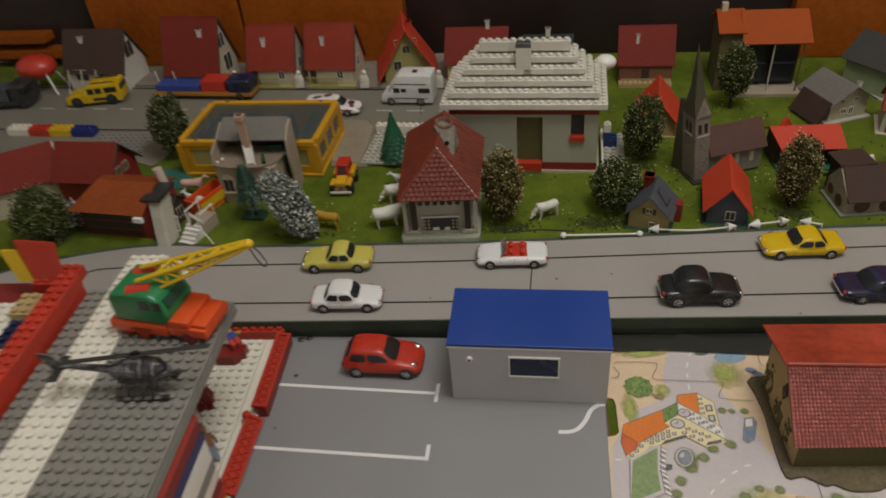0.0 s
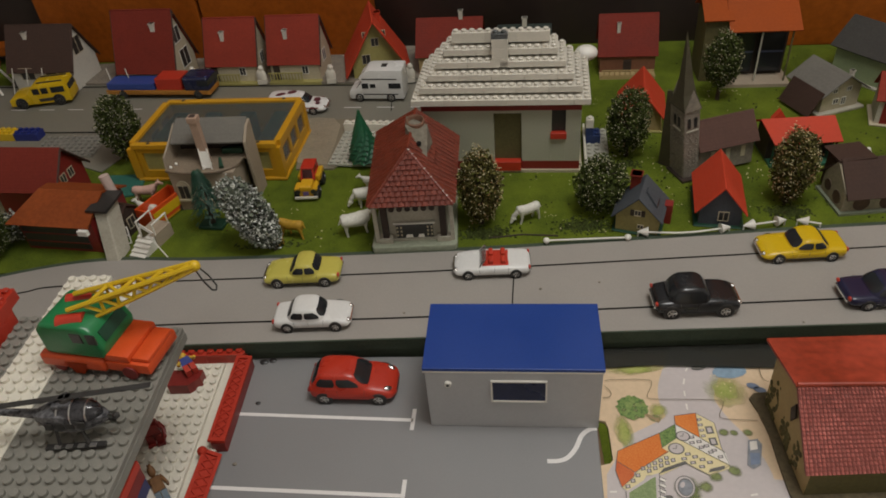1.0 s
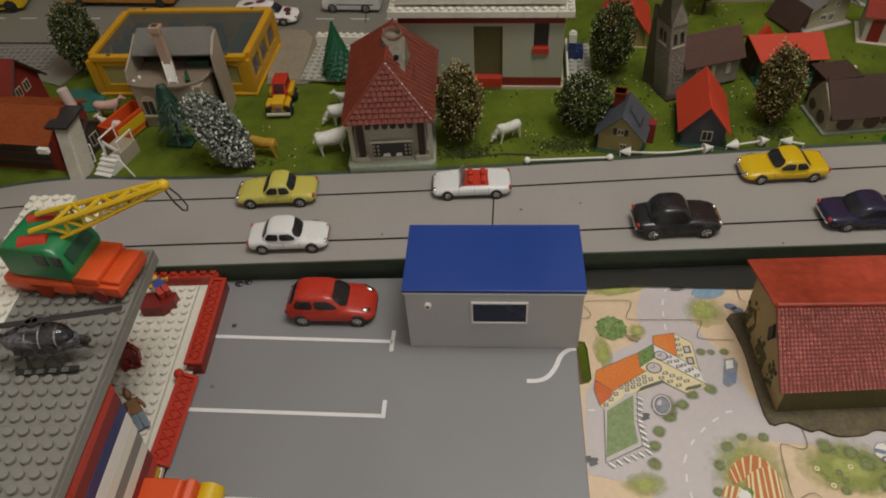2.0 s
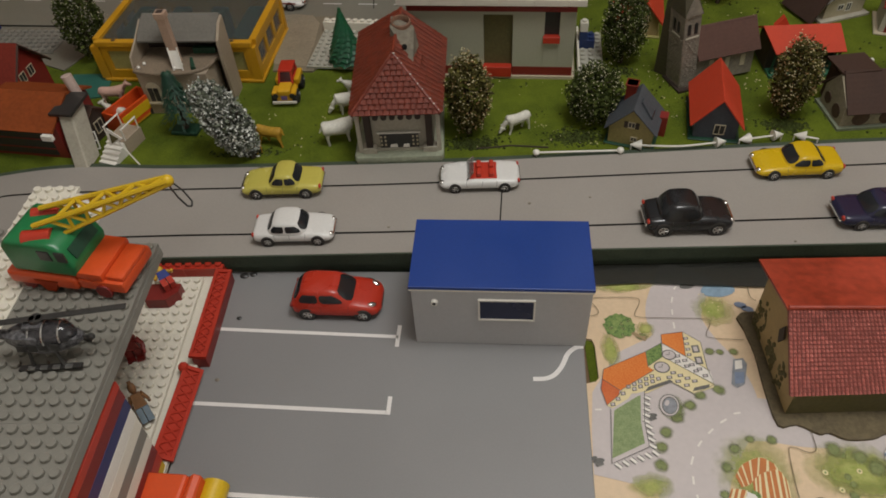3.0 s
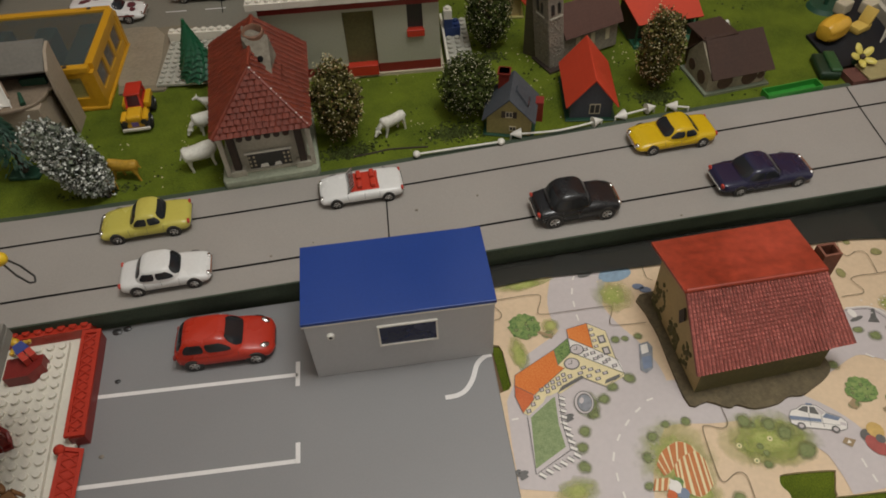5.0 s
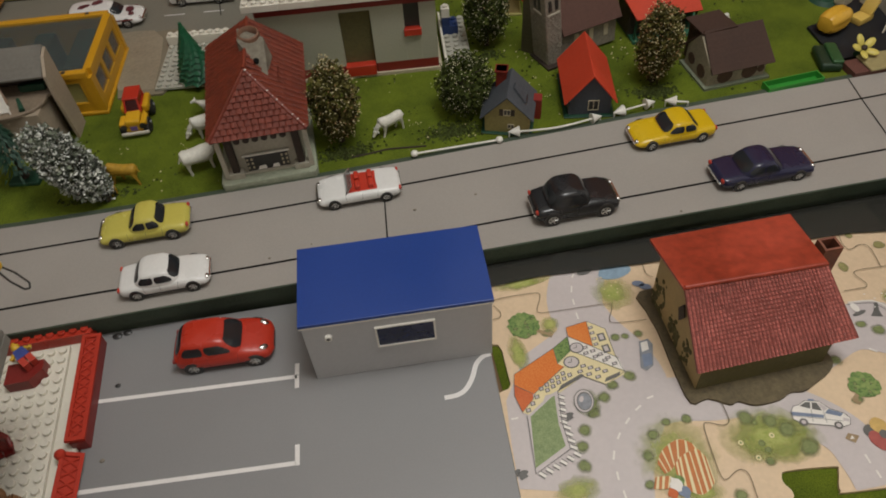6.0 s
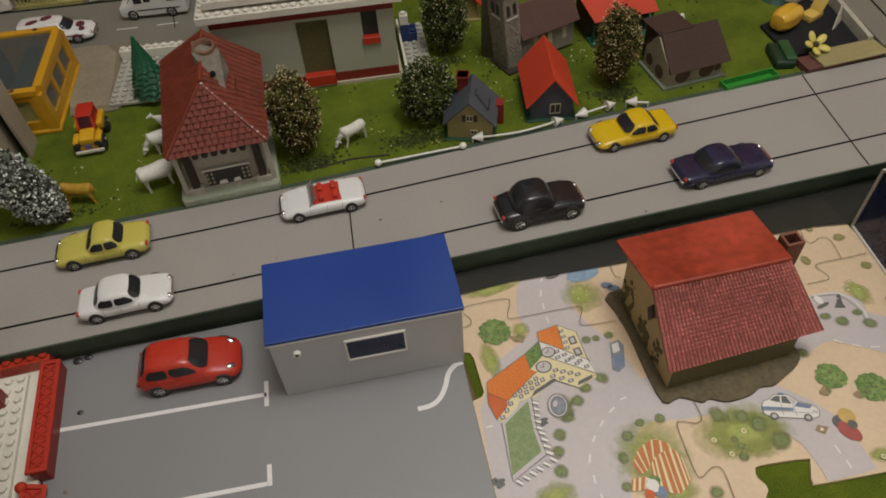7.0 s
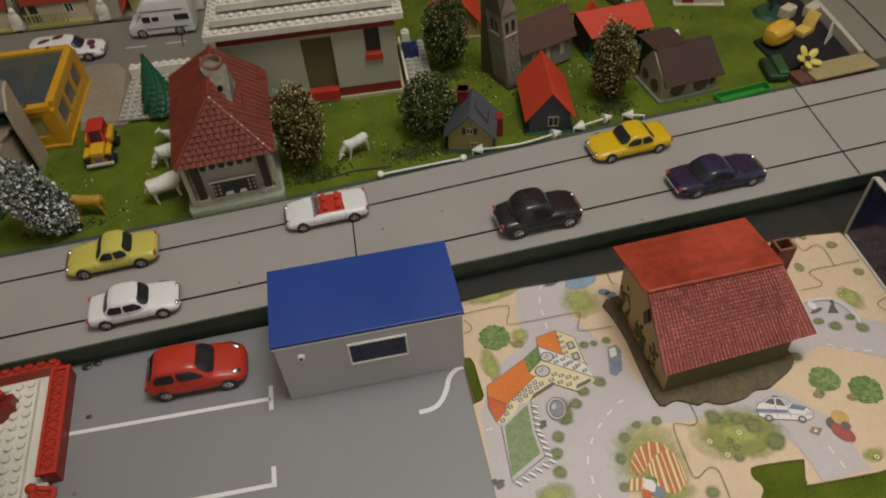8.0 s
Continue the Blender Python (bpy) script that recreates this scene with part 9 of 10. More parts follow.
# ---- houses at the west end ----
def west_shed():
    t = thing("toy_house", pose(-0.3500, 0.2180, ZG, 0, 0, -9), "dark red shed with an orange roof and a tall grey wall", "toy house", "houses of the toy town")
    bm = B()
    bx(bm, -0.042, 0.040, -0.026, 0.030, 0.0, 0.044)
    part("wall", bm, M_DRED, t)
    bm = B()
    bx(bm, -0.040, 0.030, -0.0268, -0.0258, 0.004, 0.036)
    part("gate", bm, M_BLACK, t, "dark wide doorway")
    for z in (0.012, 0.024):
        bm = B()
        bx(bm, -0.040, 0.030, -0.0274, -0.0266, z, z + 0.0014)
        part("gate_bar", bm, M_DRED, t)
    bm = B()
    slab(bm, [(-0.046, -0.036, 0.043), (0.043, -0.036, 0.043), (0.040, 0.004, 0.061), (-0.030, 0.004, 0.061)], 0.002)
    part("roof_panel", bm, M_SHEDROOF, t)
    bm = B()
    slab(bm, [(0.043, 0.036, 0.045), (-0.046, 0.036, 0.045), (-0.030, 0.004, 0.061), (0.040, 0.004, 0.061)], 0.002)
    part("roof_panel", bm, M_SHEDROOF, t)
    bm = B()
    slab(bm, [(-0.046, 0.036, 0.044), (-0.046, -0.036, 0.043), (-0.030, 0.004, 0.061)], 0.002)
    part("hip_panel", bm, M_SHEDROOF, t)
    bm = B()
    v = [(0.053, -0.042), (0.067, -0.042), (0.065, -0.018), (0.054, -0.018)]
    prism(bm, v, 0.0, 0.060)
    for vv in bm.verts:
        if vv.co.z > 0.03:
            vv.co.x -= 0.013
            vv.co.y += 0.026
            vv.co.z -= 0.006
    bev(bm, 0.001, 1)
    part("tower_wall", bm, M_PLASTER, t, "tall pale grey buttress wall")
    bm = B()
    slab(bm, [(0.034, -0.020, 0.0535), (0.058, -0.022, 0.0558), (0.058, 0.010, 0.0590), (0.038, 0.010, 0.0575)], 0.003)
    part("cap", bm, M_BLACK, t, "dark cap of the wall")
    bm = B()
    cyl(bm, (0.043, 0.0145, 0.048), (0.0385, 0.0165, 0.073), 0.0048, 0.0048, 14)
    part("chimney", bm, mat("pale_pink_plaster", (0.50, 0.38, 0.33), 0.7, 0.15), t, "pale pink round chimney", smooth=True)
    bm = B()
    bx(bm, 0.034, 0.044, -0.040, -0.036, 0.036, 0.042)
    part("gutter_end", bm, M_WHITE, t)
    for ob in t.children:
        ob.matrix_basis = Matrix.Diagonal((1.0, 1.0, 0.84, 1.0))


west_shed()
house("dark red gabled house with a brick-red roof at the west end", -0.4140, 0.2820, -6, 0.068, 0.056, 0.036, 0.030, M_DRED, M_BRICKROOF, 0.005, wins=(("right", -0.008, 0.034, 0.008, 0.009), ("right", 0.006, 0.034, 0.008, 0.009)), bargeboard=M_DKROOF)
house("tan house with a dark red roof and a round window", -0.5000, 0.2700, 30, 0.078, 0.058, 0.036, 0.028, M_PALE, M_BRICKROOF, 0.005, wins=(("right", 0.0, 0.040, 0.010, 0.010), ("right", 0.010, 0.020, 0.010, 0.010)), bargeboard=M_WHITE)


def brick_row():
    t = thing("brick_row", pose(-0.6230, 0.4290, ZG + 0.0013, 0, 0, -5.5), "row of white, red, yellow and blue bricks along the rear road", "toy bricks")
    for i, mt in enumerate((M_WPLATE, M_RED, M_YELLOW, mat("deep_blue_brick", (0.015, 0.025, 0.16), 0.4, 0.1))):
        brick(t, i * 0.0325, -i * 0.0002, 0.0, 4, 2, mt, h=BH)


brick_row()
plate_t = thing("studded_plate", pose(-0.4860, 0.3740, ZG + 0.0013, 0, 0, -3), "dull grey studded plate behind the west houses", "toy plate")
brick(plate_t, 0.0, 0.0, 0.0, 10, 6, M_GPLATE, h=0.0016, name="plate_body")


def red_dome():
    t = thing("toy_canopy", pose(-0.6480, 0.5780, ZG), "glossy red dome on white legs behind the rear road", "toy building")
    bm = B()
    blob(bm, (0, 0, 0.038), (0.030, 0.026, 0.018), 18, 10)
    part("dome", bm, M_RED, t, smooth=True)
    for x, y in ((-0.026, -0.018), (0.026, -0.018), (-0.02, 0.018), (0.02, 0.018)):
        bm = B()
        cyl(bm, (x * 1.2, y * 1.2, 0.0), (x * 0.7, y * 0.7, 0.034), 0.0016, 0.0016, 8)
        part("leg", bm, M_WHITE, t)


red_dome()


# ---- odds and ends between the west houses ----
def yard():
    bm = B()
    prism(bm, [(-0.366, 0.326), (-0.345, 0.279), (-0.316, 0.284), (-0.322, 0.325)], ZG - 0.001, ZG + 0.0016)
    solid("yard_plate", bm, M_TEAL, "teal plastic plate lying on the grass", "plate")
    t = thing("toy_cart", pose(-0.2725, 0.2430, ZG, 0, 0, 66), "orange open cart beside the cottage", "toy cart")
    for a in ((-0.024, 0.024, -0.010, -0.008, 0.004, 0.022), (-0.024, 0.024, 0.008, 0.010, 0.004, 0.022), (-0.024, -0.022, -0.008, 0.008, 0.004, 0.022), (0.022, 0.024, -0.008, 0.008, 0.004, 0.022)):
        bm = B()
        bx(bm, *a)
        part("side_board", bm, M_ORANGE, t)
    bm = B()
    bx(bm, -0.024, 0.024, -0.010, 0.010, 0.002, 0.004)
    part("bed", bm, M_AMBER, t)
    bm = B()
    bx(bm, -0.020, 0.020, -0.0104, -0.0100, 0.008, 0.018)
    part("board_inset", bm, M_YELLOW, t)
    for x in (-0.016, 0.016):
        for y in (-0.0095, 0.0095):
            bm = B()
            cyl(bm, (x, y - 0.001, 0.0035), (x, y + 0.001, 0.0035), 0.0035, 0.0035, 12)
            part("wheel", bm, M_BLACK, t)
    t = thing("toy_stairs", pose(-0.2760, 0.1740, ZG, 0, 0, -18), "white toy stairs with a landing by the road", "toy stairs")
    for i in range(5):
        bm = B()
        bx(bm, -0.009, 0.009, i * 0.0042, 0.020, i * 0.0026, i * 0.0026 + 0.0025)
        part("step", bm, M_WHITE, t, "white step")
    bm = B()
    bx(bm, -0.010, 0.010, 0.0202, 0.044, 0.0, 0.0140)
    part("landing", bm, M_BEIGE, t, "beige landing")
    for x in (-0.0095, 0.0095):
        bm = B()
        for y in (0.022, 0.042):
            cyl(bm, (x, y, 0.014), (x, y, 0.026), 0.0007, 0.0007, 6)
        cyl(bm, (x, 0.021, 0.026), (x, 0.043, 0.026), 0.0008, 0.0008, 6)
        part("handrail", bm, M_WHITE, t)
    t = thing("window_piece", pose(-0.2960, 0.1960, ZG, 0, 0, 20), "loose white window piece leaning by the wall", "toy part")
    bm = B()
    m = pose(0, 0, 0.001, -25, 0, 0)
    for a in ((-0.006, 0.006, 0.0, 0.001), (-0.006, 0.006, 0.016, 0.017), (-0.006, -0.005, 0.001, 0.016), (0.005, 0.006, 0.001, 0.016), (-0.0005, 0.0005, 0.001, 0.016), (-0.005, 0.005, 0.008, 0.009)):
        bx(bm, a[0], a[1], -0.0006, 0.0006, a[2], a[3], m)
    part("window_bars", bm, M_WHITE, t)
    t = thing("road_sign", pose(-0.2540, 0.1790, ZG, 0, 0, 10), "white triangular toy road sign leaning over", "toy sign")
    bm = B()
    cyl(bm, (0.008, -0.008, 0.0), (-0.006, 0.002, 0.024), 0.0007, 0.0007, 6)
    part("pole", bm, M_WHITE, t)
    bm = B()
    slab(bm, [(-0.013, 0.0, 0.020), (0.001, -0.003, 0.028), (-0.010, 0.001, 0.038)], 0.0010)
    sg = part("triangle", bm, M_WHITE, t)
    bm = B()
    slab(bm, [(-0.0105, -0.0008, 0.0225), (-0.0025, -0.0026, 0.0280), (-0.009, -0.0004, 0.0335)], 0.0004)
    part("triangle_face", bm, M_SHADEWALL, sg, "dark faded sign face")


yard()

# pale sheet on the plaza between the workshop and the studded plate
# outline drawn flat to fit the camera's view
bm = B()
prism(bm, [(-0.1512, 0.3335), (-0.1315, 0.3284), (-0.1166, 0.3265), (-0.1137, 0.3694), (-0.1138, 0.4150), (-0.1242, 0.4329), (-0.1446, 0.4373), (-0.1723, 0.4355)], ZG + 0.0014, ZG + 0.0022)
solid("plastic_sheet", bm, mat("tan_sheet", (0.27, 0.232, 0.165), 0.35, 0.25, 300, 40, 0.15), "pale tan plastic sheet lying beside the yellow workshop", "sheet")
house("small dark brown house with a white window behind the stairs", -0.3049, 0.2210, -18, 0.022, 0.024, 0.024, 0.009, M_DARKWOOD, M_DKROOF, 0.002, wins=(("right", 0.0, 0.013, 0.009, 0.011), ("front", 0.0, 0.013, 0.009, 0.011)))


# ---- trees ----
def clumps(bm, rnd, n, c, r, size, shell=0.55, lean=(0, 0), rough=1.0, seed=Vector()):
    """Small leaf clumps through an uneven crown, denser towards its skin."""
    for _ in range(n):
        while True:
            p = Vector((rnd.uniform(-1, 1), rnd.uniform(-1, 1), rnd.uniform(-1, 1)))
            if 0.05 < p.length <= 1:
                break
        p = p.normalized() * (shell + (1 - shell) * rnd.random() ** 0.6) * (0.90 + rough * (0.20 * noise.noise(p * 2.1 + seed) + 0.12 * noise.noise(p * 5.5 + seed)))
        q = Vector((c[0] + p.x * r[0] + lean[0] * p.z, c[1] + p.y * r[1] + lean[1] * p.z, c[2] + p.z * r[2]))
        s = size * rnd.uniform(0.6, 1.3)
        a, b, d = (Vector((rnd.gauss(0, 1), rnd.gauss(0, 1), rnd.gauss(0, 1))).normalized() for _ in range(3))
        v = [bm.verts.new(q + k * s) for k in (a, b, -a * 0.7 + d * 0.4, -b * 0.8)]
        bm.faces.new((v[0], v[1], v[2]))
        bm.faces.new((v[0], v[2], v[3]))
        bm.faces.new((v[0], v[3], v[1]))


def specks(bm, rnd, n, c, r, size, lean=(0, 0), rough=1.0, seed=Vector()):
    for _ in range(n):
        p = Vector((rnd.gauss(0, 1), rnd.gauss(0, 1), rnd.gauss(0, 1))).normalized()
        p = p * rnd.uniform(0.88, 1.04) * (0.92 + rough * (0.20 * noise.noise(p * 2.1 + seed) + 0.12 * noise.noise(p * 5.5 + seed)))
        q = Vector((c[0] + p.x * r[0] + lean[0] * p.z, c[1] + p.y * r[1] + lean[1] * p.z, c[2] + p.z * r[2]))
        s = size * rnd.uniform(0.6, 1.5)
        v = [bm.verts.new(q + Vector(k) * s) for k in ((1, 0, 0), (-0.5, 0.9, 0), (-0.5, -0.9, 0), (0, 0, 1.1))]
        for f in ((0, 1, 3), (1, 2, 3), (2, 0, 3), (2, 1, 0)):
            bm.faces.new([v[i] for i in f])


def tree(label, x, y, h, rx, rz_, seed, leaf=M_LEAF, bloom=M_BLOSSOM, nleaf=3400, nbloom=520, size=0.0019, bs=0.00052, lean=(0, 0), z=ZG, group="bushy trees of the town", gap=0.10):
    t = thing("toy_tree", pose(x, y, z), label, "toy tree", group)
    rnd = random.Random(seed)
    c = (lean[0] * 1.0, lean[1] * 1.0, h - rz_)
    bm = B()
    cyl(bm, (0, 0, 0), (c[0] * 0.4, c[1] * 0.4, h - 1.6 * rz_ + 0.004), 0.0026, 0.0018, 8)
    for i in range(7):
        a = i * 0.9
        s = Vector((c[0] * 0.4, c[1] * 0.4, h - 1.75 * rz_ + 0.006 + 0.004 * i))
        cyl(bm, s, s + Vector((rx * 0.6 * math.cos(a), rx * 0.6 * math.sin(a), rz_ * 0.4)), 0.0010, 0.0004, 5)
    cyl(bm, (c[0] * 0.4, c[1] * 0.4, h - 1.6 * rz_), (c[0], c[1], h - rz_ * 0.6), 0.0018, 0.0006, 6)
    part("trunk", bm, M_TRUNK, t)
    bm = B()
    sd = Vector((seed * 3.7, seed * 1.9, 0.5))
    clumps(bm, rnd, nleaf, c, (rx, rx, rz_), size, lean=lean, seed=sd)
    part("crown", bm, leaf, t)
    bm = B()
    specks(bm, rnd, nbloom, c, (rx, rx, rz_), bs, lean=lean, seed=sd)
    part("blossoms", bm, bloom, t, "tiny pale blossoms", kind="stuff")
    if leaf is M_BRONZE:
        bm = B()
        specks(bm, rnd, nbloom // 2, c, (rx, rx, rz_), bs * 1.1, lean=lean, seed=sd)
        part("blossoms", bm, M_RUST, t, "tiny rust-brown blossoms", kind="stuff")
    return t


tree("round bushy tree with cream blossoms beside the pavilion", 0.0535, 0.2080, 0.084, 0.0235, 0.041, 1, M_BRONZE, M_GOLD, nbloom=560, bs=0.00066)
tree("dark oval tree with pale blossoms behind the lawn", 0.2080, 0.3180, 0.080, 0.0245, 0.038, 2, nbloom=620)
tree("low round dark tree beside the grey-roofed cottage", 0.1675, 0.2215, 0.060, 0.0275, 0.030, 3, nbloom=620)
tree("bronze-leaved tree with cream blossoms near the arched barn", 0.3410, 0.2210, 0.082, 0.0215, 0.040, 4, M_BRONZE, M_GOLD, nbloom=560, bs=0.00066)
tree("dark tree with few pale blossoms before the orange-roofed house", 0.3330, 0.4330, 0.084, 0.0230, 0.035, 5)
tree("dark bushy tree beside the yellow workshop", -0.3540, 0.3620, 0.086, 0.0260, 0.042, 6)
tree("dark bushy tree at the west bend of the road", -0.4300, 0.1850, 0.070, 0.0310, 0.036, 7)
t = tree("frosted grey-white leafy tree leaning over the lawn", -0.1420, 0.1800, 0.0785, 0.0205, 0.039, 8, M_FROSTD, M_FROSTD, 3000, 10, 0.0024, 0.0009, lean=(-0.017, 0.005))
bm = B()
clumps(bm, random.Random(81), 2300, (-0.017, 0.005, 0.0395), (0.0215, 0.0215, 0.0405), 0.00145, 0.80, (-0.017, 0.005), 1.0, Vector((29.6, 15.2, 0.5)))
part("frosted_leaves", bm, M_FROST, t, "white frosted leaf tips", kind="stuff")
tree("small pale bush at the west bend of the road", -0.4150, 0.2150, 0.030, 0.0180, 0.015, 9, M_FROSTD, M_FROST, 500, 420, 0.0024, 0.0011)


def pine(x, y, h, r, label, seed):
    t = thing("toy_pine", pose(x, y, ZG, 0, 0, -8), label, "toy tree")
    bm = B()
    bx(bm, -0.013, 0.013, -0.008, 0.008, 0.0, 0.004)
    bev(bm, 0.0008, 1)
    part("stand", bm, M_DGREEN, t, "dark green block stand")
    bm = B()
    cyl(bm, (0, 0, 0.004), (0, 0, h * 0.4), 0.003, 0.0016, 8)
    part("trunk", bm, M_TRUNK, t)
    bm = B()
    rnd = random.Random(seed)
    for i in range(1100):
        u = rnd.random() ** 0.75
        a = rnd.uniform(0, 2 * math.pi)
        rr = r * (1 - u) * (0.55 + 0.5 * rnd.random()) + 0.0012
        q = Vector((rr * math.cos(a), rr * math.sin(a), h * (0.20 + 0.80 * u)))
        out = Vector((math.cos(a), math.sin(a), -0.55)) * 0.0042
        sd = Vector((-math.sin(a), math.cos(a), 0)) * 0.0010
        v = [bm.verts.new(q + k) for k in (sd, -sd, out)]
        bm.faces.new(v)
    part("needles", bm, M_DGREEN, t, kind="stuff")


pine(-0.2150, 0.2230, 0.066, 0.0165, "dark green pine on a block stand", 11)


# ---- animal figurines, each one plain shape ----
def figurine(label, m, s, mt, head_down=False, horns=False, wool=0.0, stride=0.0, name="animal_figurine"):
    bm = B()
    seg = 16
    rings = []
    for x, hw, zc, hh in ((-0.0125, 0.0012, 0.0142, 0.0016), (-0.0118, 0.0034, 0.0138, 0.0036), (-0.0095, 0.0046, 0.0136, 0.0047), (-0.006, 0.0046, 0.0132, 0.0046), (-0.001, 0.0045, 0.0126, 0.0048), (0.004, 0.0047, 0.0126, 0.0052), (0.008, 0.0043, 0.0134, 0.0053), (0.0102, 0.0034, 0.0146, 0.0044), (0.0114, 0.0020, 0.0152, 0.0026)):
        k = 1 + wool * 0.10 * math.sin(x * 5200)
        rings.append([bm.verts.new((x * s, hw * s * (1.18 if wool else 1.0) * k * math.cos(2 * math.pi * i / seg), (zc + hh * (1.10 if wool else 1.0) * k * math.sin(2 * math.pi * i / seg)) * s)) for i in range(seg)])
    for a, b in zip(rings, rings[1:]):
        for i in range(seg):
            bm.faces.new((a[i], a[(i + 1) % seg], b[(i + 1) % seg], b[i]))
    bm.faces.new(rings[0][::-1])
    bm.faces.new(rings[-1])
    hx, hz = (0.0150, 0.0070) if head_down else (0.0148, 0.0200)
    nx, nz = (0.0128, 0.0112) if head_down else (0.0124, 0.0178)
    cyl(bm, (0.0075 * s, 0, 0.0150 * s), (nx * s, 0, nz * s), 0.0033 * s, 0.0021 * s, 10)
    cyl(bm, (nx * s, 0, nz * s), (hx * s, 0, hz * s), 0.0021 * s, 0.0016 * s, 10)
    tip = (hx + (0.0028 if head_down else 0.0048), hz - (0.0040 if head_down else 0.0016))
    blob(bm, (hx * s, 0, hz * s), (0.0026 * s, 0.0021 * s, 0.0023 * s), 10, 7)
    cyl(bm, (hx * s, 0, hz * s), (tip[0] * s, 0, tip[1] * s), 0.0020 * s, 0.0011 * s, 10)
    for k in (-1, 1):
        blob(bm, ((hx - 0.0006) * s, k * 0.0030 * s, (hz + 0.0014) * s), (0.0007 * s, 0.0018 * s, 0.0009 * s), 6, 4)
        if horns:
            cyl(bm, ((hx - 0.0004) * s, k * 0.0010 * s, (hz + 0.0016) * s), ((hx - 0.0030) * s, k * 0.0016 * s, (hz + 0.0048) * s), 0.0006 * s, 0.0002 * s, 6)
        for x, fwd in ((-0.0088, -1), (0.0068, 1)):
            step = stride * k * fwd
            kn = ((x - 0.0006 + step * 0.5) * s, k * 0.0030 * s, 0.0058 * s)
            cyl(bm, (x * s, k * 0.0026 * s, 0.0125 * s), kn, 0.0023 * s, 0.0012 * s, 8)
            cyl(bm, kn, ((x + step) * s, k * 0.0031 * s, 0.0), 0.0010 * s, 0.0009 * s, 8)
    cyl(bm, (-0.0118 * s, 0, 0.0158 * s), (-0.0142 * s, 0, 0.0112 * s), 0.0008 * s, 0.0005 * s, 6)
    return solid(name, bm, mt, label, "figurine", "animal figurines on the grass", m=m, smooth=True)


figurine("white grazing goat figurine on the lawn", pose(0.0975, 0.2100, ZG, 0, 0, 205), 1.0, M_SHEEP, True, True, stride=0.0022)
figurine("white woolly sheep figurine beside the pavilion", pose(-0.0655, 0.2015, ZG, 0, 0, 20), 1.22, M_SHEEP, wool=1.0)
figurine("white sheep figurine behind the pavilion", pose(-0.0620, 0.2480, ZG, 0, 0, 200), 1.1, M_SHEEP, True, wool=0.7)
figurine("small white lamb figurine near the plate", pose(-0.0600, 0.2780, ZG, 0, 0, 185), 0.8, M_SHEEP)
figurine("ochre plastic calf figurine under the frosted tree", pose(-0.1290, 0.2000, ZG, 0, 0, 165), 1.05, M_OCHRE, True, stride=0.0030)
figurine("ochre plastic calf figurine lying by the frosted tree", pose(-0.1430, 0.1900, ZG - 0.003, 0, 0, 140), 0.75, M_OCHRE)
figurine("pink pig figurine by the orange cart", pose(-0.2990, 0.2710, ZG + 0.0016, 0, 0, 5), 1.05, M_PINK)
figurine("pale dog figurine beside the window piece", pose(-0.2870, 0.2420, ZG, 0, 0, 160), 0.95, M_SHEEP)
figurine("white goat figurine behind the arched barn", pose(0.4340, 0.2860, ZG, 0, 0, 12), 0.78, M_SHEEP, True)


# ---- white rods with arrow heads along the road ----
def marker_rods():
    rods = (((0.1122, 0.1690), (0.1850, 0.1690)), ((0.1955, 0.1765), (0.2360, 0.1725), (0.2766, 0.1776)), ((0.2897, 0.1790), (0.3277, 0.1850)), ((0.3384, 0.1840), (0.3560, 0.1775)))
    for n, pts in enumerate(rods):
        t = thing("marker_rod", pose(0, 0, 0), "thin white rod with pointed ends lying along the road edge", "marker", "white rods by the road")
        bm = B()
        line = smooth_line(list(pts), 5)
        rings = []
        for i, p in enumerate(line):
            a, b = line[max(0, i - 1)], line[min(len(line) - 1, i + 1)]
            d = Vector((b[0] - a[0], b[1] - a[1])).normalized()
            ring = []
            for k in range(6):
                c, z = 0.00085 * math.cos(k * math.pi / 3), 0.00085 * math.sin(k * math.pi / 3)
                ring.append(bm.verts.new((p[0] - d.y * c, p[1] + d.x * c, ZG + 0.0060 + z)))
            rings.append(ring)
        for p, q in zip(rings, rings[1:]):
            for k in range(6):
                bm.faces.new((p[k], p[(k + 1) % 6], q[(k + 1) % 6], q[k]))
        bm.faces.new(rings[0][::-1])
        bm.faces.new(rings[-1])
        part("rod", bm, M_WHITE, t, smooth=True)
        for k, (p, q) in enumerate(((line[0], line[1]), (line[-1], line[-2]))):
            d = Vector((q[0] - p[0], q[1] - p[1])).normalized()
            bm = B()
            if n == 0:
                blob(bm, (p[0], p[1], ZG + 0.0062), (0.0032, 0.0032, 0.0028), 10, 7)
            elif n == 3 and k == 1:
                blob(bm, (p[0], p[1], ZG + 0.0060), (0.0008, 0.0008, 0.0008), 6, 4)
            else:
                cyl(bm, (p[0] + d.x * 0.0085, p[1] + d.y * 0.0085, ZG + 0.0062), (p[0] - d.x * 0.001, p[1] - d.y * 0.001, ZG + 0.0062), 0.0050, 0.0004, 10) if n else None
            part("rod_end", bm, M_WHITE, t, "white pointed end", smooth=True)
        for p in (line[0], line[-1]):
            bm = B()
            cyl(bm, (p[0], p[1], ZG - 0.001), (p[0], p[1], ZG + 0.0058), 0.0007, 0.0007, 6)
            part("peg", bm, M_WHITE, t)


marker_rods()

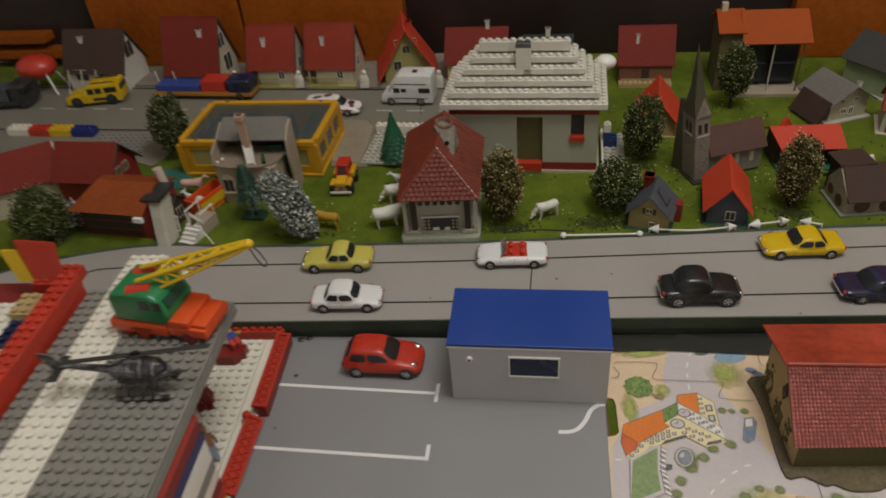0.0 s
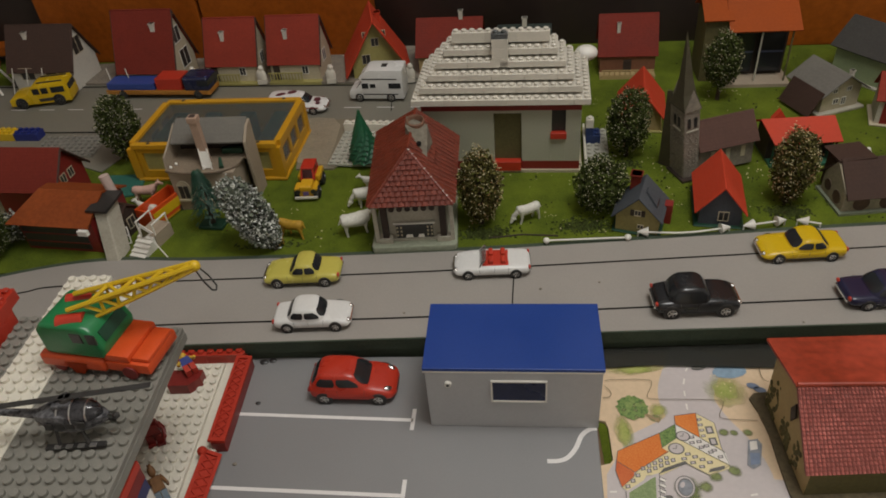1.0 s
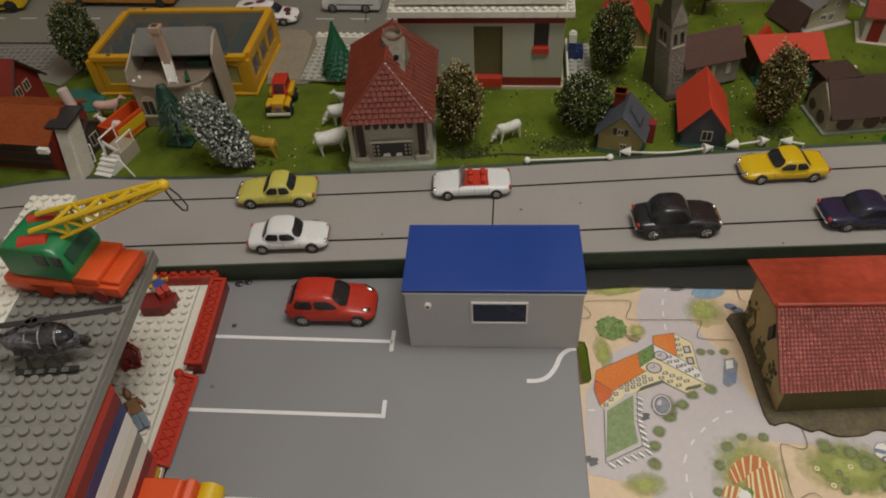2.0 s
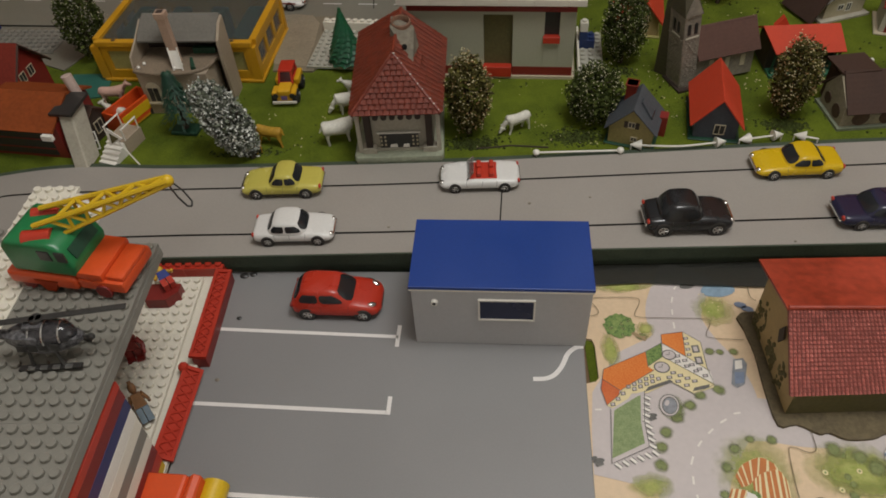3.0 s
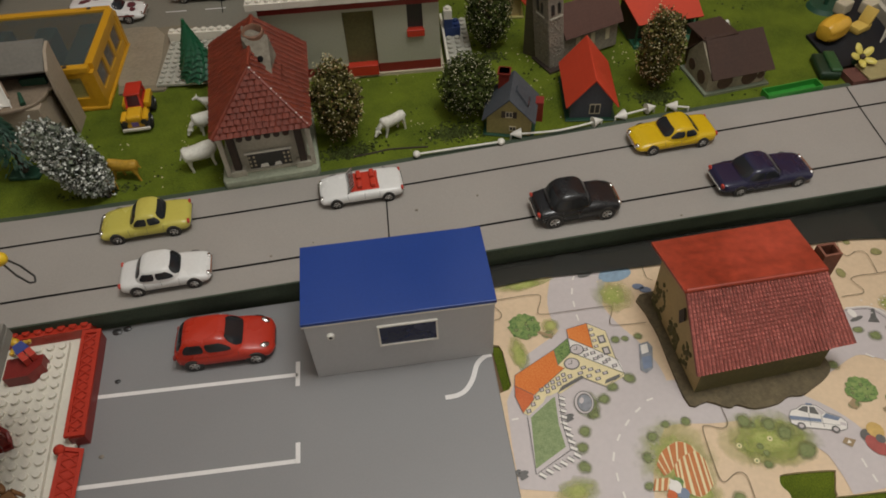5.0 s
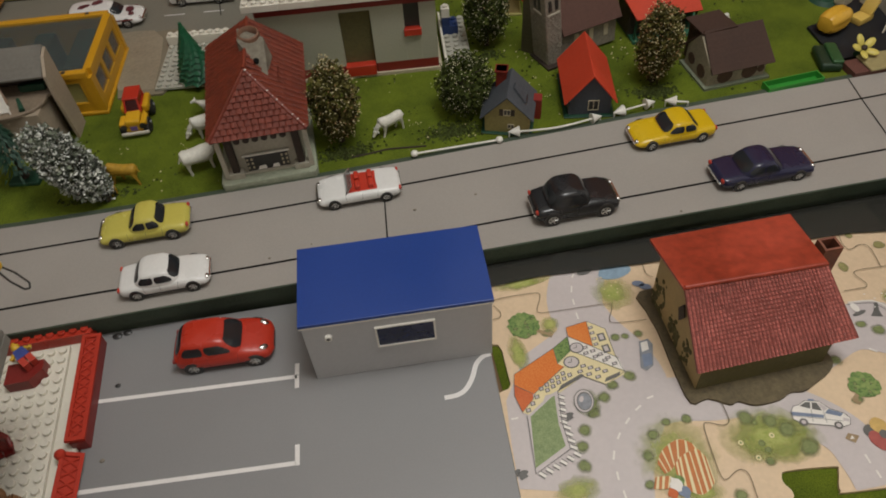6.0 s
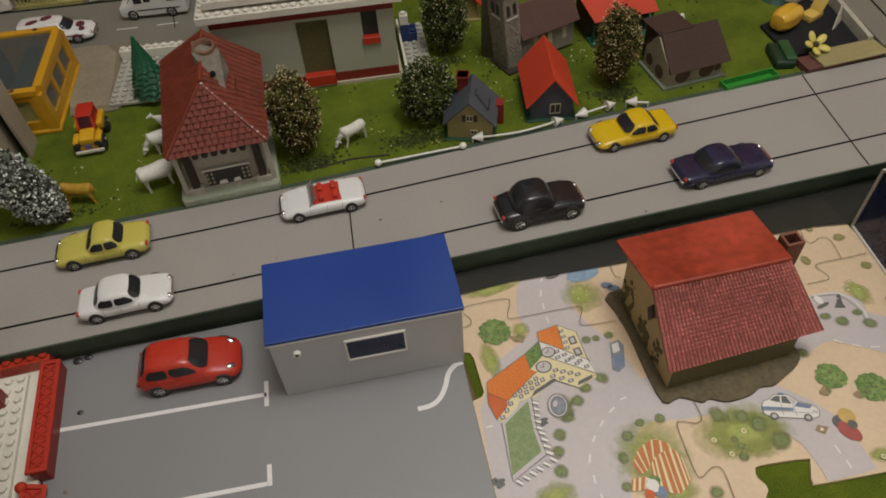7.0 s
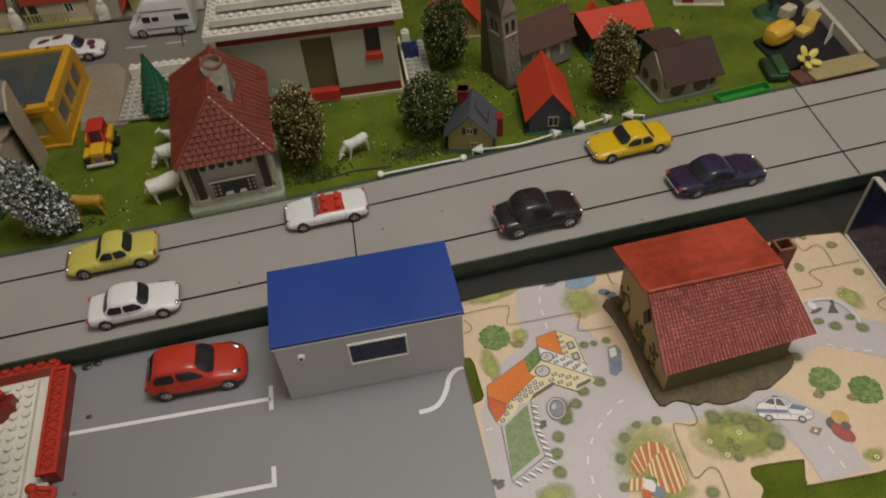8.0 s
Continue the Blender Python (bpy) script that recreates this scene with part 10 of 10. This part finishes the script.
bm = B()
pts = smooth_line([(0.060, 0.1835), (0.078, 0.1850), (0.090, 0.1865), (0.105, 0.1850), (0.124, 0.1825)], 4)
rings = [[bm.verts.new((p[0], p[1] + 0.0008 * math.cos(a * math.pi / 3), ZG + 0.0006 + 0.0008 * math.sin(a * math.pi / 3))) for a in range(6)] for p in pts]
for ra, rb in zip(rings, rings[1:]):
    for a in range(6):
        bm.faces.new((ra[a], ra[(a + 1) % 6], rb[(a + 1) % 6], rb[a]))
bm.faces.new(rings[0])
bm.faces.new(rings[-1][::-1])
solid("twig", bm, M_DARKWOOD, "thin dark twig lying in the grass", "twig")


# ---- green trough, tray with flowers and tools at the east ----
def east_corner():
    t = thing("trough", pose(0.4570, 0.1835, ZG, 0, 0, 4), "bright green plastic trough at the road edge", "toy trough")
    g = mat("bright_green_plastic", (0.03, 0.24, 0.03), 0.4, 0.1)
    for a in ((-0.027, 0.027, -0.006, -0.005, 0.0, 0.0065), (-0.027, 0.027, 0.005, 0.006, 0.0, 0.0065), (-0.027, -0.026, -0.005, 0.005, 0.0, 0.0065), (0.026, 0.027, -0.005, 0.005, 0.0, 0.0065), (-0.026, 0.026, -0.005, 0.005, 0.0, 0.001)):
        bm = B()
        bx(bm, *a)
        part("side", bm, g, t)
    t = thing("tray", pose(0, 0, 0), "black tray with a grey raised rim at the lawn's edge", "tray")
    bm = B()
    prism(bm, [(0.512, 0.206), (0.586, 0.206), (0.596, 0.270), (0.606, 0.360), (0.578, 0.360), (0.566, 0.300), (0.545, 0.270), (0.514, 0.262)], ZG - 0.001, ZG + 0.003)
    part("tray_floor", bm, mat("tray_black", (0.014, 0.015, 0.017), 0.6, 0.2, 300, 40, 0.1, spec=0.2), t)
    bm = B()
    pts = smooth_line([(0.588, 0.200), (0.598, 0.262), (0.607, 0.330), (0.612, 0.400)], 5)
    ribbon(bm, pts, 0.005, ZG + 0.013)
    ext = bmesh.ops.extrude_face_region(bm, geom=bm.faces[:])
    bmesh.ops.translate(bm, vec=(0, 0, -0.013), verts=[e for e in ext["geom"] if isinstance(e, bmesh.types.BMVert)])
    part("tray_rim", bm, M_PLASTER, t, "grey rim")
    t = thing("road_east", pose(0, 0, 0), "grey branch road at the east end", "road", kind="structure")
    bm = B()
    prism(bm, [(0.594, 0.188), (1.10, 0.200), (1.10, 0.62), (0.66, 0.62), (0.618, 0.40), (0.604, 0.266)], ZG - 0.002, ZG + 0.0100)
    part("road_surface", bm, M_REAR, t)
    bm = B()
    ribbon(bm, [(0.622, 0.200), (0.634, 0.28), (0.66, 0.60)], 0.002, ZG + 0.0103)
    part("guide_slot", bm, M_SLOT, t)
    # yellow barrel with lengthwise grooves
    t = thing("barrel", pose(0.5320, 0.2510, ZG + 0.003, 0, 0, 24), "shiny yellow grooved plastic barrel lying on the tray", "toy barrel")
    bm = B()
    rings = []
    for x, r in ((-0.0165, 0.0045), (-0.0155, 0.0080), (-0.012, 0.0102), (-0.005, 0.0116), (0.005, 0.0116), (0.012, 0.0100), (0.0155, 0.0078), (0.0165, 0.0050)):
        rings.append([bm.verts.new((x, r * (1 - 0.13 * abs(math.cos(i * math.pi / 8)) ** 6) * math.cos(2 * math.pi * i / 32), 0.0116 + r * (1 - 0.13 * abs(math.cos(i * math.pi / 8)) ** 6) * math.sin(2 * math.pi * i / 32))) for i in range(32)])
    for a, b in zip(rings, rings[1:]):
        for i in range(32):
            bm.faces.new((a[i], a[(i + 1) % 32], b[(i + 1) % 32], b[i]))
    bm.faces.new(rings[0][::-1])
    bm.faces.new(rings[-1])
    part("body", bm, mat("barrel_yellow", (0.60, 0.34, 0.035), 0.22, 0.1), t, smooth=True)
    # folded yellow seat
    t = thing("garden_chair", pose(0.5660, 0.2580, ZG + 0.003, 0, 0, 22), "yellow moulded garden chair on the tray", "toy chair")
    bm = B()
    bx(bm, -0.010, 0.010, -0.0065, 0.0065, 0.0, 0.007)
    bev(bm, 0.002)
    part("cushion", bm, M_CHAIR, t, smooth=True)
    bm = B()
    slab(bm, [(0.0065, -0.0065, 0.006), (0.0065, 0.0065, 0.006), (0.0125, 0.0065, 0.020), (0.0125, -0.0065, 0.020)], 0.003)
    bev(bm, 0.001)
    part("backrest", bm, M_CHAIR, t, smooth=True)
    bm = B()
    slab(bm, [(0.5745, 0.2330, ZG + 0.003), (0.5900, 0.2440, ZG + 0.003), (0.5935, 0.2530, ZG + 0.017)], 0.0012)
    solid("toy_flap", bm, M_PLASTER, "pale grey triangular flap leaning on the tray rim", "toy part")
    # flower
    t = thing("toy_flower", pose(0.5300, 0.2060, ZG + 0.0055, 28, 0, 8) @ Matrix.Scale(0.80, 4), "yellow plastic flower with open petals", "toy flower")
    bm = B()
    cyl(bm, (0, 0, 0), (0, 0, 0.012), 0.004, 0.003, 8)
    part("stem", bm, M_DGREEN, t)
    for i in range(5):
        a = i * 2 * math.pi / 5 + 0.4
        bm = B()
        blob(bm, (0.0095 * math.cos(a), 0.0095 * math.sin(a), 0.0150), (0.0075, 0.0046, 0.0022), 12, 7, pose(0, 0, 0, 0, -22, math.degrees(a)).to_3x3())
        part("petal", bm, M_LEMONP, t, "pale yellow petal", smooth=True)
    bm = B()
    blob(bm, (0, 0, 0.0145), (0.0036, 0.0036, 0.0026), 10, 6)
    part("heart", bm, M_DARKWOOD, t, smooth=True)
    # green block, crate, lamp foot
    t = thing("toy_trolley", pose(0.5040, 0.2080, ZG, 0, 0, -14), "dark green plastic trolley with a lighter lid by the road", "toy trolley")
    bm = B()
    bx(bm, -0.0105, 0.0085, -0.0165, 0.0165, 0.0, 0.0085)
    bev(bm, 0.0030, 3)
    part("body", bm, mat("deep_green", (0.010, 0.030, 0.012), 0.5, 0.2), t, smooth=True)
    bm = B()
    bx(bm, -0.0015, 0.0088, -0.0150, 0.0155, 0.0075, 0.0115)
    bev(bm, 0.0024, 3)
    part("lid", bm, mat("mid_green", (0.022, 0.075, 0.022), 0.45, 0.15), t, "rounded green lid", smooth=True)
    t = thing("crate", pose(0.5720, 0.1890, ZG, 0, 0, 2), "tan-topped brown crate at the road edge", "crate")
    bm = B()
    bx(bm, -0.060, 0.020, -0.009, 0.011, 0.0, 0.0065)
    part("box", bm, mat("crate_brown", (0.115, 0.042, 0.030), 0.7, 0.25), t, "dark red-brown sides")
    bm = B()
    bx(bm, -0.046, 0.022, -0.011, 0.013, 0.0066, 0.0088)
    bev(bm, 0.0006, 1)
    part("lid", bm, mat("olive_tan_lid", (0.30, 0.25, 0.11), 0.6, 0.15, 300, 40, 0.1), t, "olive-tan lid")
    t = thing("street_lamp", pose(0.5600, 0.3080, ZG), "dark green toy lamp post on a round foot", "toy lamp")
    bm = B()
    cyl(bm, (0, 0, 0), (0, 0, 0.004), 0.018, 0.015, 20)
    part("foot", bm, M_DGREEN, t, smooth=True)
    bm = B()
    cyl(bm, (0, 0, 0.004), (0, 0, 0.085), 0.0022, 0.0016, 10)
    part("post", bm, M_DGREEN, t)
    t = thing("toy_windmill", pose(0.6080, 0.3300, ZG + 0.003), "black toy mast with a crossbar beside the tray", "toy mast")
    bm = B()
    cyl(bm, (0, 0, 0), (0, 0, 0.080), 0.0035, 0.0028, 8)
    part("mast", bm, M_BLACK, t)
    bm = B()
    cyl(bm, (-0.03, 0, 0.062), (0.03, 0, 0.070), 0.0022, 0.0022, 8)
    part("crossbar", bm, M_BLACK, t)
    for x, y, mt in ((0.5680, 0.2920, M_PALE), (0.5920, 0.2860, M_PALE)):
        bm = B()
        bx(bm, -0.008, 0.008, -0.006, 0.006, 0, 0.012)
        bev(bm, 0.002)
        solid("toy_block", bm, mt, "small pale block on the black tray", "toy block", "blocks on the tray", m=pose(x, y, ZG + 0.003, 0, 0, 25))


M_LEMONP = mat("lemon_petal", (0.56, 0.47, 0.10), 0.45, 0.1)
M_CHAIR = mat("chair_yellow", (0.58, 0.40, 0.09), 0.4, 0.1)
east_corner()


# ---- crumbs of scatter in the grass ----
def scatter():
    rnd = random.Random(77)
    fields = ((0.03, 0.20, 0.168, 0.24, 170), (0.20, 0.45, 0.170, 0.30, 220), (0.24, 0.42, 0.40, 0.46, 120), (-0.20, -0.03, 0.166, 0.30, 110), (0.18, 0.26, 0.22, 0.42, 110), (0.10, 0.60, 0.25, 0.56, 160))
    for mt, share, size, lb in ((M_GOLD, 0.42, 0.0006, "pale yellow and white scatter crumbs on the grass"), (M_LEAF, 0.75, 0.0009, "dark green flock crumbs on the grass")):
        bm = B()
        for x0, x1, y0, y1, n in fields:
            for _ in range(int(n * share / 5)):
                cx, cy, k = rnd.uniform(x0, x1), rnd.uniform(y0, y1), rnd.uniform(0.002, 0.012)
                for _ in range(5):
                    x, y = cx + rnd.gauss(0, k), cy + rnd.gauss(0, k)
                    if y < 0.181:
                        continue
                    s = size * rnd.uniform(0.4, 1.9)
                    v = [bm.verts.new((x + a * s, y + b * s, ZG + c * s)) for a, b, c in ((1, 0, 0), (-0.6, 0.9, 0), (-0.6, -0.9, 0), (0, 0, 1.2))]
                    for f in ((0, 1, 3), (1, 2, 3), (2, 0, 3)):
                        bm.faces.new([v[i] for i in f])
        solid("scatter_crumbs", bm, mt, lb, "scatter", kind="stuff")
    # low dark flock round the feet of the trees, partly standing for their shade
    bm = B()
    for cx, cy, rx, ry, n in ((0.056, 0.190, 0.026, 0.010, 420), (0.150, 0.196, 0.026, 0.012, 460), (0.338, 0.206, 0.022, 0.010, 380), (-0.150, 0.181, 0.030, 0.010, 300), (0.204, 0.300, 0.018, 0.010, 200)):
        for _ in range(n):
            x, y = cx + rx * rnd.gauss(0, 0.45), cy + ry * rnd.gauss(0, 0.5)
            if y < 0.182:
                continue
            s = 0.0016 * rnd.uniform(0.5, 1.4)
            a = rnd.uniform(0, 6.28)
            v = [bm.verts.new((x + s * math.cos(a + k), y + s * math.sin(a + k), ZG + 0.0001)) for k in (0, 2.1, 4.2)] + [bm.verts.new((x, y, ZG + s * 0.9))]
            for f in ((0, 1, 3), (1, 2, 3), (2, 0, 3)):
                bm.faces.new([v[i] for i in f])
    solid("moss", bm, M_LEAF, "dark green flock at the tree feet, partly standing for shade", "moss", kind="stuff")


scatter()
